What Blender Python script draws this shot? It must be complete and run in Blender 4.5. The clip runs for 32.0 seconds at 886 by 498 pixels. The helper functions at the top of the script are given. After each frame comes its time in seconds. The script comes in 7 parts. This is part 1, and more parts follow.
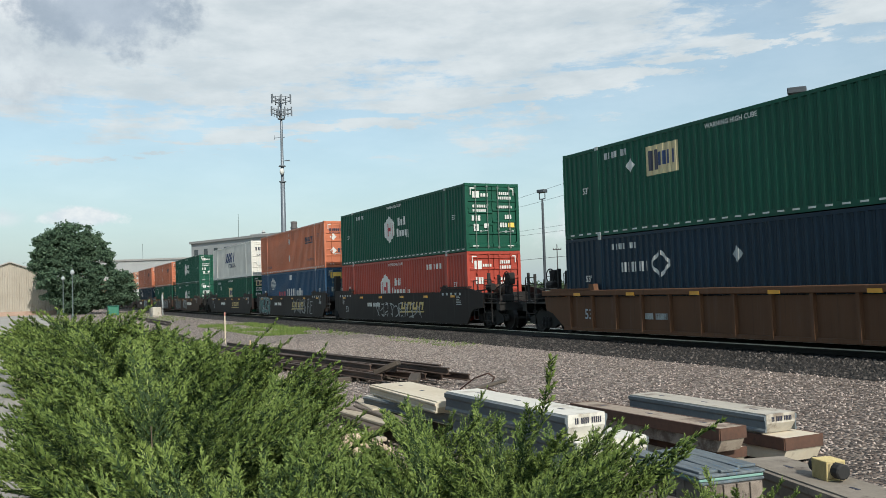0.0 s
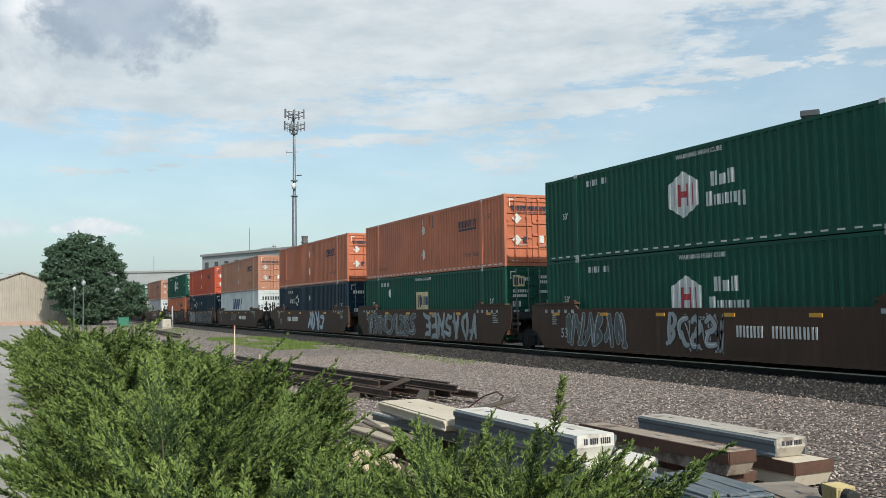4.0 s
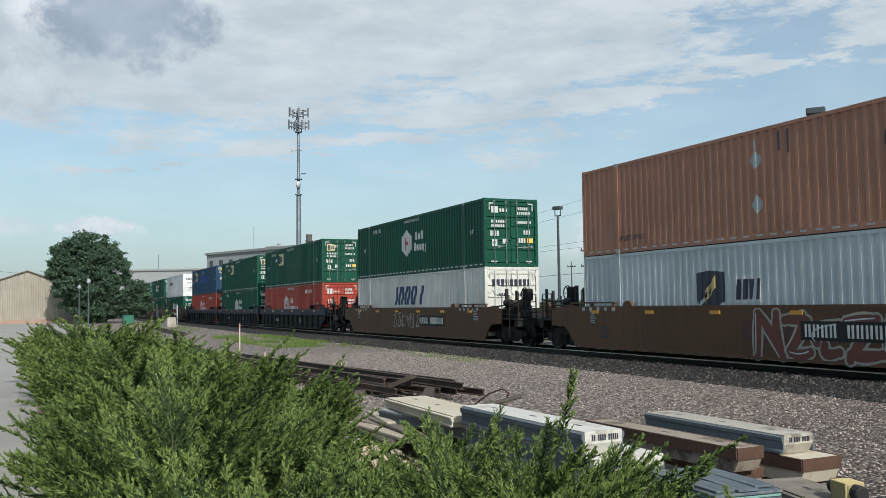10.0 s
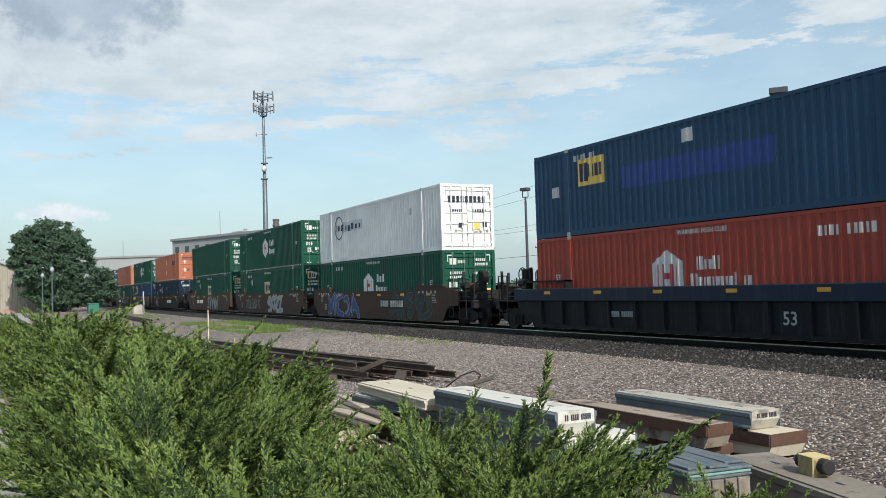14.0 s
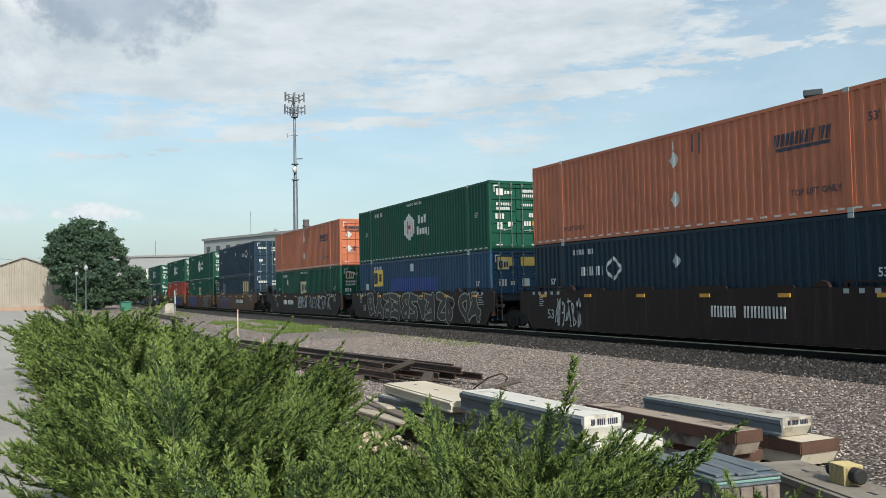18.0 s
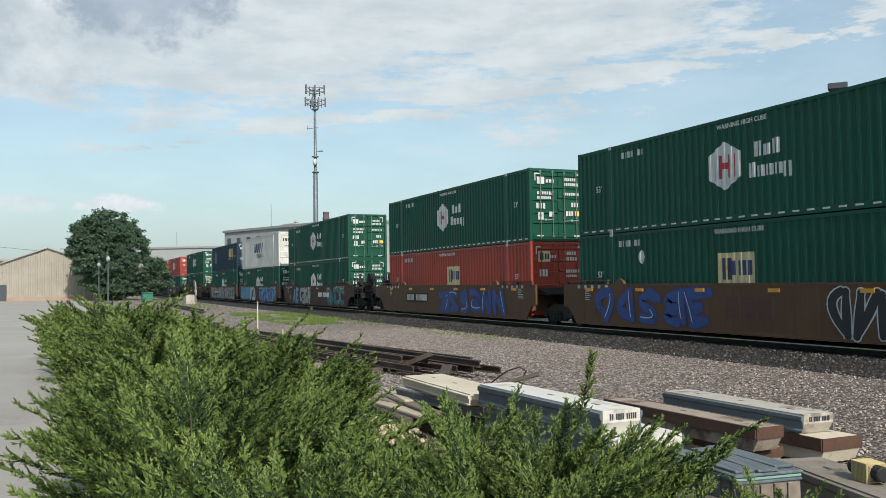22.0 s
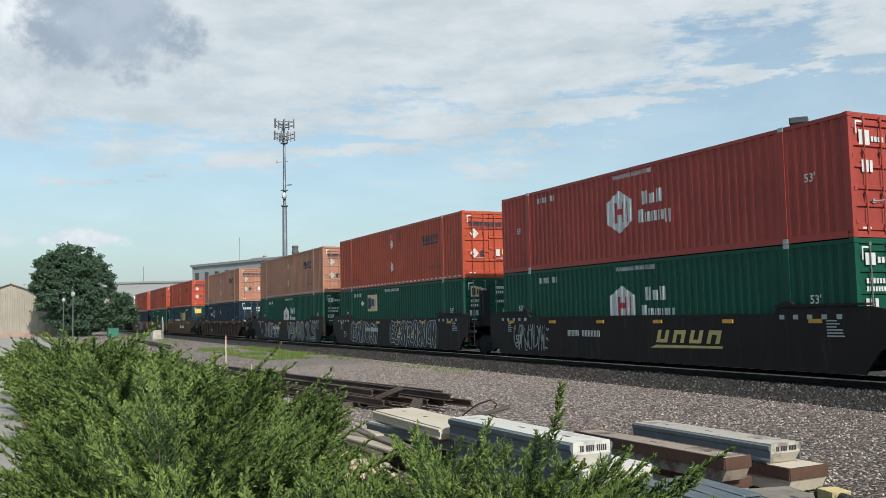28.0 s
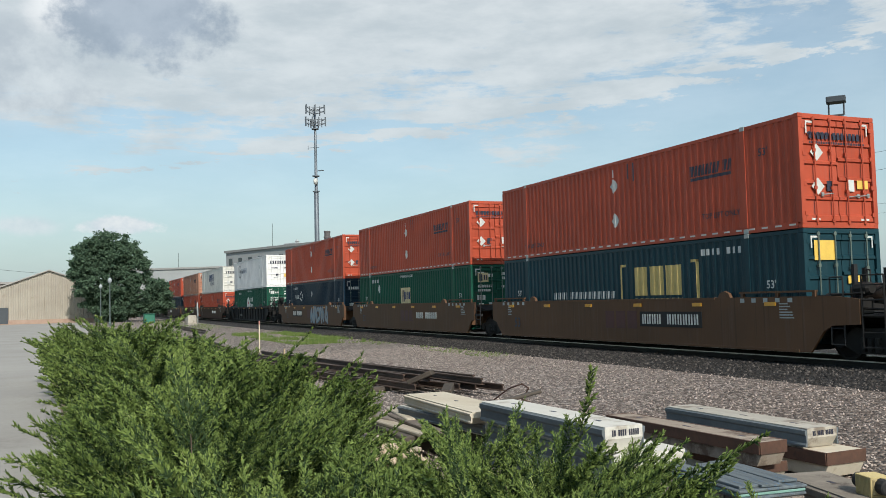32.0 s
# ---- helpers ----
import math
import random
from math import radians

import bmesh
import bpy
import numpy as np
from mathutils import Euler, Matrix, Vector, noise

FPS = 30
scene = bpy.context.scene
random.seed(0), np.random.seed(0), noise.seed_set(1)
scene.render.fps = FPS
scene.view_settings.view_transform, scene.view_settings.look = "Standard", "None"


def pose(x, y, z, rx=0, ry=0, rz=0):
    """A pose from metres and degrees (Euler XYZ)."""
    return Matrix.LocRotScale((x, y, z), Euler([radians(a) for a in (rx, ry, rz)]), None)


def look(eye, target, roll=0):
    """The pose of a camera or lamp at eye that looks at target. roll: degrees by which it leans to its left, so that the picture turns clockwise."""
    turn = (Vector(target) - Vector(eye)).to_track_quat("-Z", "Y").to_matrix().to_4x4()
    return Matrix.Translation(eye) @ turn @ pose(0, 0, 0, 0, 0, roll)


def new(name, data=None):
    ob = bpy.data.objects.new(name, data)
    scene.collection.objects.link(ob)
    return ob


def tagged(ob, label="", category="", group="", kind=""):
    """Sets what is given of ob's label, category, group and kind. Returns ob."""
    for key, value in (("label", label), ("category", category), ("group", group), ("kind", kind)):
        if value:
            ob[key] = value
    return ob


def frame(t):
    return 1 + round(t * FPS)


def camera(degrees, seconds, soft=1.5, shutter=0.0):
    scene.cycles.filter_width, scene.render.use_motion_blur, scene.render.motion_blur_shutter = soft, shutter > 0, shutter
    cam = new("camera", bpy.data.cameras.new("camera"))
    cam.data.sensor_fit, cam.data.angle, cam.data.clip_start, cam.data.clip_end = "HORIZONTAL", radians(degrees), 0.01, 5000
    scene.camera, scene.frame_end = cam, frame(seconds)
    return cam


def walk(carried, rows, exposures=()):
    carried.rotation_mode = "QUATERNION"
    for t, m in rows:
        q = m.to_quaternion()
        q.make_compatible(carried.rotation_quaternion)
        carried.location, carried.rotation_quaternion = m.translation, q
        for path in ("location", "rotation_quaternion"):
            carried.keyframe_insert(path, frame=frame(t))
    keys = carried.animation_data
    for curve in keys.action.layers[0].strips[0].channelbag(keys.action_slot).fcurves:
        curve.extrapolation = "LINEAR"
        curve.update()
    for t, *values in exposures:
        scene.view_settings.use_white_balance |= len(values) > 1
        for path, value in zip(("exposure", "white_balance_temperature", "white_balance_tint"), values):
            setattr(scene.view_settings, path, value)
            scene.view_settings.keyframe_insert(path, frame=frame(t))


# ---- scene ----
# Camera: held by hand at the end of a juniper hedge; +x runs with the train, +y across the track.
EYE = 1.9
cam = camera(53.26, 32.0, soft=0.6)
walk(cam, [
    (0, pose(0.003, 0.047, 1.900, 92.599, 1.778, 64.646)),
    (0.5, pose(-0.017, 0.049, 1.904, 92.597, 1.856, 63.959)),
    (1, pose(0.007, 0.010, 1.909, 92.348, 1.425, 63.394)),
    (1.5, pose(0.018, -0.005, 1.921, 92.064, 1.091, 63.175)),
    (2, pose(0.031, -0.015, 1.915, 92.380, 1.048, 63.375)),
    (2.5, pose(0.033, 0.011, 1.926, 93.048, 1.547, 63.952)),
    (3, pose(0.011, 0.014, 1.891, 94.015, 1.339, 64.565)),
    (3.5, pose(0.025, 0.015, 1.899, 94.140, 0.834, 65.217)),
    (4, pose(0.030, 0.016, 1.912, 93.698, 0.788, 65.245)),
    (4.5, pose(0.029, 0.012, 1.903, 94.162, 1.017, 65.570)),
    (6.5, pose(0.019, 0.015, 1.898, 94.731, 1.025, 65.389)),
    (7, pose(0.040, 0.011, 1.896, 95.125, 1.240, 65.508)),
    (7.5, pose(0.021, 0.010, 1.896, 95.220, 1.530, 64.992)),
    (8, pose(0.037, -0.003, 1.897, 95.070, 1.899, 65.024)),
    (8.5, pose(0.034, 0.004, 1.893, 95.298, 2.010, 64.857)),
    (9, pose(0.011, 0.015, 1.890, 95.457, 1.619, 64.988)),
    (9.5, pose(0.026, -0.009, 1.894, 94.602, 1.019, 65.240)),
    (10, pose(0.014, -0.010, 1.890, 93.603, 0.798, 65.511)),
    (10.5, pose(0.015, -0.009, 1.899, 92.567, 0.966, 66.050)),
    (11, pose(0.016, -0.020, 1.904, 92.618, 0.980, 66.550)),
    (11.5, pose(0.003, -0.011, 1.904, 92.701, 0.739, 66.608)),
    (12, pose(-0.001, -0.022, 1.896, 92.629, 0.535, 66.569)),
    (12.5, pose(-0.005, -0.047, 1.904, 92.664, 0.728, 65.581)),
    (13, pose(0.002, -0.086, 1.897, 93.059, 1.083, 63.803)),
    (13.5, pose(0.012, -0.099, 1.906, 92.807, 1.491, 62.756)),
    (14, pose(0.011, -0.048, 1.905, 92.423, 1.702, 63.482)),
    (14.5, pose(-0.005, 0.044, 1.901, 92.737, 1.431, 64.211)),
    (15, pose(0.027, 0.021, 1.897, 93.239, 0.806, 65.479)),
    (15.5, pose(-0.054, 0.100, 1.891, 93.016, 0.329, 66.548)),
    (17.5, pose(-0.014, 0.007, 1.908, 92.260, 1.077, 65.616)),
    (18, pose(-0.003, -0.017, 1.905, 92.580, 1.149, 65.348)),
    (18.5, pose(-0.020, -0.009, 1.901, 92.640, 1.330, 65.556)),
    (19, pose(-0.017, -0.001, 1.901, 92.541, 1.184, 66.225)),
    (19.5, pose(-0.034, 0.016, 1.903, 92.401, 0.966, 66.254)),
    (20, pose(-0.029, 0.009, 1.900, 92.095, 0.781, 65.792)),
    (20.5, pose(-0.029, 0.005, 1.890, 91.749, 1.064, 65.817)),
    (21, pose(-0.010, -0.004, 1.905, 91.367, 1.287, 66.135)),
    (21.5, pose(-0.019, -0.003, 1.900, 91.508, 1.100, 66.428)),
    (22, pose(-0.025, 0.002, 1.904, 92.146, 0.789, 66.597)),
    (22.5, pose(-0.014, 0.004, 1.906, 92.666, 0.692, 66.317)),
    (23, pose(-0.018, 0.005, 1.892, 92.615, 0.691, 65.848)),
    (23.5, pose(-0.013, -0.003, 1.899, 92.445, 0.859, 65.617)),
    (24, pose(-0.015, -0.006, 1.899, 92.477, 0.842, 65.756)),
    (24.5, pose(-0.004, -0.027, 1.901, 92.620, 0.681, 65.766)),
    (25, pose(-0.026, -0.012, 1.894, 93.094, 0.668, 65.461)),
    (25.5, pose(-0.018, -0.040, 1.899, 93.272, 0.609, 64.868)),
    (26, pose(0.004, -0.049, 1.899, 93.183, 0.524, 64.808)),
    (26.5, pose(0.014, -0.026, 1.907, 93.552, 0.874, 64.800)),
    (28.5, pose(0.016, -0.011, 1.898, 94.338, 1.156, 64.676)),
    (29, pose(-0.017, 0.024, 1.888, 93.739, 0.567, 65.237)),
    (29.5, pose(-0.016, 0.018, 1.892, 92.998, 0.771, 65.595)),
    (30, pose(-0.028, 0.031, 1.892, 92.857, 1.208, 66.156)),
    (30.5, pose(-0.027, 0.034, 1.889, 93.241, 1.608, 66.676)),
    (31, pose(-0.022, 0.024, 1.896, 93.421, 1.857, 66.687)),
    (31.5, pose(-0.008, 0.011, 1.892, 93.508, 1.573, 66.697)),
    (32, pose(-0.015, 0.016, 1.903, 93.292, 1.472, 66.727)),
], [(0, 0.87, 6500, 10), (1, 0.86, 6490, 10), (2, 0.89, 6500, 10), (3, 0.74, 6250, 10), (4, 0.86, 6450, 10), (7, 0.66, 6230, 10), (8, 0.76, 6240, 10), (9, 0.60, 6150, 10), (10, 0.71, 6250, 10), (11, 0.86, 6300, 10), (12, 0.83, 6400, 10), (13, 0.92, 6350, 10), (14, 0.92, 6350, 10), (15, 0.73, 6230, 10),
    (18, 0.90, 6480, 10), (20, 0.87, 6500, 10), (25, 0.85, 6400, 10), (29, 0.80, 6380, 10), (32, 0.77, 6430, 10)])

# ---------------------------------------------------------------- light
SUN_EL, SUN_AZ = 38.0, 91.5            # azimuth from +y towards +x
scene.view_settings.exposure = 0.9
world = bpy.data.worlds.new("sky")
scene.world = world
world.use_nodes = True


class Net:
    """Short notation for node trees."""

    def __init__(self, tree):
        self.tree, self.n, self.l = tree, tree.nodes, tree.links

    def put(self, kind, ins=None, **props):
        node = self.n.new(kind)
        for k, v in props.items():
            if k == "op":
                node.operation = v
            elif k == "blend":
                node.blend_type, node.data_type = v, "RGBA"
            elif k == "kind":
                node.data_type = v
            elif k == "sky":
                node.sky_type = v
        for k, v in (ins or {}).items():
            self.into(node.inputs[k], v)
        return node

    def into(self, socket, v):
        if isinstance(v, bpy.types.NodeSocket):
            self.l.new(v, socket)
        else:
            socket.default_value = v

    def math(self, op, a, b=0.0, clamp=False):
        node = self.put("ShaderNodeMath", {0: a, 1: b}, op=op)
        node.use_clamp = clamp
        return node.outputs[0]

    def mix(self, fac, a, b, blend="MIX"):
        node = self.put("ShaderNodeMix", blend=blend)
        for i, v in ((0, fac), (6, a), (7, b)):
            self.into(node.inputs[i], v if isinstance(v, bpy.types.NodeSocket) or i == 0 else (*v[:3], 1))
        return node.outputs[2]

    def noise(self, vec, scale, detail=4.0, rough=0.55):
        return self.put("ShaderNodeTexNoise", {"Vector": vec, "Scale": scale, "Detail": detail, "Roughness": rough}).outputs[0]

    def ramp(self, fac, stops):
        node = self.put("ShaderNodeValToRGB", {0: fac})
        e = node.color_ramp.elements
        while len(e) < len(stops):
            e.new(0.5)
        for el, (p, c) in zip(e, stops):
            el.position = p
            el.color = (*c, 1) if isinstance(c, tuple) else (c, c, c, 1)
        return node.outputs[0]

    def mapping(self, vec, scale=(1, 1, 1), rot=(0, 0, 0), loc=(0, 0, 0)):
        return self.put("ShaderNodeMapping", {"Vector": vec, "Location": loc, "Rotation": [radians(a) for a in rot], "Scale": scale}).outputs[0]

    def smooth(self, v, lo, hi):
        node = self.put("ShaderNodeMapRange", {0: v, 1: lo, 2: hi, 3: 0.0, 4: 1.0})
        node.interpolation_type = "SMOOTHSTEP"
        return node.outputs[0]


def aim(az, el):
    """Unit vector: azimuth from +y towards -x, elevation, in degrees."""
    a, e = radians(az), radians(el)
    return (-math.sin(a) * math.cos(e), math.cos(a) * math.cos(e), math.sin(e))


def build_sky():
    w = Net(world.node_tree)
    w.n.clear()
    sky = w.put("ShaderNodeTexSky", sky="NISHITA")
    sky.sun_disc = False
    sky.sun_elevation, sky.sun_rotation = radians(SUN_EL), radians(SUN_AZ)
    sky.air_density, sky.dust_density, sky.ozone_density, sky.altitude = 1.0, 1.2, 1.0, 200
    blue = w.mix(1.0, sky.outputs[0], (SKY_GAIN * 0.86, SKY_GAIN * 0.955, SKY_GAIN * 0.88), "MULTIPLY")
    way = w.put("ShaderNodeTexCoord").outputs["Generated"]
    sep = w.put("ShaderNodeSeparateXYZ", {0: way})
    up = sep.outputs[2]

    def toward(az, el):
        return w.put("ShaderNodeVectorMath", {0: way, 1: aim(az, el)}, op="DOT_PRODUCT").outputs["Value"]

    # high veil of cloud in long, slightly rising bands; open to blue low down and to one side
    az_r = w.math("ARCTAN2", w.math("MULTIPLY", sep.outputs[0], -1.0), sep.outputs[1])
    el_r = w.math("ARCSINE", w.math("MAXIMUM", up, 0.0))
    sheet = w.put("ShaderNodeCombineXYZ", {0: az_r, 1: el_r, 2: 0.0}).outputs[0]
    broad = w.noise(w.mapping(sheet, (3.2, 10.0, 1), (0, 0, 9), (4.1, 2.2, 0)), 1.0, 3, 0.5)
    streak = w.noise(w.mapping(sheet, (7.0, 44.0, 1), (0, 0, 10), (0.3, 1.7, 0)), 1.0, 6, 0.62)
    puffs = w.noise(w.mapping(sheet, (30.0, 85.0, 1), (0, 0, 6), (2.2, 0.4, 0)), 1.0, 7, 0.66)
    side_rise = w.put("ShaderNodeMapRange", {0: az_r, 1: radians(62), 2: radians(42), 3: 0.0, 4: radians(5.0)}).outputs[0]
    edge_el = w.math("ADD", radians(9.6), side_rise)
    d_el = w.math("SUBTRACT", el_r, edge_el)
    for n_, k_ in ((broad, 14.0), (streak, 15.0), (puffs, 9.0)):
        d_el = w.math("ADD", d_el, w.math("MULTIPLY", w.math("SUBTRACT", n_, 0.5), radians(k_)))
    # one long finger of cloud over the open blue
    finger = w.math("SUBTRACT", 1.0, w.smooth(w.math("ABSOLUTE", w.math("ADD", w.math("SUBTRACT", el_r, w.math("SUBTRACT", radians(20.4), w.math("MULTIPLY", az_r, 0.135))), w.math("MULTIPLY", w.math("SUBTRACT", puffs, 0.5), radians(3.0)))), 0.0, radians(1.1)))
    d_el = w.math("ADD", d_el, w.math("MULTIPLY", w.math("MULTIPLY", finger, w.smooth(streak, 0.38, 0.56)), radians(4.0)))
    # the veil thins out away from this quarter of the sky
    ahead = w.smooth(toward(64, 20), 0.35, 0.85)
    m_veil = w.math("MULTIPLY", w.math("MULTIPLY", w.smooth(d_el, radians(-1.4), radians(3.6)), 0.90), ahead)
    m_veil = w.math("MAXIMUM", m_veil, w.math("MULTIPLY", ahead, w.math("ADD", 0.16, w.math("MULTIPLY", broad, 0.30))))
    tone = w.noise(w.mapping(sheet, (9.0, 26.0, 1), (0, 0, 8)), 1.0, 5, 0.6)
    white = w.mix(w.smooth(tone, 0.3, 0.7), (0.335, 0.37, 0.385), (0.44, 0.465, 0.47))
    out = w.mix(m_veil, blue, white)
    # haze towards the horizon
    haze = w.math("POWER", w.math("SUBTRACT", 1.0, w.math("MAXIMUM", up, 0.0), True), 9.0)
    out = w.mix(w.math("MULTIPLY", w.math("MULTIPLY", haze, 0.92), w.math("ADD", 0.45, w.math("MULTIPLY", ahead, 0.55))), out, (0.225, 0.280, 0.305))

    def cloud(az, el, width, height, size, edge, seed, amount, rag):
        """One cumulus: an oval of the sky with a ragged edge."""
        c = Vector(aim(az, el))
        side = Vector((-c.y, c.x, 0)).normalized()
        top = c.cross(side)
        if top.z < 0:
            top = -top
        u = w.math("DIVIDE", w.put("ShaderNodeVectorMath", {0: way, 1: tuple(side)}, op="DOT_PRODUCT").outputs["Value"], width)
        v = w.math("DIVIDE", w.put("ShaderNodeVectorMath", {0: way, 1: tuple(top)}, op="DOT_PRODUCT").outputs["Value"], height)
        r = w.math("SQRT", w.math("ADD", w.math("MULTIPLY", u, u), w.math("MULTIPLY", v, v)))
        n = w.noise(w.mapping(way, (1, 1, 1.25), (0, 0, 0), (seed, seed * 0.7, seed * 1.3)), size, 7, 0.62)
        d = w.math("SUBTRACT", w.math("ADD", r, w.math("MULTIPLY", w.math("SUBTRACT", n, 0.5), rag)), 1.0)
        m = w.math("SUBTRACT", 1.0, w.smooth(d, -edge, edge))
        front = w.math("GREATER_THAN", toward(az, el), 0.5)
        return w.math("MULTIPLY", w.math("MULTIPLY", m, front), amount), n

    for az, el, width, height, size, col_a, col_b, edge, seed, amount, rag in (
            (92.8, 13.8, 0.085, 0.042, 11.0, (0.27, 0.31, 0.345), (0.40, 0.44, 0.46), 0.45, 1.0, 0.80, 1.6),
            (90.0, 17.9, 0.030, 0.026, 20.0, (0.50, 0.52, 0.53), (0.56, 0.575, 0.58), 0.45, 5.2, 0.85, 1.5),
            (85.5, 18.6, 0.072, 0.064, 10.0, (0.19, 0.235, 0.285), (0.26, 0.305, 0.355), 0.24, 3.1, 0.95, 2.4),
            (86.9, 5.0, 0.036, 0.010, 34.0, (0.47, 0.49, 0.495), (0.38, 0.42, 0.45), 0.25, 7.7, 0.92, 1.9),
            (92.0, 5.0, 0.028, 0.008, 30.0, (0.42, 0.455, 0.47), (0.35, 0.40, 0.43), 0.6, 9.4, 0.7, 1.8),
            (52.0, 4.0, 0.085, 0.026, 22.0, (0.46, 0.485, 0.495), (0.36, 0.40, 0.43), 0.5, 12.4, 0.85, 1.9)):
        m, n = cloud(az, el, width, height, size, edge, seed, amount, rag)
        out = w.mix(m, out, w.mix(w.smooth(n, 0.35, 0.65), col_a, col_b))
    bg = w.put("ShaderNodeBackground", {0: out, 1: 1.0})
    w.l.new(bg.outputs[0], w.put("ShaderNodeOutputWorld").inputs[0])


SKY_GAIN = 0.090
build_sky()
sun = new("sun", bpy.data.lights.new("sun", "SUN"))
sun.data.energy, sun.data.angle, sun.data.color = 2.5, radians(0.6), (1.0, 0.95, 0.86)
sun.matrix_basis = look((math.sin(radians(SUN_AZ)) * 60, math.cos(radians(SUN_AZ)) * 60, 60 * math.tan(radians(SUN_EL))), (0, 0, 0))

# ---------------------------------------------------------------- materials
MATS = {}


def material(name, rough=0.6, metal=0.0):
    m = bpy.data.materials.new(name)
    m.use_nodes = True
    net = Net(m.node_tree)
    shader = net.n["Principled BSDF"]
    shader.inputs["Roughness"].default_value, shader.inputs["Metallic"].default_value = rough, metal
    return m, net, shader


def bump(net, shader, height, strength=0.3, dist=0.01):
    b = net.put("ShaderNodeBump", {"Height": height, "Strength": strength, "Distance": dist})
    net.l.new(b.outputs[0], shader.inputs["Normal"])


def surface(name, col, col2, scale, fine, rough=0.7, metal=0.0, relief=0.3, dist=0.005, stain=None, stain_at=(0.55, 0.75), stretch=(1, 1, 1), vary=0.0):
    """Grain at two scales between two colours, with stains of a third and a little relief."""
    if name in MATS:
        return MATS[name]
    m, net, shader = material(name, rough, metal)
    co = net.mapping(net.put("ShaderNodeTexCoord").outputs["Object"], stretch)
    big, small = net.noise(co, scale, 4), net.noise(co, fine, 5, 0.65)
    c = net.mix(net.smooth(net.math("ADD", net.math("MULTIPLY", big, 0.6), net.math("MULTIPLY", small, 0.4)), 0.32, 0.68), col, col2)
    if stain:
        c = net.mix(net.smooth(net.noise(co, scale * 2.3, 6, 0.7), *stain_at), c, stain)
    if vary:
        rnd = net.put("ShaderNodeObjectInfo").outputs["Random"]
        v = net.put("ShaderNodeHueSaturation", {"Value": net.math("ADD", 1 - vary, net.math("MULTIPLY", rnd, 2 * vary)), "Color": c})
        c = v.outputs[0]
    net.l.new(c, shader.inputs["Base Color"])
    net.l.new(net.math("ADD", rough - 0.08, net.math("MULTIPLY", small, 0.16)), shader.inputs["Roughness"])
    if relief:
        bump(net, shader, small, relief, dist)
    MATS[name] = m
    return m


def paint(name, col, wear=0.35, rough=0.42, fade=0.25):
    """Sprayed steel panel paint: faded in patches, streaked downwards, rust at scuffs."""
    if name in MATS:
        return MATS[name]
    m, net, shader = material(name, rough)
    co = net.put("ShaderNodeTexCoord").outputs["Object"]
    rnd = net.put("ShaderNodeObjectInfo").outputs["Random"]
    shifted = net.put("ShaderNodeVectorMath", {0: co, 1: net.put("ShaderNodeCombineXYZ", {0: net.math("MULTIPLY", rnd, 90), 1: net.math("MULTIPLY", rnd, 31)}).outputs[0]}, op="ADD").outputs[0]
    patch = net.noise(shifted, 0.45, 4, 0.6)
    streak = net.noise(net.mapping(shifted, (5.0, 5.0, 0.35)), 1.3, 5, 0.65)
    grain = net.noise(shifted, 26, 4, 0.7)
    grey = tuple(c * (1 - fade) + fade * 0.30 * (0.4 + sum(col) / 3) for c in col)
    deep = tuple(c * 0.80 for c in col)
    c = net.mix(net.smooth(patch, 0.35, 0.7), deep, col)
    c = net.mix(net.math("MULTIPLY", net.smooth(streak, 0.5, 0.75), 0.6), c, grey)
    runs = net.noise(net.mapping(shifted, (11.0, 11.0, 0.22)), 1.0, 4, 0.6)
    c = net.mix(net.math("MULTIPLY", net.smooth(runs, 0.55, 0.72), 0.45 * wear + 0.12), c, tuple(v * 0.42 + 0.006 for v in col))
    rust = net.math("MULTIPLY", net.smooth(streak, 0.60, 0.76), net.smooth(grain, 0.48, 0.62))
    c = net.mix(net.math("MULTIPLY", rust, wear), c, (0.11, 0.05, 0.025))
    net.l.new(c, shader.inputs["Base Color"])
    shader.inputs["Specular IOR Level"].default_value = 0.22
    net.l.new(net.math("ADD", rough - 0.06, net.math("MULTIPLY", patch, 0.2)), shader.inputs["Roughness"])
    bump(net, shader, grain, 0.08, 0.004)
    MATS[name] = m
    return m


def plain(name, col, rough=0.5, metal=0.0):
    """Small fittings and marks: one colour with fine wear."""
    return surface(name, col, tuple(c * 0.8 for c in col), 3.0, 40.0, rough, metal, 0.05, 0.002)


def leafy(name, col, col2, rough=0.55, through_light=0.35):
    m, net, shader = material(name, rough)
    rnd = net.put("ShaderNodeNewGeometry").outputs["Random Per Island"]
    big = net.noise(net.put("ShaderNodeTexCoord").outputs["Object"], 1.1, 3)
    c = net.mix(net.math("ADD", net.math("MULTIPLY", rnd, 0.6), net.math("MULTIPLY", net.smooth(big, 0.3, 0.7), 0.4)), col, col2)
    net.l.new(c, shader.inputs["Base Color"])
    shader.inputs["Specular IOR Level"].default_value = 0.25
    tr = net.put("ShaderNodeBsdfTranslucent", {0: c})
    mixer = net.put("ShaderNodeMixShader", {0: through_light, 1: shader.outputs[0], 2: tr.outputs[0]})
    net.l.new(mixer.outputs[0], net.n["Material Output"].inputs[0])
    MATS[name] = m
    return m


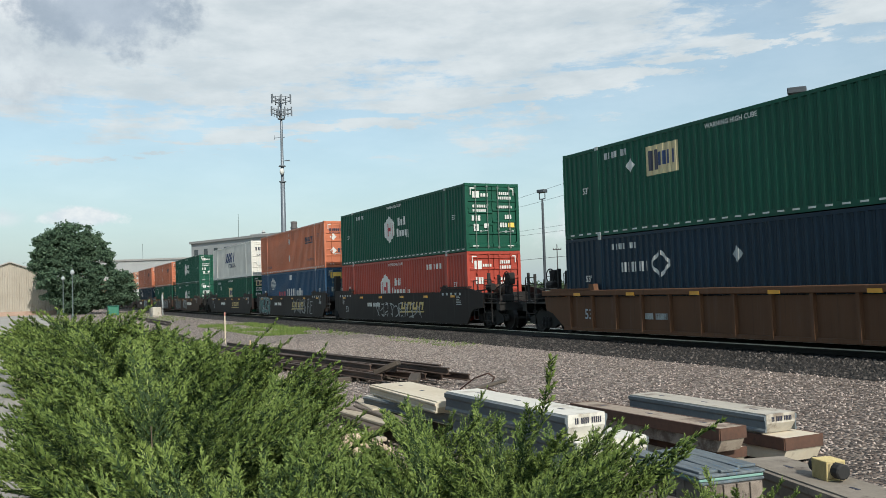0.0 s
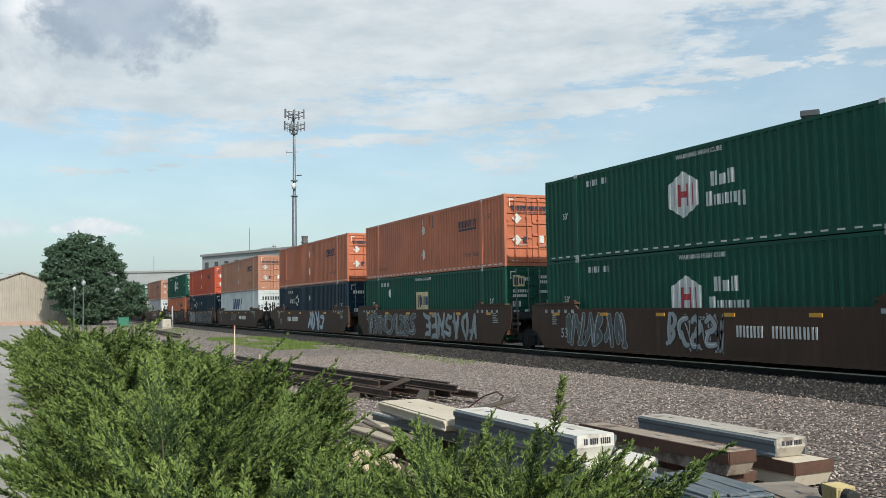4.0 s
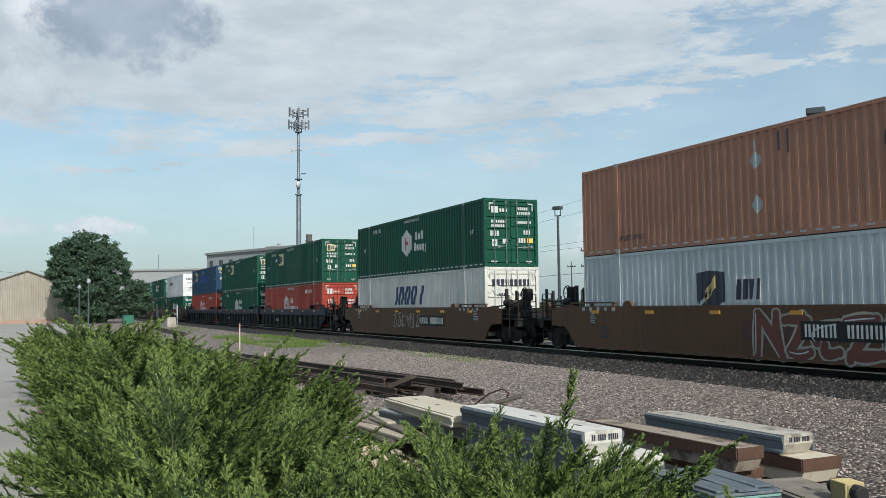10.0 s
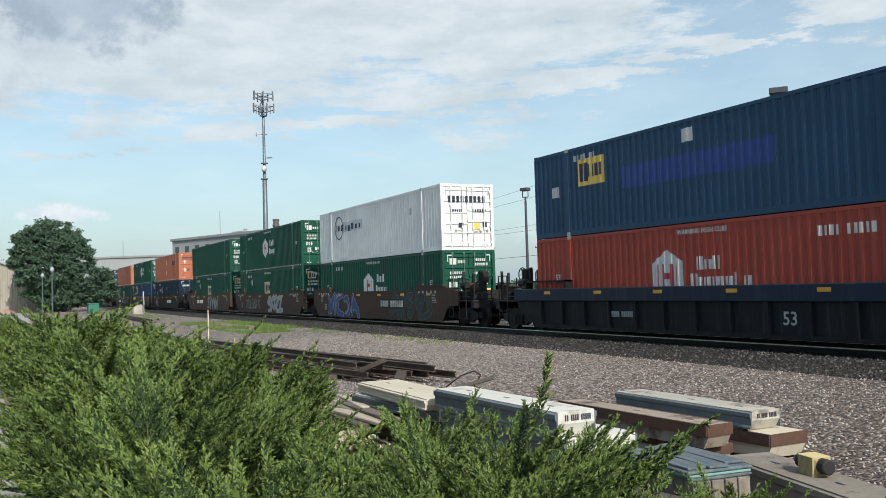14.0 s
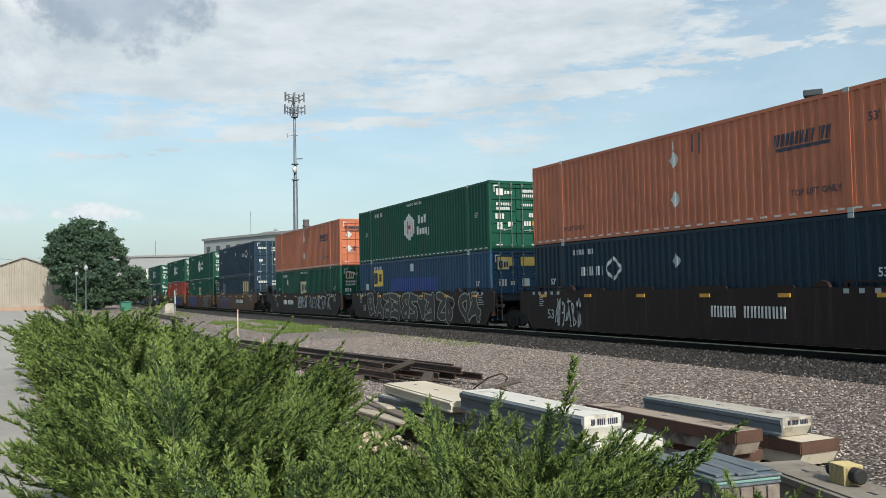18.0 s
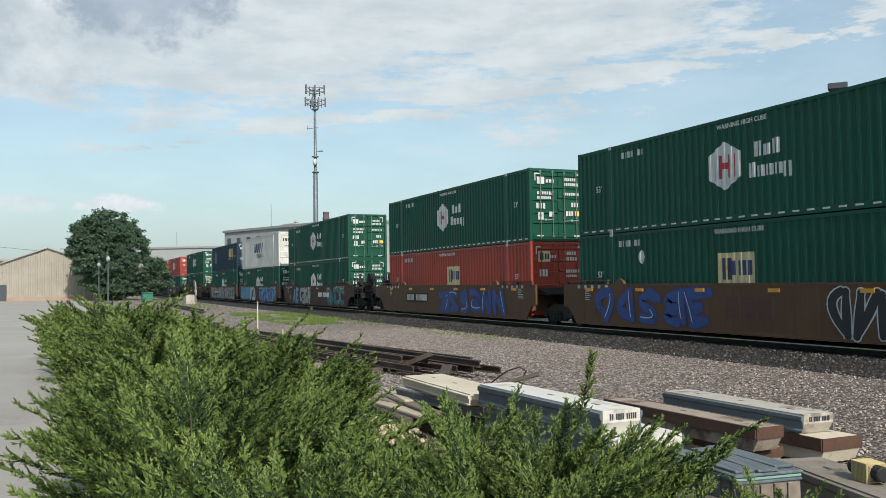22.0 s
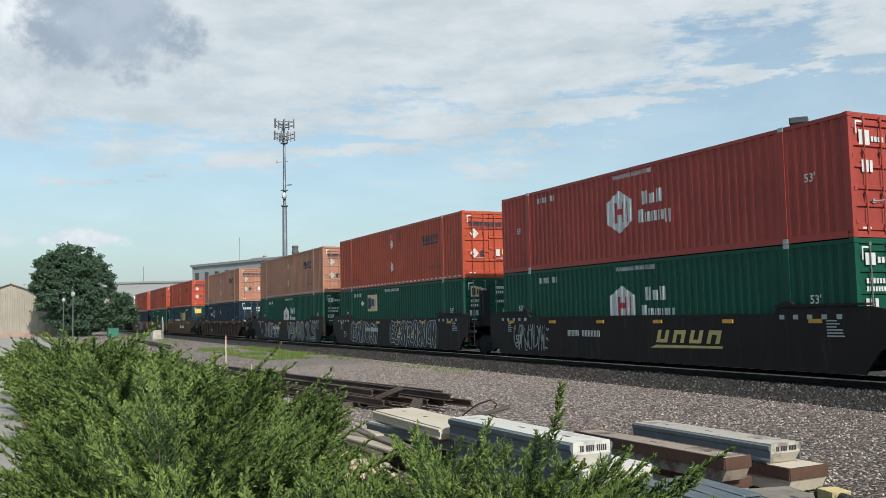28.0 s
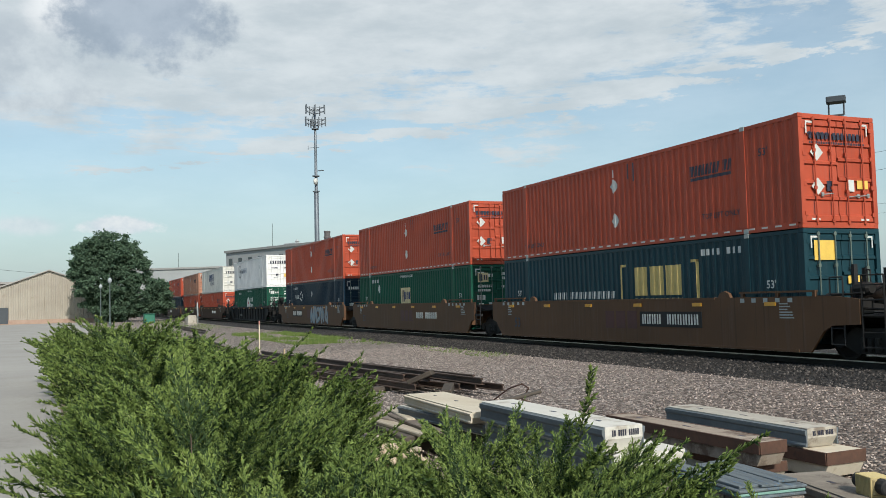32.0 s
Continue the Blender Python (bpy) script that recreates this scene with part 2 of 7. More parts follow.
# ---------------------------------------------------------------- mesh tools
class Mesh:
    """Collects vertices and faces of one part."""

    def __init__(self):
        self.v, self.f = [], []

    def poly(self, pts):
        i = len(self.v)
        self.v += [tuple(p) for p in pts]
        self.f.append(tuple(range(i, i + len(pts))))
        return self

    def box(self, x0, x1, y0, y1, z0, z1):
        i = len(self.v)
        self.v += [(x, y, z) for x in (x0, x1) for y in (y0, y1) for z in (z0, z1)]
        self.f += [tuple(i + k for k in q) for q in ((0, 1, 3, 2), (4, 6, 7, 5), (0, 4, 5, 1), (2, 3, 7, 6), (0, 2, 6, 4), (1, 5, 7, 3))]
        return self

    def chamfer(self, x0, x1, y0, y1, z0, z1, b):
        """A block with chamfered edges."""
        bm = bmesh.new()
        bmesh.ops.create_cube(bm, size=1, matrix=Matrix.LocRotScale(((x0 + x1) / 2, (y0 + y1) / 2, (z0 + z1) / 2), None, (x1 - x0, y1 - y0, z1 - z0)))
        bmesh.ops.bevel(bm, geom=list(bm.edges), offset=b, segments=1, affect="EDGES")
        self.take(bm)
        return self

    def take(self, bm):
        i = len(self.v)
        bm.verts.index_update()
        self.v += [tuple(p.co) for p in bm.verts]
        self.f += [tuple(i + p.index for p in q.verts) for q in bm.faces]
        bm.free()
        return self

    def prism(self, pts, axis, a, b):
        """A closed outline swept along an axis (x, y or z) from a to b."""
        def at(p, k):
            return {"x": (k, p[0], p[1]), "y": (p[0], k, p[1]), "z": (p[0], p[1], k)}[axis]
        i, n = len(self.v), len(pts)
        self.v += [at(p, a) for p in pts] + [at(p, b) for p in pts]
        self.f += [tuple(range(i, i + n))[::-1], tuple(range(i + n, i + 2 * n))]
        self.f += [(i + k, i + (k + 1) % n, i + n + (k + 1) % n, i + n + k) for k in range(n)]
        return self

    def tube(self, p, q, r, n=8, r2=None):
        p, q = Vector(p), Vector(q)
        d = (q - p).normalized()
        s = d.cross(Vector((0, 0, 1)) if abs(d.z) < 0.9 else Vector((1, 0, 0))).normalized()
        t = d.cross(s)
        i = len(self.v)
        for c, rr in ((p, r), (q, r if r2 is None else r2)):
            self.v += [tuple(c + (s * math.cos(2 * math.pi * k / n) + t * math.sin(2 * math.pi * k / n)) * rr) for k in range(n)]
        self.f += [tuple(range(i, i + n)), tuple(range(i + n, i + 2 * n))[::-1]]
        self.f += [(i + n + k, i + n + (k + 1) % n, i + (k + 1) % n, i + k) for k in range(n)]
        return self

    def lathe(self, rings, at=(0, 0, 0), axis="z", n=16):
        """Rings of (radius, height) turned round an axis."""
        i = len(self.v)
        for r, h in rings:
            for k in range(n):
                a = 2 * math.pi * k / n
                p = {"z": (r * math.cos(a), r * math.sin(a), h), "y": (r * math.cos(a), h, r * math.sin(a)), "x": (h, r * math.cos(a), r * math.sin(a))}[axis]
                self.v.append(tuple(Vector(at) + Vector(p)))
        for j in range(len(rings) - 1):
            self.f += [(i + j * n + k, i + j * n + (k + 1) % n, i + (j + 1) * n + (k + 1) % n, i + (j + 1) * n + k) for k in range(n)]
        self.f += [tuple(range(i, i + n)), tuple(range(i + (len(rings) - 1) * n, i + len(rings) * n))]
        return self

    def data(self, name, mat, smooth=False):
        me = bpy.data.meshes.new(name)
        me.from_pydata(self.v, [], self.f)
        bm = bmesh.new()
        bm.from_mesh(me)
        bmesh.ops.recalc_face_normals(bm, faces=bm.faces)
        bm.to_mesh(me)
        bm.free()
        if smooth:
            me.shade_smooth()
        if mat:
            me.materials.append(mat)
        return me


def raw(name, verts, faces, mat):
    """A large mesh from arrays; faces all of one size."""
    me = bpy.data.meshes.new(name)
    verts, faces = np.asarray(verts, dtype=np.float32), np.asarray(faces, dtype=np.int32)
    n = faces.shape[1]
    me.vertices.add(len(verts))
    me.vertices.foreach_set("co", verts.ravel())
    me.loops.add(faces.size)
    me.loops.foreach_set("vertex_index", faces.ravel())
    me.polygons.add(len(faces))
    me.polygons.foreach_set("loop_start", np.arange(0, faces.size, n, dtype=np.int32))
    me.update(calc_edges=True)
    me.materials.append(mat)
    return me


def thing(name, label, category, at=None, group="", kind=""):
    ob = new(name)
    ob.empty_display_size = 0.2
    if at is not None:
        ob.matrix_basis = at
    return tagged(ob, label, category, group, kind)


def part(name, me, parent, label="", at=None):
    ob = new(name, me)
    ob.parent = parent
    if at is not None:
        ob.matrix_basis = at
    return tagged(ob, label)


def solid(name, me, label, category="", at=None, group="", kind=""):
    ob = new(name, me)
    if at is not None:
        ob.matrix_basis = at
    return tagged(ob, label, category, group, kind)


def inscribe(me, parent, label="", at=None):
    """Painted words: the glyphs of one inscription joined."""
    part("writing", me, parent, label, at)["kind"] = "stuff"


def lettering(text, size, mat, bold=0.0):
    """Flat lettering in the built-in font, in the xz plane, facing -y, centred."""
    cu = bpy.data.curves.new("lettering", "FONT")
    cu.body, cu.size, cu.align_x, cu.align_y, cu.offset = text, size, "CENTER", "CENTER", bold
    cu.resolution_u = 2
    ob = bpy.data.objects.new("lettering", cu)
    scene.collection.objects.link(ob)
    bpy.context.view_layer.update()
    me = bpy.data.meshes.new_from_object(ob.evaluated_get(bpy.context.evaluated_depsgraph_get()))
    bpy.data.objects.remove(ob)
    me.transform(Matrix.Rotation(radians(90), 4, "X"))
    me.materials.clear()
    me.materials.append(mat)
    return me

# ---------------------------------------------------------------- the train
SPEED = 21.095                       # metres a second, towards +x
TRACK_Y, RAIL_Z = 18.18, 0.20
LONG, HALF_W, TALL = 16.15, 1.30, 2.90
HALF = LONG / 2
FLOOR_Z = 0.354                      # container base over the rail
DEPTH, PITCH = 0.040, 0.283

GREEN, RED, ORANGE, TAN = (0.007, 0.076, 0.046), (0.36, 0.058, 0.038), (0.45, 0.080, 0.040), (0.435, 0.212, 0.137)
PAINTS = {
    "green": paint("green_container_paint", GREEN, 0.3, 0.5, 0.06), "red": paint("red_container_paint", RED),
    "crimson": paint("dull_red_container_paint", (0.36, 0.06, 0.045)),
    "orange": paint("orange_container_paint", ORANGE, 0.3), "tan": paint("faded_orange_container_paint", TAN, 0.5, 0.5, 0.35),
    "amber": paint("amber_container_paint", (0.50, 0.165, 0.088), 0.35, 0.42, 0.2),
    "white": paint("white_container_paint", (0.68, 0.665, 0.605), 0.9, 0.5, 0.2), "grey": paint("pale_grey_container_paint", (0.57, 0.605, 0.60), 0.6, 0.5, 0.15),
    "bright": paint("bright_white_container_paint", (0.80, 0.79, 0.77), 0.15, 0.4, 0.05),
    "navy": paint("navy_container_paint", (0.0045, 0.021, 0.040), 0.3, 0.42, 0.06), "slate": paint("faded_navy_container_paint", (0.012, 0.034, 0.062), 0.6, 0.45, 0.16), "blue": paint("blue_container_paint", (0.022, 0.066, 0.128), 0.3, 0.45, 0.12),
    "teal": paint("dark_teal_container_paint", (0.010, 0.044, 0.058), 0.3, 0.42, 0.10)}
WHITE = plain("white_marking", (0.60, 0.61, 0.58), 0.5)
DULLWHITE = plain("dull_white_marking", (0.42, 0.45, 0.44), 0.6)
PLATE = plain("pale_gold_plate", (0.60, 0.50, 0.28), 0.5)
GOLD = plain("gold_marking", (0.62, 0.46, 0.16), 0.5)
INK = plain("dark_marking", (0.025, 0.028, 0.05), 0.5)
BLUEMARK = plain("blue_marking", (0.018, 0.040, 0.125), 0.5)
FRESHBLUE = plain("fresh_blue_paint", (0.008, 0.040, 0.21), 0.5)
REDMARK = plain("red_marking", (0.42, 0.03, 0.04), 0.5)
YELLOW = plain("yellow_sticker", (0.78, 0.52, 0.10), 0.5)
DULLROD = plain("dull_locking_rod", (0.15, 0.19, 0.165), 0.45, 0.3)
GALV = plain("galvanised_rod", (0.36, 0.38, 0.37), 0.45, 0.5)
BLACK = plain("black_running_gear", (0.015, 0.0145, 0.0145), 0.75)
GREASE = surface("greasy_cast_steel", (0.006, 0.0055, 0.005), (0.018, 0.0155, 0.0135), 2.0, 20, 0.7, 0.2, 0.3, 0.01)
WHEEL_STEEL = surface("worn_wheel_steel", (0.008, 0.007, 0.0065), (0.02, 0.016, 0.014), 3.0, 25, 0.6, 0.3)
AMBER = plain("amber_reflector", (0.66, 0.32, 0.03), 0.4)


def inset(x):
    """Depth of the corrugated side at x from the container's middle."""
    for a, b in SECTIONS:
        if a <= x <= b:
            u = ((x - a) / PITCH) % 1.0
            if (b - x) < 0.06:
                return 0.0
            if u < 0.30:
                return 0.0
            if u < 0.50:
                return DEPTH * (u - 0.30) / 0.20
            if u < 0.80:
                return DEPTH
            return DEPTH * (1.0 - u) / 0.20
    return 0.0


SECTIONS = ((-HALF + 0.10, -6.17), (-6.02, 6.02), (6.17, HALF - 0.10))


def folds():
    xs = []
    for a, b in SECTIONS:
        k = 0
        while a + k * PITCH < b - 0.06:
            for u in (0, 0.30, 0.50, 0.80):
                x = a + (k + u) * PITCH
                if x < b - 0.06:
                    xs.append(x)
            k += 1
        xs += [b - 0.06, b]
    return sorted(xs)


FOLDS = folds()


def side_sheet(sign, mat):
    m = Mesh()
    for a, b in SECTIONS:
        xs = [a] + [x for x in FOLDS if a < x < b] + [b]
        for p, q in zip(xs, xs[1:]):
            if q - p > 1e-5:
                yp, yq = (sign * (HALF_W - 0.006 - inset(x)) for x in (p + 1e-6, q - 1e-6))
                m.poly([(p, yp, 0.16), (q, yq, 0.16), (q, yq, 2.79), (p, yp, 2.79)])
    return m.data("side_sheet", mat)


def mark(m, x0, x1, b0, b1, t0, t1, proud=0.005):
    """A painted shape with upright sides on the near side, following its folds. x counts from the end away from the doors."""
    x0, x1 = x0 - HALF, x1 - HALF
    xs = [x0] + [x for x in FOLDS if x0 + 1e-4 < x < x1 - 1e-4] + [x1]
    for p, q in zip(xs, xs[1:]):
        u, w = (p - x0) / (x1 - x0), (q - x0) / (x1 - x0)
        yp, yq = (-(HALF_W - 0.006 - inset(x)) - proud for x in (p + 1e-6, q - 1e-6))
        m.poly([(p, yp, b0 + (b1 - b0) * u), (q, yq, b0 + (b1 - b0) * w), (q, yq, t0 + (t1 - t0) * w), (p, yp, t0 + (t1 - t0) * u)])
    return m


def rect(m, x0, x1, z0, z1, proud=0.005):
    return mark(m, x0, x1, z0, z0, z1, z1, proud)


def diamond(m, cx, cz, w, h, proud=0.005):
    mark(m, cx - w / 2, cx, cz, cz - h / 2, cz, cz + h / 2, proud)
    return mark(m, cx, cx + w / 2, cz - h / 2, cz, cz + h / 2, cz, proud)


def blocks(m, x0, x1, z0, z1, forms, slant=0.0, gap=0.16, weight=0.36, proud=0.005):
    """A row of plain upright bars standing for a trade mark: p a tall pair, q a low pair, y a hanging pair, i one bar, s one solid block."""
    n = len(forms)
    step = (x1 - x0) / n
    for i, form in enumerate(forms):
        a, b = x0 + i * step, x0 + (i + 1 - gap) * step
        lo, hi = z0, z1
        if form in "q":
            hi = z0 + (z1 - z0) * 0.74
        if form == "y":
            lo, hi = z0 - (z1 - z0) * 0.26, z0 + (z1 - z0) * 0.74
        w = (b - a) * weight
        for p, q in {"i": ((a, a + w),), "s": ((a, b),)}.get(form, ((a, a + w), (b - w, b))):
            if not slant:
                rect(m, p, q, lo, hi, proud)
                continue
            s = slant * (hi - lo)
            low = lambda x: lo if x <= q else lo + (x - q) / slant
            high = lambda x: hi if x >= p + s else lo + (x - p) / slant
            cuts = sorted((p, q, p + s, q + s))
            for a_, b_ in zip(cuts, cuts[1:]):
                if b_ - a_ > 1e-3:
                    mark(m, a_, b_, low(a_), low(b_), high(a_), high(b_), proud)
    return m


def emblem_hex(x0, x1, z0, z1, old):
    """White hexagon (or gabled house) with red bars."""
    m, r = Mesh(), Mesh()
    c, q = (x0 + x1) / 2, (z1 - z0) * 0.25
    if old:
        mark(m, x0, c, z0, z0, z1 - q, z1)
        mark(m, c, x1, z0, z0, z1, z1 - q)
    else:
        mark(m, x0, c, z0 + q, z0, z1 - q, z1)
        mark(m, c, x1, z0, z0 + q, z1, z1 - q)
    w = (x1 - x0)
    for u, t in ((0.20, 0.020), (0.36, 0.055), (0.64, 0.055), (0.80, 0.020)):
        rect(r, x0 + u * w - t, x0 + u * w + t, z0 + q * (1.0 if not old else 0.3), z1 - q * 1.1, 0.009)
    rect(r, x0 + 0.36 * w, x0 + 0.64 * w, (z0 + z1) / 2 - 0.09, (z0 + z1) / 2 + 0.09, 0.0095)
    return [("emblem", m, WHITE), ("emblem_bar", r, REDMARK)]


def code_bars(x0, x1, z0, z1, n, mat=DULLWHITE):
    """Registration digits as plain bars."""
    m = Mesh()
    step = (x1 - x0) / n
    for i in range(n):
        if i != 4:
            rect(m, x0 + i * step, x0 + (i + 0.62) * step, z0, z1)
    return [("registration", m, mat)]


def brand(style):
    """Marks painted on the near side: name, mesh, material."""
    out = []
    one = lambda name, m, mat: out.append((name, m, mat))
    if style in ("hexa", "hexa_low"):
        z0, z1 = (0.88, 2.24) if style == "hexa" else (0.90, 2.14)
        out += emblem_hex(6.87, 8.13, z0, z1, style == "hexa_low")
        one("wordmark", blocks(blocks(Mesh(), 8.66, 9.60, 1.66, 2.06, "pqp", 0, 0.16, 0.40), 8.42, 9.98, 1.12, 1.52, "pqqqy", 0, 0.15, 0.40), WHITE)
        out += code_bars(2.64, 3.86, 2.40, 2.60, 7)
    elif style == "hexa_red":
        out += emblem_hex(6.12, 7.41, 0.7, 2.21, True)
        one("wordmark", blocks(blocks(Mesh(), 7.92, 8.88, 1.60, 1.96, "pqp", 0, 0.16, 0.40), 7.70, 9.95, 1.12, 1.50, "pqqqyiq", 0, 0.15, 0.40), WHITE)
        out += code_bars(12.0, 13.58, 2.26, 2.50, 10, WHITE)
    elif style in ("plate", "plate_low", "plate_blue", "plate_blue_low", "plate_red"):
        x0, z0 = {"plate": (4.45, 1.62), "plate_low": (7.15, 1.17), "plate_blue": (2.57, 1.58), "plate_blue_low": (2.26, 1.55), "plate_red": (8.0, 1.20)}[style]
        x1, z1 = x0 + 1.43, z0 + 0.88
        one("emblem", rect(Mesh(), x0, x1, z0, z1), PLATE if "blue" not in style else YELLOW)
        one("emblem_bar", blocks(Mesh(), x0 + 0.14, x0 + 0.60, z0 + 0.14, z1 - 0.14, "p", 0, 0.1, 0.42, 0.009), INK)
        one("emblem_bar", blocks(Mesh(), x0 + 0.56, x1 - 0.08, z0 + 0.26, z1 - 0.22, "pp", 0, 0.14, 0.36, 0.009), BLUEMARK if "blue" not in style else INK)
        if "blue" in style:
            one("painted_over_patch", rect(Mesh(), 4.9, 10.8, 1.25, 1.93, 0.003), FRESHBLUE)
            one("sticker", rect(Mesh(), 7.55, 8.02, 2.25, 2.63), WHITE)
            one("sticker", rect(Mesh(), 1.05, 1.45, 1.35, 1.7), WHITE)
        else:
            dx = x0 - 0.75 if style == "plate" else 3.6
            if style != "plate_red":
                one("placard", diamond(Mesh(), dx, 2.06, 0.42, 0.46), WHITE)
        out += code_bars(2.4, 3.6, 2.42, 2.62, 7)
    elif style in ("slant", "slant_grey"):
        m = blocks(Mesh(), 11.9, 13.70, 1.83, 2.14, "ppppppipp", 0.16, 0.16, 0.42)
        one("wordmark", m, INK)
        one("underline", rect(Mesh(), 11.98, 13.68, 1.70, 1.79), INK)
        pm = DULLWHITE if style == "slant_grey" else WHITE
        one("placard", diamond(Mesh(), 8.05, 2.08, 0.46, 0.50), pm)
        one("placard", diamond(Mesh(), 8.07, 0.92, 0.46, 0.50), pm)
        one("stripe", rect(Mesh(), 8.02, 8.08, 2.36, 2.62), pm)
        one("stripe", rect(rect(Mesh(), 8.85, 8.92, 2.2, 2.7), 9.15, 9.22, 2.1, 2.7), INK)
    elif style in ("bold", "bold_low"):
        z0, z1 = (1.42, 2.28) if style == "bold" else (1.36, 2.28)
        one("wordmark", blocks(Mesh(), 5.80, 9.90, z0, z1, "pppii", 0.30, 0.10, 0.40), BLUEMARK)
    elif style == "bold_shield":
        m = mark(mark(Mesh(), 5.62, 6.18, 1.32, 1.06, 2.12, 2.18), 6.18, 6.75, 1.06, 1.32, 2.18, 2.12)
        one("shield", m, INK)
        one("shield_stripe", mark(Mesh(), 5.95, 6.42, 1.25, 1.7, 1.55, 2.05, 0.009), GOLD)
        one("shield_stripe", mark(Mesh(), 5.80, 6.20, 1.2, 1.55, 1.32, 1.72, 0.009), WHITE)
        one("patch", rect(Mesh(), 7.12, 8.16, 1.26, 2.0), WHITE)
        one("wordmark", blocks(Mesh(), 7.2, 8.1, 1.36, 1.9, "pp", 0.1, 0.12, 0.38, 0.009), INK)
    elif style in ("rhomb", "rhomb_top"):
        o = 0.0 if style == "rhomb" else 7.9
        one("wordmark", blocks(Mesh(), 3.04 + o, 4.42 + o, 1.70, 2.0, "pppp", 0, 0.22, 0.30), WHITE)
        m = Mesh()
        cx, cz, w, h, t = 4.92 + o, 1.90, 0.84, 0.72, 0.13
        for sx in (-1, 1):
            for sz in (-1, 1):
                a, b = sorted((cx + sx * 0.04, cx + sx * w / 2))
                near, far_ = (h / 2 - 0.03) * sz, 0.03 * sz
                zs = (near, far_) if sx > 0 else (far_, near)
                mark(m, a, b, cz + zs[0] - t / 2, cz + zs[1] - t / 2, cz + zs[0] + t / 2, cz + zs[1] + t / 2)
        one("emblem", m, WHITE)
        one("placard", diamond(Mesh(), 8.03, 2.03, 0.38, 0.44), DULLWHITE)
        out += code_bars(2.6, 3.9, 2.42, 2.60, 7)
    elif style in ("gilt", "gilt_teal"):
        x0, x1, z0, z1 = (11.3, 13.75, 1.45, 2.36) if style == "gilt" else (9.0, 11.46, 1.32, 2.22)
        one("wordmark", blocks(Mesh(), x0, x1, z0, z1, "sss", 0, 0.14, 0.28), GOLD)
        one("notice", blocks(Mesh(), x0, x1, z0 - 0.26, z0 - 0.09, "ppppppppp", 0, 0.25, 0.36), GOLD)
        if style == "gilt_teal":
            m = Mesh()
            rect(m, 8.27, 8.36, 0.9, 2.34), rect(m, 8.27, 8.6, 2.26, 2.34), rect(m, 12.05, 12.14, 0.9, 2.34), rect(m, 11.8, 12.14, 2.26, 2.34)
            one("bracket", m, GOLD)
            out += code_bars(12.3, 14.0, 2.42, 2.6, 8, WHITE)
            one("notice", blocks(Mesh(), 3.9, 7.9, 1.25, 1.5, "pppipppppppppp", 0.1, 0.2, 0.3), DULLWHITE)
        else:
            one("bare_patch", rect(Mesh(), 2.1, 3.2, 1.0, 2.3, 0.003), plain("weathered_grey_patch", (0.16, 0.15, 0.14), 0.7))
    elif style == "disc":
        one("wordmark", blocks(Mesh(), 7.43, 11.09, 1.20, 1.70, "pipppiqqpq", 0, 0.18, 0.36), WHITE)
        one("faint_wordmark", blocks(Mesh(), 5.2, 7.2, 1.2, 1.52, "ppppp", 0, 0.2, 0.3), REDMARK)
        m = Mesh()
        for i in range(9):
            z = 1.70 + i * 0.095
            k = math.sqrt(max(0.0, 1 - ((z - 2.08) / 0.43) ** 2)) * 0.66
            rect(m, 3.48 - k * (0.9 if i % 2 else 1.0), 3.48 + k * 1.1, z, z + 0.055)
        one("emblem", m, DULLWHITE)
        one("sticker", rect(rect(Mesh(), 8.05, 8.5, 2.3, 2.65), 0.95, 1.3, 1.3, 1.6), WHITE)
    elif style == "ring":
        m = Mesh()
        for i in range(24):
            a, b = 2 * math.pi * i / 24, 2 * math.pi * (i + 1) / 24
            pts = [(3.3 + r * math.cos(t), 1.86 + r * math.sin(t)) for r, t in ((0.66, a), (0.66, b), (0.58, b), (0.58, a))]
            xs = sorted(p[0] for p in pts)
            if xs[-1] - xs[0] > 0.02:
                m.poly([(x - HALF, -HALF_W - 0.004, z) for x, z in pts])
        one("emblem", m, INK)
        one("patch", rect(Mesh(), 3.9, 6.75, 1.62, 2.14, 0.003), plain("pale_grey_patch", (0.55, 0.57, 0.6), 0.5))
        one("wordmark", blocks(Mesh(), 2.84, 6.55, 1.70, 2.02, "pppiqypiqq", 0, 0.2, 0.36, 0.009), INK)
        one("placard", diamond(Mesh(), 12.9, 1.95, 0.36, 0.40), DULLWHITE)
    return out


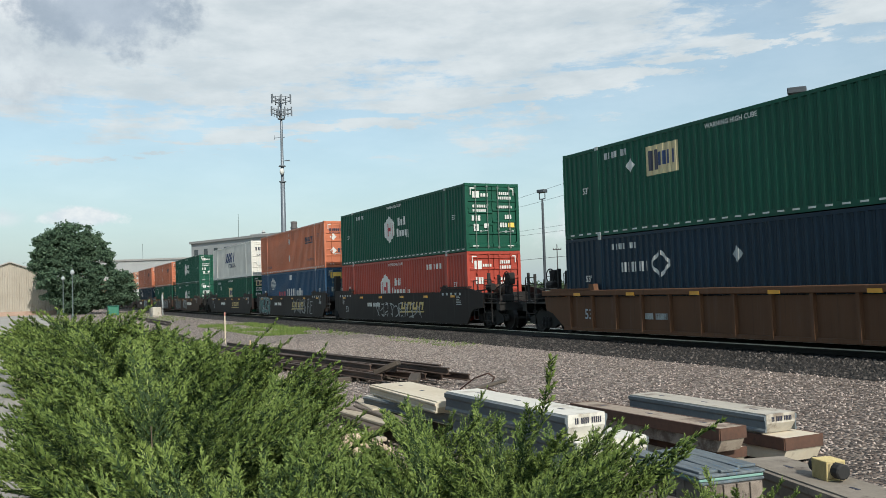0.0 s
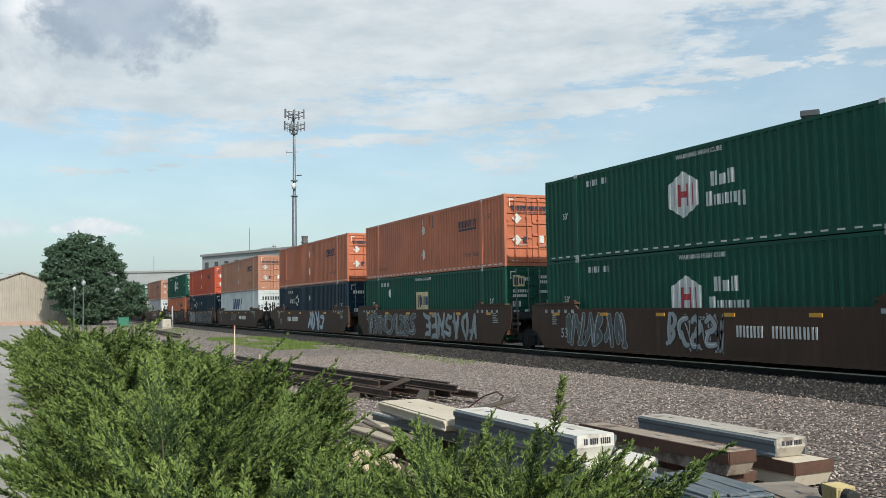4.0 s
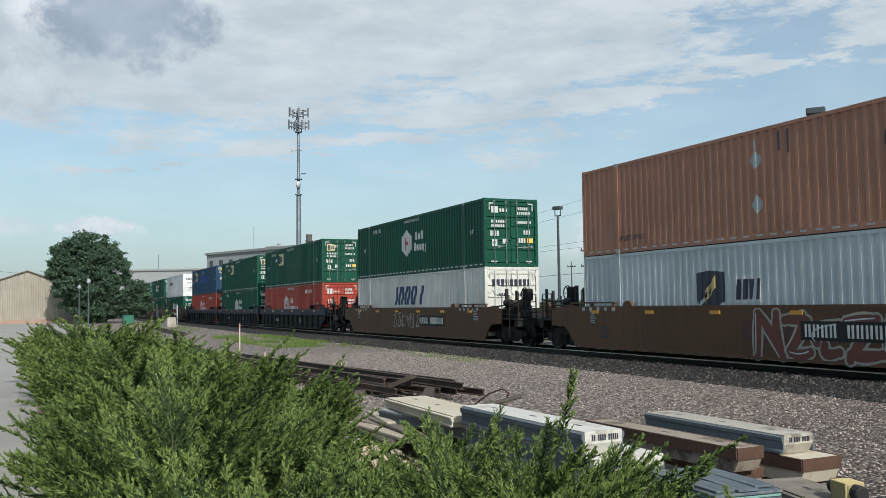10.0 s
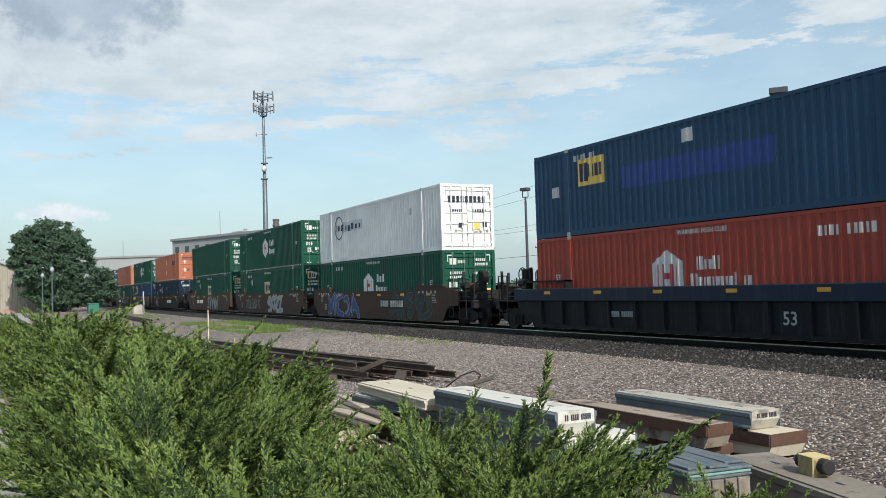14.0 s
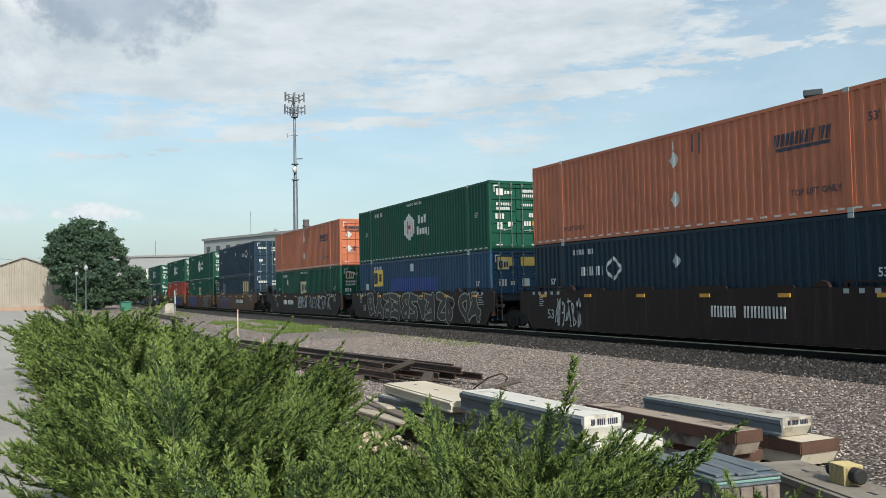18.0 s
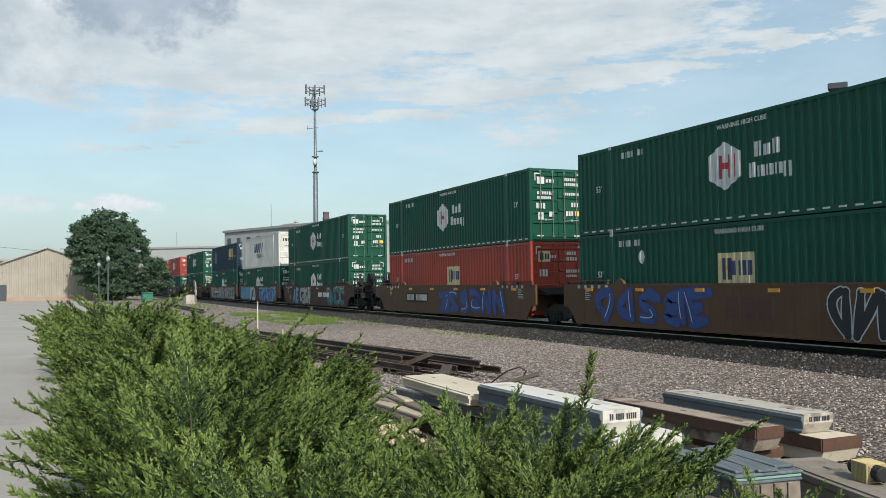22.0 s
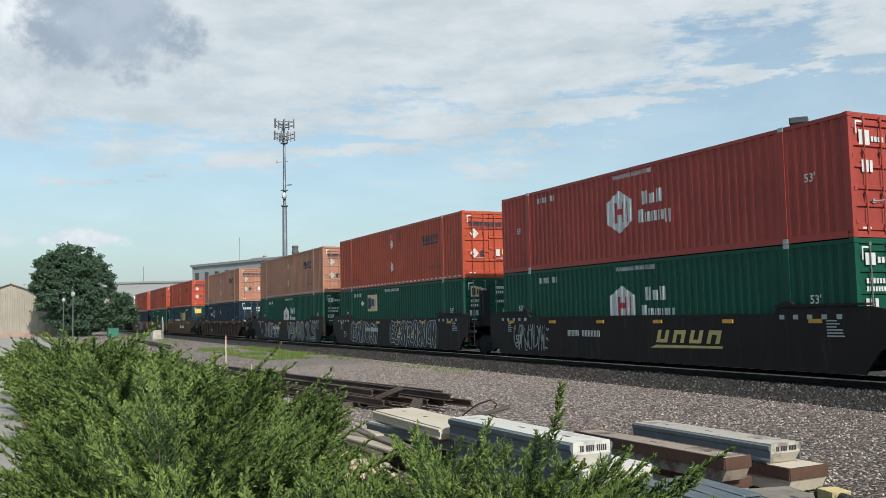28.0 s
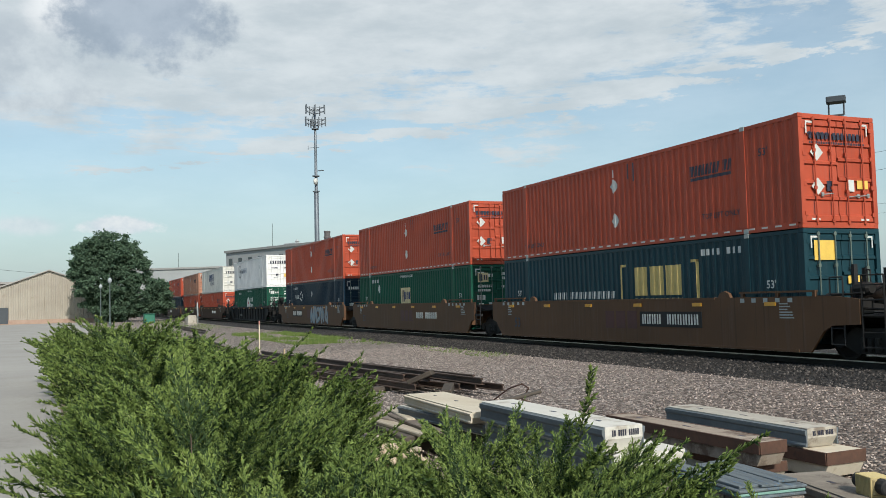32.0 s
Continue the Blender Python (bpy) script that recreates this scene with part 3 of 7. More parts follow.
# Door ends carry stickers; white = 0, yellow = 1, dark = 2
DOOR_STICKERS = {
    "green": ((-0.95, -0.62, 2.28, 2.56, 0), (-0.55, -0.15, 2.33, 2.47, 0), (0.25, 0.85, 2.42, 2.54, 0), (0.28, 0.95, 2.22, 2.34, 0), (-0.95, -0.2, 1.86, 1.98, 0), (-0.95, -0.3, 1.68, 1.79, 0), (0.3, 1.0, 1.84, 1.95, 0),
              (-1.0, -0.55, 1.30, 1.52, 0), (-0.92, -0.68, 0.86, 1.16, 0), (-0.42, -0.20, 0.98, 1.18, 0), (0.35, 0.72, 1.02, 1.22, 0), (0.76, 1.05, 1.02, 1.22, 1), (0.6, 0.95, 1.38, 1.56, 0)),
    "red": ((-0.95, -0.6, 2.15, 2.5, 0), (-0.55, -0.1, 2.24, 2.36, 0), (0.25, 0.8, 2.36, 2.5, 0), (0.25, 0.85, 2.14, 2.28, 0), (-0.9, -0.5, 1.52, 1.80, 0), (0.3, 0.95, 1.66, 1.78, 0), (0.3, 0.9, 1.48, 1.58, 0)),
    "orange": ((-1.0, -0.1, 2.36, 2.42, 2), (-0.95, 0.95, 2.14, 2.20, 2), (-0.95, 0.95, 2.26, 2.44, 2), (0.32, 0.52, 0.95, 1.25, 0), (0.62, 1.0, 1.02, 1.24, 1), (-0.42, -0.2, 0.95, 1.2, 2)),
    "white": ((-0.95, 0.95, 2.09, 2.37, 2), (0.25, 0.95, 1.66, 1.80, 2), (-0.85, -0.2, 1.66, 1.78, 2), (0.3, 0.6, 0.9, 1.2, 1), (-0.45, -0.2, 1.0, 1.2, 2), (0.75, 0.95, 1.0, 1.25, 2)),
    "navy": ((-0.95, -0.2, 2.18, 2.36, 0), (0.2, 0.9, 2.22, 2.36, 0), (0.2, 0.9, 2.0, 2.13, 0), (0.4, 0.9, 1.2, 1.4, 0), (-0.9, -0.6, 1.1, 1.3, 0)),
    "blue": ((-0.95, -0.2, 2.24, 2.62, 1), (0.15, 0.9, 2.24, 2.62, 1), (-0.9, -0.5, 1.42, 1.70, 0), (-0.35, -0.15, 1.45, 1.62, 0), (0.2, 0.55, 1.4, 1.72, 0), (0.62, 1.0, 0.86, 1.02, 1))}
DOOR_STICKERS.update(amber=DOOR_STICKERS["orange"], crimson=DOOR_STICKERS["red"], tan=DOOR_STICKERS["orange"], bright=DOOR_STICKERS["white"], slate=DOOR_STICKERS["navy"], grey=DOOR_STICKERS["white"], teal=((-0.95, -0.25, 2.1, 2.6, 1), (0.15, 0.85, 1.5, 1.7, 1)))
KIT = {}


def container_kit(colour):
    """Shared meshes of a 53-foot container of one colour: name, mesh, place, label."""
    if colour in KIT:
        return KIT[colour]
    mat, out = PAINTS[colour], []
    add = lambda name, m, at=None, label="", sub=None: out.append((name, m, at, label, sub or []))
    add("side_panel", side_sheet(-1, mat), None, "corrugated steel side")
    add("side_panel", side_sheet(1, mat), None, "corrugated steel side")
    roof = Mesh()
    n = 54
    for i in range(n):
        x0, x1 = -HALF + 0.1 + i * (LONG - 0.2) / n, -HALF + 0.1 + (i + 1) * (LONG - 0.2) / n
        xm = (x0 + x1) / 2
        for a, b, za, zb in ((x0, xm - 0.03, 2.865, 2.865), (xm - 0.03, xm + 0.03, 2.865, 2.845), (xm + 0.03, x1 - 0.04, 2.845, 2.845), (x1 - 0.04, x1, 2.845, 2.865)):
            roof.poly([(a, -1.24, za), (b, -1.24, zb), (b, 1.24, zb), (a, 1.24, za)])
    add("roof", roof.data("roof", mat))
    add("floor", Mesh().box(-HALF + 0.05, HALF - 0.05, -1.25, 1.25, 0.10, 0.16).data("floor", BLACK))
    nose = Mesh()
    for i in range(9):
        y = -1.2 + i * 0.2667
        nose.prism([(-HALF + 0.06, y), (-HALF + 0.02, y + 0.05), (-HALF + 0.02, y + 0.16), (-HALF + 0.06, y + 0.21), (-HALF + 0.06, y + 0.2667), (-HALF + 0.09, y + 0.2667), (-HALF + 0.09, y)], "z", 0.16, 2.79)
    add("end_wall", nose.data("end_wall", mat))
    rail = Mesh().prism([(-0.06, 0.0), (0.0, 0.0), (0.0, 0.165), (-0.03, 0.165), (-0.06, 0.12)], "x", -HALF + 0.15, HALF - 0.15).data("bottom_rail", mat)
    add("bottom_rail", rail, pose(0, HALF_W, 0.01))
    add("bottom_rail", rail, pose(0, -HALF_W, 0.01, 0, 0, 180))
    top = Mesh().box(-HALF + 0.15, HALF - 0.15, -0.05, 0.0, 2.785, 2.88).data("top_rail", mat)
    add("top_rail", top, pose(0, HALF_W, 0))
    add("top_rail", top, pose(0, -HALF_W + 0.05, 0))
    sill = Mesh().box(-0.08, 0.0, -HALF_W + 0.14, HALF_W - 0.14, 0.01, 0.15).data("end_sill", mat)
    header = Mesh().box(-0.10, 0.0, -HALF_W + 0.14, HALF_W - 0.14, 2.77, 2.89).data("end_header", mat)
    for x in (HALF, -HALF + 0.1):
        add("end_sill", sill, pose(x, 0, 0))
        add("end_header", header, pose(x, 0, 0))
    corner = Mesh().prism([(-0.10, -0.07), (0.0, -0.07), (0.0, 0.07), (-0.04, 0.07), (-0.10, 0.02)], "z", 0.12, 2.78).data("corner_post", mat)
    for sx in (-1, 1):
        for sy in (-1, 1):
            add("corner_post", corner, pose(sx * HALF, sy * (HALF_W - 0.07), 0, 0, 0, 0 if sx > 0 else 180))
    post = Mesh().box(-0.075, 0.075, -0.05, 0.012, 0.16, 2.79).data("lifting_post", mat)
    worn = Mesh().chamfer(-0.09, 0.09, -0.09, 0.016, 0.0, 0.125, 0.012).data("corner_casting", GALV)
    for sx in (-1, 1):
        for sy in (-1, 1):
            turn = 180 if sy < 0 else 0
            add("lifting_post", post, pose(sx * 6.095, sy * HALF_W, 0, 0, 0, turn))
            for z in (0.0, 2.775) if sy < 0 else ():
                add("corner_casting", worn, pose(sx * 6.095, sy * HALF_W, z, 0, 0, turn), "worn steel lifting casting")
    endcast = Mesh().chamfer(-0.16, 0.0, -0.08, 0.08, 0.0, 0.12, 0.015).data("corner_casting", mat)
    for sx in (-1, 1):
        for sy in (-1, 1):
            for z in (0.0, 2.78):
                add("corner_casting", endcast, pose(sx * HALF + (0.003 if sx > 0 else -0.003), sy * (HALF_W - 0.08), z, 0, 0, 0 if sx > 0 else 180))
    # doors: two leaves of pressed panels, each with two locking rods and a handle
    face = [(-0.052, 0.16)]
    for z0, z1 in ((0.16, 0.34), (0.70, 0.82), (1.20, 1.32), (1.70, 1.82), (2.10, 2.22), (2.58, 2.76)):
        face += [(-0.058, z0), (-0.014, z0 + 0.025), (-0.014, z1 - 0.025), (-0.058, z1)]
    leaf = Mesh().prism(face[1:] + [(-0.085, 2.76), (-0.085, 0.16)], "y", 0.012, 1.14)
    rod = Mesh().tube((0.022, 0, 0.10), (0.022, 0, 2.82), 0.019, 7)
    for z in (0.16, 0.95, 1.9, 2.72):
        rod.box(-0.02, 0.03, -0.045, 0.045, z - 0.04, z + 0.04)
    rod = rod.data("locking_rod", DULLROD if colour in ("green", "navy", "slate", "teal", "blue") else mat)
    grip = Mesh().tube((0.035, 0, 0.80), (0.035, 0.36, 0.84), 0.016, 6).box(0.0, 0.03, 0.30, 0.38, 0.78, 0.88).data("door_handle", GALV)
    hinge = Mesh().box(-0.03, 0.012, 1.10, 1.20, 0.0, 0.10).data("hinge", mat)
    leaf = leaf.data("door", mat)
    for sy in (-1, 1):
        sub = [("locking_rod", rod, pose(0, 0.26, 0)), ("locking_rod", rod, pose(0, 0.82, 0)), ("door_handle", grip, pose(0, 0.27, 0)), ("door_handle", grip, pose(0, 0.62, 0.02))]
        sub += [("hinge", hinge, pose(0, 0, z)) for z in (0.3, 1.0, 1.75, 2.5)]
        if sy > 0:
            add("door", leaf, pose(HALF, 0, 0), "pressed steel door", sub)
        else:
            # the other leaf is turned over about the door's middle height
            sub = [(a, b, c) for a, b, c in sub if a != "door_handle"] + [("door_handle", grip, pose(0, 0.27, 2.92 - 1.68 - 0.0))]
            add("door", leaf, pose(HALF, 0, 2.92, 180, 0, 0), "pressed steel door", sub)
    groups = {}
    for y0, y1, z0, z1, k in DOOR_STICKERS[colour]:
        # letters and labels as short bars
        mm = groups.setdefault(k, Mesh())
        if y1 - y0 > 0.34 and z1 - z0 < 0.3 and k != 1:
            cnt = max(3, int((y1 - y0) / (0.62 * (z1 - z0) + 0.02)))
            for i in range(cnt):
                w = (y1 - y0) / cnt
                mm.box(HALF - 0.016, HALF - 0.010, y0 + i * w, y0 + (i + 0.68) * w, z0, z1)
        else:
            mm.box(HALF - 0.016, HALF - 0.010, y0, y1, z0, z1)
    for k, mm in groups.items():
        add("sticker", mm.data("sticker", (WHITE, YELLOW, INK)[k]))
    if colour in ("orange", "amber", "tan", "white"):
        dm = Mesh()
        for z in (1.92, 1.06):
            dm.poly([(HALF - 0.008, -0.72 + 0.22 * math.cos(a), z + 0.22 * math.sin(a)) for a in (0, math.pi / 2, math.pi, 3 * math.pi / 2)])
        add("placard", dm.data("placard", WHITE if colour != "tan" else DULLWHITE))
    # reflective dashes along the bottom rail and round the doors
    tape = Mesh()
    for i in range(33):
        x = -HALF + 0.35 + i * 0.48
        tape.box(x, x + 0.22, -HALF_W - 0.006, -HALF_W + 0.01, 0.085, 0.13)
    if colour in ("orange", "amber", "tan", "green", "white", "grey", "red"):
        add("reflective_tape", tape.data("reflective_tape", WHITE if colour != "tan" else DULLWHITE))
    m = Mesh()
    for sy in (-1, 1):
        m.box(HALF - 0.016, HALF - 0.004, *sorted((sy * 0.80, sy * 1.06)), 2.66, 2.71)
        m.box(HALF - 0.016, HALF - 0.004, *sorted((sy * 1.02, sy * 1.06)), 2.40, 2.66)
        m.box(HALF - 0.016, HALF - 0.004, *sorted((sy * 0.70, sy * 0.98)), 0.20, 0.25)
    add("reflective_tape", m.data("reflective_tape", WHITE))
    KIT[colour] = out
    return out


MARKS = {}
JOINED = ("wordmark", "emblem_bar", "registration", "notice", "faint_wordmark", "bracket", "stripe", "sticker")
WORDS = {"53": lettering("53'", 0.29, WHITE, 0.005), "53_dark": lettering("53'", 0.29, INK, 0.004), "lift": lettering("TOP LIFT ONLY", 0.22, INK, 0.003),
         "inter": lettering("INTERMODAL", 0.50, BLUEMARK, 0.004), "cube": lettering("WARNING HIGH CUBE", 0.185, WHITE, 0.004)}
NAMES = {"green": "dark green", "red": "orange-red", "crimson": "dull red", "orange": "orange-red", "amber": "orange", "tan": "faded orange", "white": "white", "grey": "pale grey", "bright": "bright white", "navy": "navy blue", "slate": "faded navy", "blue": "blue", "teal": "dark teal"}
TOLD = {"hexa": "white hexagon emblem", "hexa_low": "white house-shaped emblem", "hexa_red": "white house-shaped emblem", "plate": "gold plate emblem", "plate_low": "gold plate emblem",
        "plate_blue": "yellow plate emblem", "plate_blue_low": "yellow plate emblem", "plate_red": "gold plate emblem", "slant": "dark slanted lettering bars", "slant_grey": "worn dark lettering bars",
        "bold": "large blue slanted bars", "bold_low": "large blue slanted bars", "bold_shield": "dark shield emblem", "rhomb": "white diamond emblem", "rhomb_top": "white diamond emblem",
        "gilt": "large gold lettering bars", "gilt_teal": "large gold bracketed bars", "disc": "white bars and striped disc", "ring": "dark ring emblem", "none": "no emblem"}
MOVING = []
CARKIT_DOOR = {}


def container(colour, style, x, level):
    """One container on the train; x: its middle at the clip's start, level 0 below or 1 on top."""
    where = "stacked on top" if level else "in a well car"
    ob = thing("shipping_container", f"{NAMES[colour]} corrugated container, {TOLD[style]}, {where}", "container", group="containers on the train")
    for name, me, at, label, sub in container_kit(colour):
        p = tagged(part(name, me, ob, label, at), kind="stuff" if name in ("reflective_tape", "sticker", "placard") else "")
        for n2, me2, at2 in sub:
            part(n2, me2, p, "", at2)
    if style not in MARKS:
        MARKS[style] = [(n, m.data(n, mat)) for n, m, mat in brand(style)]
    for n, me in MARKS[style]:
        tagged(part(n, me, ob), kind="stuff" if n in JOINED else "")
    if style.startswith("plate"):
        if "door_plate" not in CARKIT_DOOR:
            CARKIT_DOOR["door_plate"] = Mesh().box(HALF - 0.014, HALF - 0.006, -0.95, -0.42, 2.10, 2.52).data("sticker", PLATE), Mesh().box(HALF - 0.006, HALF - 0.003, -0.88, -0.72, 2.16, 2.46).box(HALF - 0.006, HALF - 0.003, -0.66, -0.58, 2.20, 2.42).box(HALF - 0.006, HALF - 0.003, -0.54, -0.47, 2.20, 2.42).data("sticker_bar", INK)
        part("sticker", CARKIT_DOOR["door_plate"][0], ob, "gold emblem plate on the door")
        part("sticker_bar", CARKIT_DOOR["door_plate"][1], ob)["kind"] = "stuff"
    y = -HALF_W - 0.003
    if style.startswith("slant"):
        inscribe(WORDS["lift"], ob, "dark stencilled words", pose(13.2 - HALF, y, 0.62))
        inscribe(WORDS["53_dark"], ob, "", pose(14.9 - HALF, y, 2.1))
        inscribe(WORDS["lift"], ob, "dark stencilled words", pose(2.6 - HALF, y, 0.45))
    elif style.startswith("bold") and style != "bold_shield" and level:
        inscribe(WORDS["inter"], ob, "dark blue serif words", pose(8.55 - HALF, y, 1.10))
    elif style != "ring":
        if style.startswith("hexa") or style in ("plate", "plate_low", "plate_red"):
            inscribe(WORDS["cube"], ob, "white warning words", pose((8.2 if style.startswith("hexa") else 8.0) - HALF, y, 2.65))
        inscribe(WORDS["53"], ob, "white numerals", pose(1.3 - HALF, y, 1.52))
        inscribe(WORDS["53"], ob, "white numerals", pose(15.0 - HALF, y, 1.52))
    MOVING.append((ob, x, TRACK_Y, RAIL_Z + FLOOR_Z + level * TALL))
    return ob


# ---- well cars
def sill_outline(left, right, flat):
    """The side sheet's outline: cut back over the trucks; raised at both ends unless flat."""
    t, u = (1.57, 1.56) if flat else (1.72, 1.70)

    def end(kind):
        return ([(8.0, 0.20), (8.50, 0.74), (8.82, 0.80), (8.82, u), (5.98, t), (5.80, 1.56)] if kind == "a" else
                [(8.35, 0.20), (8.78, 0.72), (9.05, 0.86), (9.85, 0.90), (9.85, 1.48), (9.1, min(1.60, u)), (8.60, u), (5.98, t), (5.80, 1.56)])
    r = end(right)
    l_ = [(-x, z) for x, z in end(left)][::-1]
    return r + l_


def ribbon(m, p, q, r, width, y, steps=7):
    """A bent stroke of even width from p past q to r, in the side's plane."""
    pts = []
    for i in range(steps + 1):
        t = i / steps
        c = [(1 - t) ** 2 * p[k] + 2 * t * (1 - t) * q[k] + t * t * r[k] for k in (0, 1)]
        d = [2 * (1 - t) * (q[k] - p[k]) + 2 * t * (r[k] - q[k]) for k in (0, 1)]
        n = math.hypot(*d) or 1.0
        w = width * (0.62 + 0.38 * math.sin(math.pi * (0.15 + 0.8 * t)))
        pts.append(((c[0] - d[1] / n * w, c[1] + d[0] / n * w), (c[0] + d[1] / n * w, c[1] - d[0] / n * w)))
    for (a, b), (c, e) in zip(pts, pts[1:]):
        m.poly([(a[0], y, a[1]), (c[0], y, c[1]), (e[0], y, e[1]), (b[0], y, b[1])])


SPRAY = {"white": (0.60, 0.62, 0.62), "black": (0.02, 0.02, 0.022), "silver": (0.36, 0.37, 0.36), "blue": (0.02, 0.07, 0.26), "sky": (0.10, 0.32, 0.52), "teal": (0.02, 0.14, 0.13),
         "dim": (0.10, 0.11, 0.11), "rust": (0.16, 0.045, 0.03), "violet": (0.06, 0.035, 0.14), "cream": (0.40, 0.37, 0.30), "brown": (0.040, 0.031, 0.027)}


def spray(name):
    return surface("spray_" + name, SPRAY[name], tuple(c * 0.7 for c in SPRAY[name]), 2.0, 18, 0.6, 0, 0.05, 0.002)


# loops and bends of sprayed shapes, in a unit box: start, pull, end
STROKES = (
    (((0.08, 0.0), (0.0, 0.5), (0.12, 1.0)), ((0.12, 1.0), (1.05, 0.85), (0.15, 0.5)), ((0.15, 0.5), (1.15, 0.25), (0.1, 0.0))),
    (((0.05, 0.0), (0.3, 0.6), (0.45, 1.0)), ((0.45, 1.0), (0.65, 0.5), (0.95, 0.0)), ((0.2, 0.38), (0.5, 0.46), (0.85, 0.34))),
    (((0.9, 0.95), (-0.35, 0.85), (0.15, 0.4)), ((0.15, 0.4), (0.3, -0.15), (0.95, 0.12))),
    (((0.1, 0.0), (0.05, 0.5), (0.12, 1.0)), ((0.12, 1.0), (0.5, 0.92), (0.92, 1.0)), ((0.12, 0.5), (0.5, 0.52), (0.78, 0.5)), ((0.1, 0.0), (0.5, 0.08), (0.95, 0.02))),
    (((0.1, 0.0), (0.05, 0.5), (0.15, 1.0)), ((0.15, 1.0), (0.5, 0.5), (0.85, 0.0)), ((0.85, 0.0), (0.92, 0.5), (0.85, 1.0))),
    (((0.9, 0.9), (-0.25, 1.15), (0.3, 0.55)), ((0.3, 0.55), (1.35, 0.4), (0.5, 0.0)), ((0.5, 0.0), (0.3, 0.0), (0.08, 0.15))),
    (((0.1, 1.0), (0.0, 0.4), (0.12, 0.0)), ((0.12, 0.0), (1.35, 0.2), (0.15, 1.0))),
    (((0.12, 0.95), (0.5, 1.05), (0.9, 0.92)), ((0.9, 0.92), (0.4, 0.5), (0.1, 0.05)), ((0.1, 0.05), (0.5, 0.0), (0.95, 0.1))))


def cap(m, p, r, y, n=9):
    """Round end of a sprayed stroke."""
    m.poly([(p[0] + r * math.cos(2 * math.pi * k / n), y, p[1] + r * math.sin(2 * math.pi * k / n)) for k in range(n)])


def graffiti(ob, x0, x1, z0, z1, fill, rim, n, seed, wild=False):
    """Overlapping fat rounded strokes with an outline, or one thin running scrawl; the shapes spell nothing."""
    rnd = random.Random(seed)
    m, r, shine, back = Mesh(), Mesh(), Mesh(), Mesh()
    y = -1.536
    step, h = (x1 - x0) / n, z1 - z0
    if seed in (13, 35, 37, 38, 39, 41, 42):
        # cloud of paint behind the lettering
        for i in range(n * 2):
            c, s_ = x0 + (i + 0.5) * step / 2, step * rnd.uniform(0.42, 0.62)
            zc, q = (z0 + z1) / 2 + rnd.uniform(-0.06, 0.06), h * rnd.uniform(0.42, 0.52)
            back.poly([(c + s_ * math.cos(k * math.pi / 7), y - 0.0004 * (i % 3), min(1.49, max(0.22, zc + q * math.sin(k * math.pi / 7)))) for k in range(14)])
    for i in range(n):
        ox, wide = x0 + (i + 0.04) * step, step * rnd.uniform(0.92, 1.08)
        lo, tall, lean = z0 + rnd.uniform(0.04, 0.14) * h, h * rnd.uniform(0.72, 0.84), rnd.uniform(-0.12, 0.16)
        fx, fz = rnd.random() < 0.6, rnd.random() < 0.5
        jx, jz = (0.30, 0.18) if wild else (0.20, 0.13)
        place = lambda p: (ox + wide * (0.10 + 0.8 * ((1 - p[0] if fx else p[0]) + rnd.uniform(-jx, jx))) + lean * p[1] * tall, min(z1 - 0.1, max(z0 + 0.06, lo + tall * ((1 - p[1] if fz else p[1]) + rnd.uniform(-jz, jz)))))
        form = rnd.choice(STROKES)
        step_y = 0.0065 * (i % 2) + 0.0018
        for k, stroke in enumerate(form + (rnd.choice(STROKES)[:1] if wild else ())):
            p, q, e = [place(c) for c in stroke]
            if wild:
                ribbon(r, p, q, e, 0.030, y - 0.007, 9)
                continue
            w, t = 0.115 * min(1.2, step) + 0.025, (0.055 if rim == "cream" else 0.030) + 0.012 * min(1.2, step)
            yr, ym = y - step_y - 0.0006 * k, y - step_y - 0.0034 - 0.0006 * k
            ribbon(r, p, q, e, w + t, yr, 9)
            ribbon(m, p, q, e, w, ym, 9)
            for c in (p, e):
                cap(r, c, (w + t) * 0.86, yr - 0.0002)
                cap(m, c, w * 0.84, ym - 0.0002)
            if k == 0 and fill not in ("black", "brown"):
                a_ = [(u[0] - w * 0.35, u[1] + w * 0.2) for u in (p, q, e)]
                ribbon(shine, *a_, 0.018, y - 0.0175, 9)
    if back.v:
        part("graffiti", back.data("graffiti", spray("sky" if seed in (37, 35) else "dim" if seed in (38, 39) else "black")), ob, "cloud of sprayed paint")["kind"] = "stuff"
    if m.v:
        part("graffiti", m.data("graffiti", spray(fill)), ob, f"{fill} sprayed lettering shapes")["kind"] = "stuff"
    if shine.v:
        part("graffiti", shine.data("graffiti", spray("white" if fill != "white" else "sky")), ob, "thin sprayed highlights")["kind"] = "stuff"
    part("graffiti", r.data("graffiti", spray(rim)), ob, f"{rim} sprayed outlines")["kind"] = "stuff"


CAR_PAINT = {"brown": paint("brown_car_paint", (0.082, 0.045, 0.030), 0.8, 0.6), "dark": paint("blackish_brown_car_paint", (0.021, 0.015, 0.0135), 0.6, 0.6),
             "ochre": paint("faded_yellow_brown_car_paint", (0.132, 0.069, 0.037), 0.9, 0.6), "maroon": paint("maroon_brown_car_paint", (0.029, 0.016, 0.014), 0.7, 0.6),
             "black": paint("black_car_paint", (0.010, 0.011, 0.013), 0.4, 0.6), "ruddy": paint("orange_brown_car_paint", (0.125, 0.060, 0.031), 0.9, 0.65), "rust": paint("rusty_car_paint", (0.076, 0.044, 0.031), 0.9, 0.65)}
CARKIT = {}


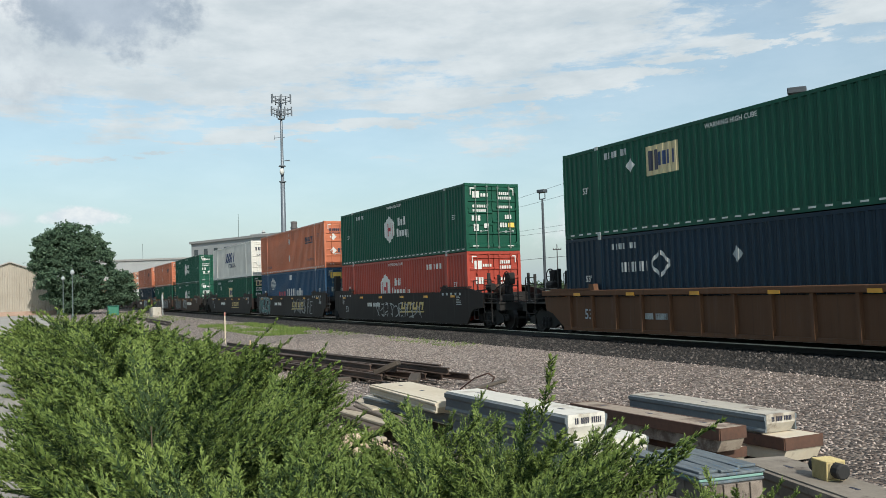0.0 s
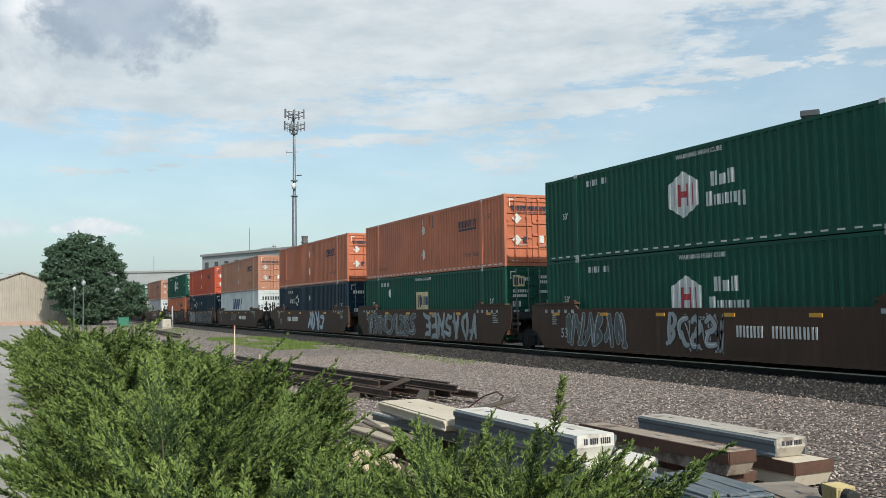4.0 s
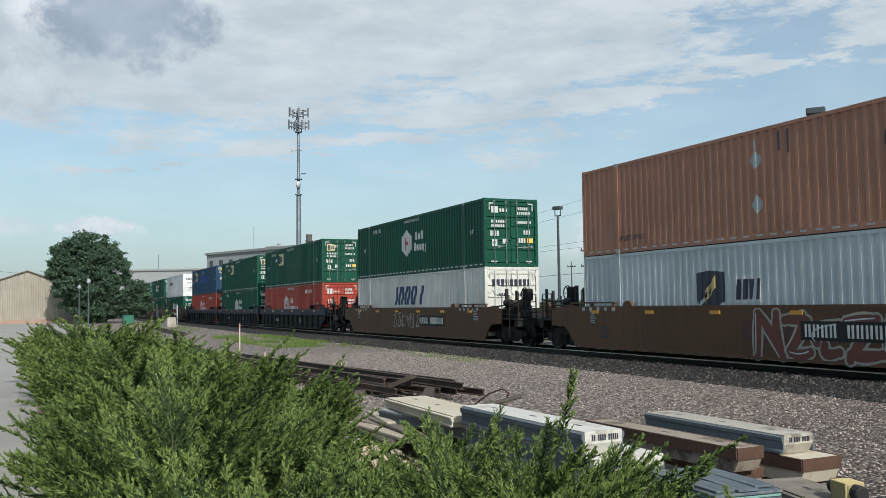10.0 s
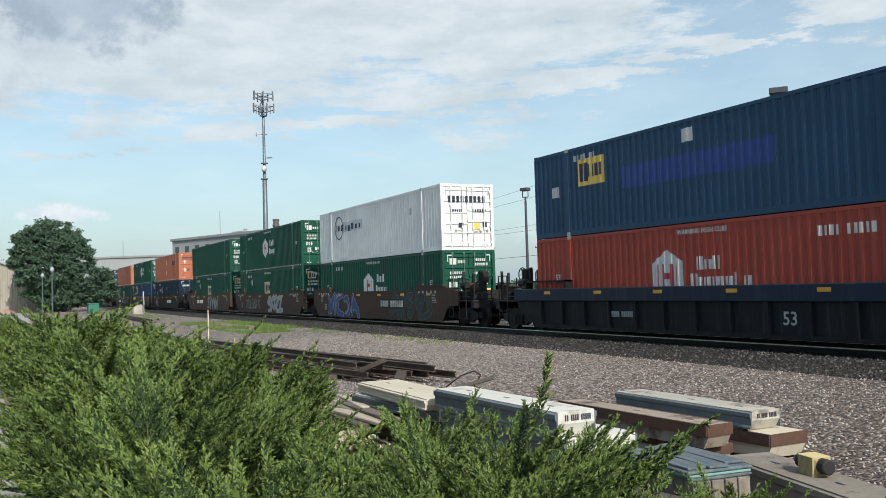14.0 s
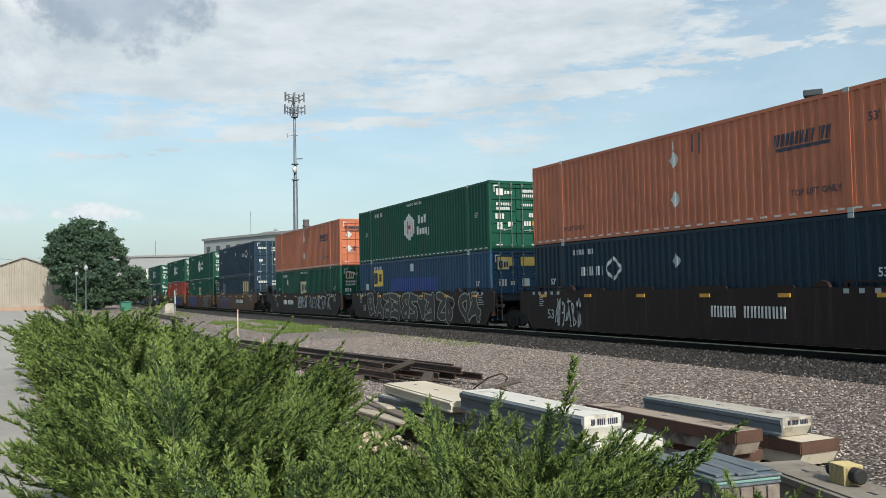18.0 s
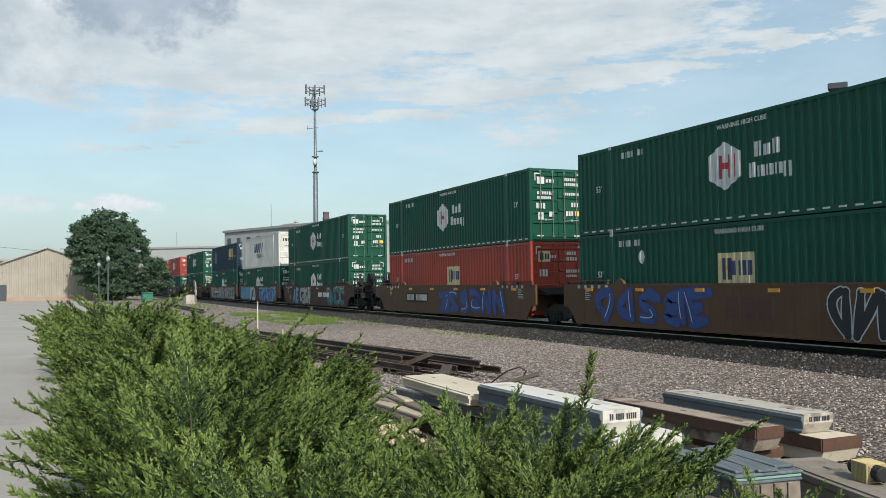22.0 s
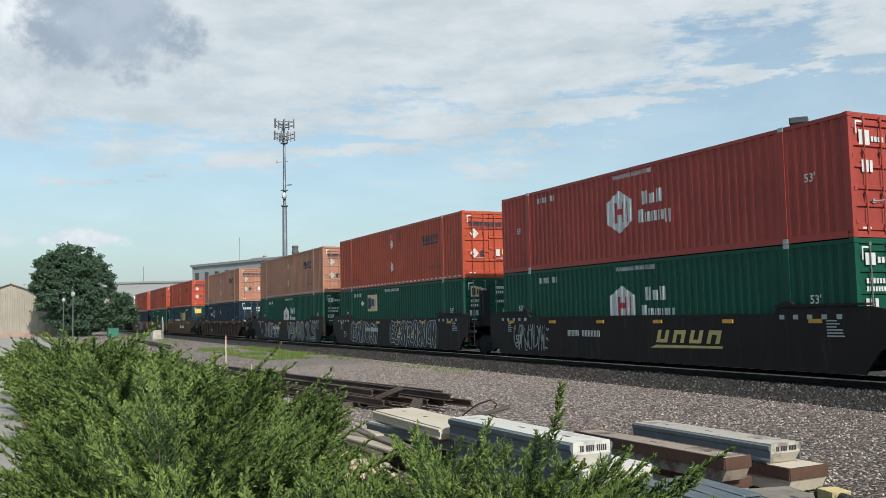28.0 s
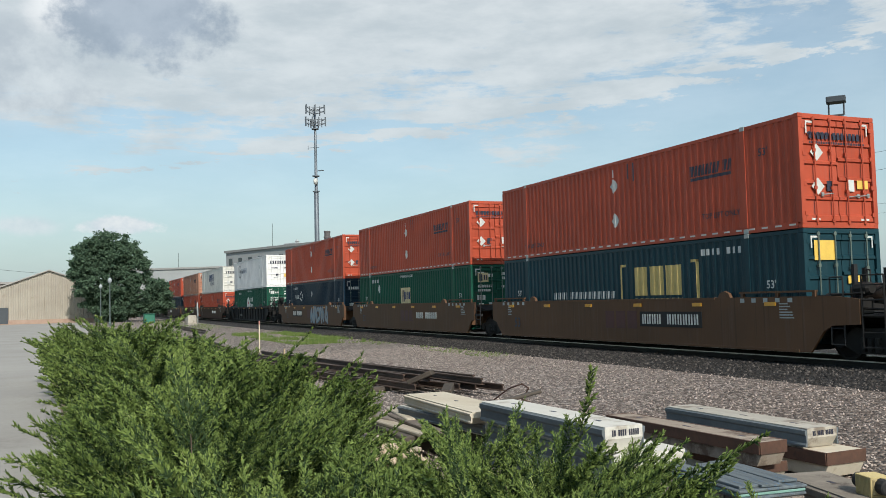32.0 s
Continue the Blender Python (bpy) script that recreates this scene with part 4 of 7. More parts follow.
def truck_meshes():
    if "truck" in CARKIT:
        return CARKIT["truck"]
    frame_ = Mesh().prism([(-1.18, 0.40), (-1.10, 0.62), (-0.70, 0.66), (-0.45, 0.80), (0.45, 0.80), (0.70, 0.66), (1.10, 0.62), (1.18, 0.40), (0.80, 0.38), (0.42, 0.20), (-0.42, 0.20), (-0.80, 0.38)], "y", -0.07, 0.07)
    for sx in (-1, 1):
        frame_.lathe([(0.15, -0.11), (0.15, 0.11)], (sx * 0.89, 0, 0.46), "y", 10)
    for x in (-0.2, 0.0, 0.2):
        frame_.lathe([(0.07, 0.24), (0.085, 0.32), (0.07, 0.40), (0.085, 0.48), (0.07, 0.58)], (x, -0.09, 0), "z", 8)
    wheel = Mesh().lathe([(0.10, -0.07), (0.16, -0.06), (0.36, -0.03), (0.40, -0.065), (0.455, -0.065), (0.46, 0.045), (0.485, 0.06), (0.485, 0.09), (0.40, 0.09), (0.36, 0.03), (0.14, 0.03), (0.10, 0.08)], (0, 0, 0), "y", 16)
    axle = Mesh().tube((0, -0.9, 0), (0, 0.9, 0), 0.085, 10)
    bolster = Mesh().box(-0.22, 0.22, -0.95, 0.95, 0.45, 0.74)
    CARKIT["truck"] = (frame_.data("side_frame", GREASE), wheel.data("wheel", WHEEL_STEEL), axle.data("axle", GREASE), bolster.data("bolster", GREASE))
    return CARKIT["truck"]


def add_truck(ob, x):
    frame_, wheel, axle, bolster = truck_meshes()
    t = part("truck", bolster, ob, "greasy black cast steel truck", pose(x, 0, 0))
    for sy in (-1, 1):
        part("side_frame", frame_, t, "", pose(0, sy * 1.02, 0, 0, 0, 0 if sy < 0 else 180))
        for sx in (-1, 1):
            part("wheel", wheel, t, "", pose(sx * 0.89, sy * 0.76, 0.46, 0, 0, 0 if sy < 0 else 180))
    for sx in (-1, 1):
        part("axle", axle, t, "", pose(sx * 0.89, 0, 0.46))


def coupled_end(ob, sx, mat, geared):
    """Platform, ladder, posts, brake gear, tank and coupler at a car's outer end; sx: +1 or -1."""
    key = ("end", mat.name, sx)
    if key not in CARKIT:
        k = {}
        k["end_platform"] = Mesh().box(8.2, 11.0, -0.55, 0.55, 0.88, 1.06).box(8.3, 11.0, -1.45, 1.45, 1.06, 1.12).box(10.7, 10.95, -1.4, 1.4, 0.80, 1.12).box(8.28, 8.42, -1.43, 1.43, 0.55, 1.5), GREASE
        k["coupler"] = Mesh().box(10.9, 11.62, -0.11, 0.11, 0.74, 0.98).box(11.45, 11.84, -0.20, 0.16, 0.70, 1.02), GREASE
        k["ladder"] = Mesh().tube((9.9, -1.50, 0.35), (9.9, -1.50, 2.02), 0.022, 6).tube((10.5, -1.50, 0.35), (10.5, -1.50, 2.02), 0.022, 6), GREASE
        for z in (0.38, 0.72, 1.1, 1.45, 1.8, 2.02):
            k["ladder"][0].tube((9.9, -1.50, z), (10.5, -1.50, z), 0.018, 6)
        k["handrail"] = Mesh().tube((10.85, -1.30, 1.1), (10.85, -1.30, 1.95), 0.03, 6).tube((10.85, -0.5, 1.1), (10.85, -0.5, 1.95), 0.03, 6).tube((10.85, -1.3, 1.75), (10.85, -0.5, 1.75), 0.02, 6), GREASE
        k["stanchion"] = Mesh().box(9.15, 9.23, -0.95, -0.83, 1.1, 2.3).box(9.75, 9.82, 0.9, 1.0, 1.1, 2.2).box(10.4, 10.46, 0.2, 0.3, 1.1, 2.25).box(8.92, 9.04, -0.35, -0.29, 1.1, 2.22).box(9.54, 9.66, -0.35, -0.29, 1.1, 2.20).tube((9.14, -0.32, 1.3), (9.14, -0.32, 2.16), 0.018, 5).tube((9.14, -0.32, 2.16), (9.0, -0.32, 2.18), 0.018, 5).tube((9.76, -0.32, 1.3), (9.76, -0.32, 2.14), 0.018, 5).tube((9.76, -0.32, 2.14), (9.6, -0.32, 2.16), 0.018, 5), BLACK
        k["air_tank"] = Mesh().lathe([(0.05, 8.55), (0.20, 8.62), (0.23, 8.72), (0.23, 9.42), (0.20, 9.52), (0.05, 9.59)], (0, -0.25, 1.62), "x", 14), surface("rusty_tank_paint", (0.075, 0.045, 0.032), (0.14, 0.08, 0.05), 2, 20, 0.6, 0, 0.2, 0.004)
        w = Mesh()
        for i in range(16):
            a, b = 2 * math.pi * i / 16, 2 * math.pi * (i + 1) / 16
            w.tube((10.2 + 0.27 * math.cos(a), -0.62, 2.05 + 0.27 * math.sin(a)), (10.2 + 0.27 * math.cos(b), -0.62, 2.05 + 0.27 * math.sin(b)), 0.022, 5)
        for i in range(5):
            a = 2 * math.pi * i / 5
            w.tube((10.2, -0.62, 2.05), (10.2 + 0.27 * math.cos(a), -0.62, 2.05 + 0.27 * math.sin(a)), 0.014, 5)
        k["brake_wheel"] = w, GREASE
        k["brake_housing"] = Mesh().chamfer(9.92, 10.34, -0.58, -0.30, 1.80, 2.28, 0.04).box(10.0, 10.2, -0.5, -0.35, 1.1, 1.8), GREASE
        hose = Mesh()
        pts = [(11.1, -0.35, 0.95), (11.35, -0.38, 0.72), (11.55, -0.40, 0.50), (11.78, -0.40, 0.42)]
        for p, q in zip(pts, pts[1:]):
            hose.tube(p, q, 0.03, 6)
        k["air_hose"] = hose, BLACK
        k["pipework"] = Mesh().tube((8.6, -1.2, 1.3), (10.7, -1.25, 1.22), 0.03, 6).tube((8.4, -0.7, 1.35), (10.4, -0.9, 1.5), 0.025, 6).tube((9.3, 0.6, 1.3), (9.3, -0.8, 1.42), 0.03, 6).chamfer(9.2, 9.6, -1.15, -0.75, 1.12, 1.5, 0.03).tube((8.5, -1.38, 1.55), (9.9, -1.42, 1.62), 0.03, 6).tube((9.4, -1.0, 1.5), (10.1, -0.5, 1.95), 0.035, 6).chamfer(8.75, 9.05, -1.4, -1.15, 1.15, 1.62, 0.03).chamfer(10.45, 10.75, -1.0, -0.6, 1.12, 1.42, 0.03).lathe([(0.12, 9.3), (0.16, 9.36), (0.16, 9.7), (0.12, 9.76)], (0, -1.0, 1.72), "x", 10), GREASE
        made = {}
        for n, (m, mm) in k.items():
            if sx < 0:
                m.v = [(-x, y, z) for x, y, z in m.v]
            made[n] = m.data(n, mm, n in ("air_tank",))
        CARKIT[key] = made
    for n, me in CARKIT[key].items():
        if n in ("air_tank", "brake_wheel", "brake_housing") and not geared:
            continue
        tagged(part(n, me, ob), kind="stuff" if n in ("stanchion", "pipework", "ladder") else "")


def well_car(paint_name, form, left, right, x, label, marks=()):
    """One unit of a well car. left, right: 'a' rides on a shared truck, 'c' ends in a coupler."""
    mat = CAR_PAINT[paint_name]
    ob = thing("well_car", label, "rail car", group="well cars of the train")
    key = (paint_name, form, left, right)
    if key not in CARKIT:
        k = []
        for sy in (-1, 1):
            if form == "smooth":
                flat = paint_name in ("ochre", "maroon")
                m = Mesh().prism(sill_outline(left, right, flat), "y", *sorted((sy * 1.53, sy * 1.45)))
                k.append(("side_sheet", m.data("side_sheet", mat), ""))
                lip = Mesh()
                for d_ in (-1, 1):
                    if flat:
                        lip.box(*sorted((d_ * 6.0, d_ * 8.6)), *sorted((sy * 1.56, sy * 1.46)), 1.66, 1.71)
                        for p_ in (6.05, 7.3, 8.5):
                            lip.box(*sorted((d_ * p_, d_ * (p_ + 0.09))), *sorted((sy * 1.55, sy * 1.47)), 1.55, 1.67)
                        lip.prism([(d_ * 5.62, 1.55), (d_ * 5.55, 1.68), (d_ * 5.38, 1.74), (d_ * 5.2, 1.68), (d_ * 5.12, 1.55)], "y", *sorted((sy * 1.53, sy * 1.43)))
                    else:
                        lip.box(*sorted((d_ * 5.9, d_ * 8.5)), *sorted((sy * 1.58, sy * 1.34)), 1.72, 1.78)
                        lip.prism([(d_ * 5.98, 1.72), (d_ * 5.98, 1.80), (d_ * 6.1, 1.86), (d_ * 6.3, 1.86), (d_ * 6.4, 1.78), (d_ * 6.4, 1.72)], "y", *sorted((sy * 1.50, sy * 1.40)))
                if paint_name == "maroon":
                    for a, b in ((-4.6, -3.3), (-2.3, -0.8), (0.5, 2.3), (3.6, 4.6)):
                        lip.prism([(a, 1.55), (a + 0.08, 1.635), (b - 0.08, 1.635), (b, 1.55)], "y", *sorted((sy * 1.54, sy * 1.50)))
                else:
                    lip.box(-5.0, 5.0, *sorted((sy * 1.545, sy * 1.40)), 1.50, 1.57)
                k.append(("guide_rail", lip.data("guide_rail", mat), ""))
                k.append(("bottom_chord", Mesh().box(-8.0, 8.0, *sorted((sy * 1.545, sy * 1.40)), 0.19, 0.26).data("bottom_chord", mat), ""))
            else:
                lo = 9.3 if left == "c" else 8.75
                hi = 9.3 if right == "c" else 8.75
                band = paint("blue_band_paint", (0.010, 0.019, 0.042), 0.3, 0.5) if form == "banded" else mat
                m = Mesh().prism([(8.0, 0.20), (hi - 0.5, 0.74), (hi - 0.1, 0.84), (hi, 1.30), (-lo, 1.30), (-lo + 0.1, 0.84), (-lo + 0.5, 0.74), (-8.0, 0.20)], "y", *sorted((sy * 1.46, sy * 1.40)))
                k.append(("side_sheet", m.data("side_sheet", mat), ""))
                z0 = 1.10 if form == "banded" else 1.34
                k.append(("top_chord", Mesh().chamfer(-lo, hi, *sorted((sy * 1.58, sy * 1.36)), z0, 1.52, 0.02).data("top_chord", band), "dark blue top band" if form == "banded" else ""))
                k.append(("bottom_chord", Mesh().box(-8.0, 8.0, *sorted((sy * 1.54, sy * 1.38)), 0.19, 0.30).data("bottom_chord", mat), ""))
                rib = Mesh().prism([(-0.06, 1.46), (-0.05, 1.56), (0.05, 1.56), (0.06, 1.46)], "z", 0.24, z0).data("rib", mat)
                for i in range(13):
                    k.append(("rib", rib, "", pose(-7.6 + i * 1.267, 0, 0, 0, 0, 180 if sy < 0 else 0)))
                if form == "banded":
                    lip = Mesh()
                    for a, b in ((6.0, 8.6), (-8.6, -6.0)):
                        lip.box(a, b, *sorted((sy * 1.56, sy * 1.3)), 1.74, 1.80).box(a, a + 0.12, *sorted((sy * 1.56, sy * 1.3)), 1.52, 1.80).box(b - 0.12, b, *sorted((sy * 1.56, sy * 1.3)), 1.52, 1.80)
                    k.append(("guide_rail", lip.data("guide_rail", CAR_PAINT["black"]), ""))
                else:
                    lip = Mesh()
                    for a in (-6.3, 6.1):
                        lip.prism([(a - 0.16, 1.52), (a - 0.12, 1.72), (a + 0.12, 1.72), (a + 0.16, 1.52)], "y", *sorted((sy * 1.56, sy * 1.38)))
                        lip.box(*sorted((a, math.copysign(8.7, a))), *sorted((sy * 1.58, sy * 1.34)), 1.52, 1.58)
                    k.append(("guide_rail", lip.data("guide_rail", mat), ""))
        floor_ = Mesh()
        for xx in (-7.6, -6.1, -3.0, 0, 3.0, 6.1, 7.6):
            floor_.box(xx - 0.35, xx + 0.35, -1.42, 1.42, 0.22, 0.34)
        k.append(("well_floor", floor_.data("well_floor", GREASE), ""))
        for s in (-1, 1):
            k.append(("end_bulkhead", Mesh().box(*sorted((s * 8.15, s * 8.25)), -1.44, 1.44, 0.55, 1.45).data("end_bulkhead", mat), ""))
            k.append(("draft_sill", Mesh().box(*sorted((s * 8.26, s * 9.55)), -0.42, 0.42, 0.78, 1.15).data("draft_sill", GREASE), ""))
            if (left if s < 0 else right) == "a":
                k.append(("end_deck", Mesh().prism([(s * 8.26, 1.16), (s * 9.3, 1.16), (s * 9.3, 1.22), (s * 8.26, 1.42)], "y", -1.2, 1.2).data("end_deck", GREASE), ""))
        am = Mesh()
        for i in range(6):
            xx = -7.1 + i * 2.84
            am.box(xx - 0.19, xx + 0.19, -1.585 if form != "smooth" else -1.565, -1.53, 1.33, 1.43)
        k.append(("reflector", am.data("reflector", AMBER), "amber reflector plates"))
        CARKIT[key] = k
    for n, me, lab, *at in CARKIT[key]:
        tagged(part(n, me, ob, lab, at[0] if at else None), kind="stuff" if n in ("reflector", "guide_rail", "well_floor") else "")
    for s, kind in ((-1, left), (1, right)):
        if kind == "c":
            coupled_end(ob, s, mat, paint_name != "brown" or left == right)
            add_truck(ob, s * 9.75)
        elif s > 0:
            add_truck(ob, 9.76)
    if paint_name == "dark" and left == "c" or paint_name == "dark" and right == "a":
        if "fin" not in CARKIT:
            CARKIT["fin"] = Mesh().box(9.0, 9.12, -1.05, -0.75, 1.2, 2.65).box(9.26, 9.38, -1.05, -0.75, 1.2, 2.65).box(9.0, 9.38, -1.05, -0.75, 2.55, 2.68).box(9.0, 9.38, -1.05, -0.75, 1.2, 1.7).data("slotted_post", BLACK)
        side_ = 180 if left == "c" else 0
        part("slotted_post", CARKIT["fin"], ob, "tall black slotted post", pose(0, 0 if not side_ else -1.8, 0, 0, 0, side_))
    if left == "a" and form == "smooth":
        if "step" not in CARKIT:
            st = Mesh().tube((9.0, -1.50, 0.4), (9.0, -1.50, 2.0), 0.02, 6).tube((9.38, -1.50, 0.4), (9.38, -1.50, 2.0), 0.02, 6)
            for z in (0.42, 0.8, 1.2, 1.6, 2.0):
                st.tube((9.0, -1.50, z), (9.38, -1.50, z), 0.018, 6)
            st.box(8.7, 9.42, -1.5, -1.4, 0.95, 1.05)
            CARKIT["step"] = st.data("ladder", BLACK)
        part("ladder", CARKIT["step"], ob)["kind"] = "stuff"
    # stencils: car number as bars, length figure as written
    if "53car" not in CARKIT:
        CARKIT["53car"] = lettering("53", 0.46, DULLWHITE, 0.006)
        CARKIT["53ochre"] = lettering("53", 0.52, INK, 0.008)
    inscribe(CARKIT["53ochre" if paint_name == "ochre" else "53car"], ob, "dark numerals" if paint_name == "ochre" else "white numerals", pose(-6.6, -1.548 if form == "smooth" else -1.475, 0.72) if form != "banded" else pose(3.17, -1.475, 0.68))
    off = -1.545 if form == "smooth" else -1.475
    if "number" not in CARKIT:
        CARKIT["number"] = {}
    key_n = form + paint_name
    if key_n not in CARKIT["number"]:
        nb, big = Mesh(), form == "smooth" and paint_name != "dark"
        pitch, z0, z1 = (0.246, 0.80, 1.10) if big else (0.098, 0.62, 0.80) if form != "smooth" else (0.17, 0.90, 1.10)
        for i in range(11):
            if i != 4:
                for u in (0.04, 0.50):
                    nb.box((i + u) * pitch, (i + u + 0.24) * pitch, off - 0.012, off, z0, z1)
        CARKIT["number"][key_n] = (nb.data("car_number", WHITE if big else DULLWHITE), Mesh().box(-0.12, 2.80, off - 0.006, off + 0.006, 0.72, 1.18).data("number_board", BLACK))
    dx = -3.70 if form != "smooth" else 1.65 if right == "c" else -4.72 if left == "c" else 1.9
    sprayed = any(min(g_[1], dx + 2.8) - max(g_[0], dx) > 1.2 for g_ in marks)
    if paint_name == "dark":
        if "gold_mark" not in CARKIT:
            gmk = Mesh()
            for i in range(4):
                for u, w_ in ((0.0, 0.15), (0.34, 0.15), (0.15, 0.19)):
                    x0, zz = 1.30 + i * 0.70 + u, (0.78, 1.14) if w_ == 0.15 else (1.02, 1.14) if i % 2 else (0.78, 0.88)
                    gmk.poly([(x0 + (z_ - 0.76) * 0.35 + e_, -1.537 - 0.0005 * (w_ == 0.15), z_) for z_, e_ in ((zz[0], 0), (zz[0], w_), (zz[1], w_), (zz[1], 0))])
            gmk.poly([(1.05, -1.537, 0.62), (4.0, -1.537, 0.66), (4.05, -1.537, 0.72), (1.30, -1.537, 0.71)])
            CARKIT["gold_mark"] = gmk.data("company_mark", GOLD)
        part("company_mark", CARKIT["gold_mark"], ob, "gold slanted bars of a company mark")["kind"] = "stuff"
        dx, sprayed = -3.3, False
    elif (paint_name == "ochre" or sprayed) and "c" in (left, right):
        part("number_board", CARKIT["number"][key_n][1], ob, "black number board", pose(dx, 0, 0))
    if paint_name == "ochre":
        if "faded_mark" not in CARKIT:
            fm = Mesh()
            for x0 in (-0.40, 0.22, 0.84):
                fm.box(x0, x0 + 0.50, -1.536, -1.531, 0.64, 1.20)
            CARKIT["faded_mark"] = fm.data("company_mark", plain("faded_maroon_mark", (0.085, 0.026, 0.022), 0.6))
        part("company_mark", CARKIT["faded_mark"], ob, "faded maroon bars of a company mark")["kind"] = "stuff"
    if not sprayed or "c" in (left, right):
        part("car_number", CARKIT["number"][key_n][0], ob, "white bars of the car number", pose(dx, 0, 0))["kind"] = "stuff"
    if "small" not in CARKIT:
        sm = Mesh()
        rr = random.Random(4)
        for sx in (-1, 1):
            for i in range(5):
                sm.box(sx * (6.1 + 0.42 * i) - 0.09, sx * (6.1 + 0.42 * i) + 0.06, -1.538, -1.53, 1.42, 1.53)
            for i in range(6):
                z = 1.02 + 0.07 * i
                sm.box(sx * 7.4, sx * 7.4 + rr.uniform(0.2, 0.5), -1.538, -1.53, z, z + 0.03)
        CARKIT["small"] = sm.data("stencil", DULLWHITE)
    if form == "smooth":
        part("stencil", CARKIT["small"], ob, "small white stencil bars")["kind"] = "stuff"
    for g_ in marks:
        graffiti(ob, *g_)
    MOVING.append((ob, x, TRACK_Y, RAIL_Z))
    return ob


CARS = {"dtb": ("brown", "smooth", "weathered brown smooth-sided well car"), "bnd": ("dark", "smooth", "blackish brown smooth-sided well car"), "och": ("ochre", "smooth", "faded yellow-brown smooth-sided well car"),
        "mar": ("maroon", "smooth", "dark maroon-brown smooth-sided well car"), "rst": ("rust", "smooth", "rusty brown smooth-sided well car"), "rib": ("rust", "ribbed", "rusty brown ribbed well car"), "rbo": ("ruddy", "ribbed", "orange-brown rusty ribbed well car"),
        "blk": ("black", "banded", "black well car with dark blue band"), "bkr": ("black", "ribbed", "black ribbed well car")}
# start of each container (its far end) at time 0, car, joints left and right, upper and lower loads
UNITS = (
    (-25.57, "rbo", "c", "c", "green plate", "navy rhomb"),
    (-49.23, "bnd", "a", "c", "green hexa", "red hexa_red"),
    (-68.61, "bnd", "a", "a", "amber slant_grey", "blue disc"),
    (-88.05, "bnd", "c", "a", "white bold", "green plate_low"),
    (-111.87, "dtb", "a", "c", "green hexa", "green hexa_low"),
    (-131.17, "dtb", "a", "a", "amber slant", "green plate_low"),
    (-150.57, "dtb", "c", "a", "amber slant", "navy rhomb"),
    (-173.69, "dtb", "a", "c", "tan slant_grey", "grey bold_low"),
    (-193.41, "rst", "a", "a", "orange slant", "navy rhomb"),
    (-212.80, "rst", "c", "a", "green hexa", "amber slant"),
    (-236.37, "och", "c", "c", "tan slant_grey", "grey bold_shield"),
    (-259.91, "och", "c", "c", "green hexa", "white bold_low"),
    (-283.28, "blk", "a", "c", "green plate", "red hexa_red"),
    (-302.44, "blk", "a", "a", "green plate", "green hexa_low"),
    (-321.72, "blk", "c", "a", "blue plate_blue", "red hexa_red"),
    (-345.38, "rst", "a", "c", "bright ring", "green hexa_low"),
    (-365.14, "rst", "a", "a", "green hexa", "green plate_low"),
    (-384.70, "dtb", "c", "a", "green none", "green plate_low"),
    (-408.28, "mar", "a", "c", "amber slant", "navy rhomb"),
    (-427.99, "mar", "a", "a", "green hexa", "blue plate_blue_low"),
    (-447.74, "mar", "c", "a", "amber slant", "green plate_low"),
    (-471.21, "och", "a", "c", "slate rhomb_top", "slate gilt"),
    (-490.89, "och", "a", "a", "green hexa", "green plate_low"),
    (-510.60, "och", "c", "a", "green hexa", "red plate_red"),
    (-534.39, "rst", "a", "c", "green hexa", "green hexa_low"),
    (-554.02, "rst", "a", "a", "white bold", "green hexa_low"),
    (-573.30, "rst", "c", "a", "slate gilt", "green hexa_low"),
    (-596.97, "dtb", "c", "c", "green hexa", "green plate_low"),
    (-620.75, "bnd", "a", "c", "crimson hexa", "green hexa_low"),
    (-640.40, "bnd", "a", "a", "orange slant", "green plate"),
    (-659.93, "bnd", "c", "a", "tan slant_grey", "green hexa_low"),
    (-683.72, "rib", "c", "c", "tan slant_grey", "navy rhomb"),
    (-707.72, "och", "a", "c", "orange slant", "teal gilt_teal"),
    (-727.18, "och", "a", "a", "orange slant", "green plate_low"),
    (-746.80, "och", "c", "a", "orange slant", "navy rhomb"),
    (-770.40, "bkr", "c", "c", "bright ring", "green hexa_low"),
    (-794.00, "dtb", "a", "c", "white bold", "orange slant"),
    (-813.60, "dtb", "a", "a", "tan slant_grey", "orange slant"),
    (-833.20, "dtb", "c", "a", "orange slant", "navy rhomb"),
    (-856.80, "rst", "a", "c", "green hexa", "green hexa_low"),
    (-876.40, "rst", "c", "a", "orange slant", "white bold_low"))
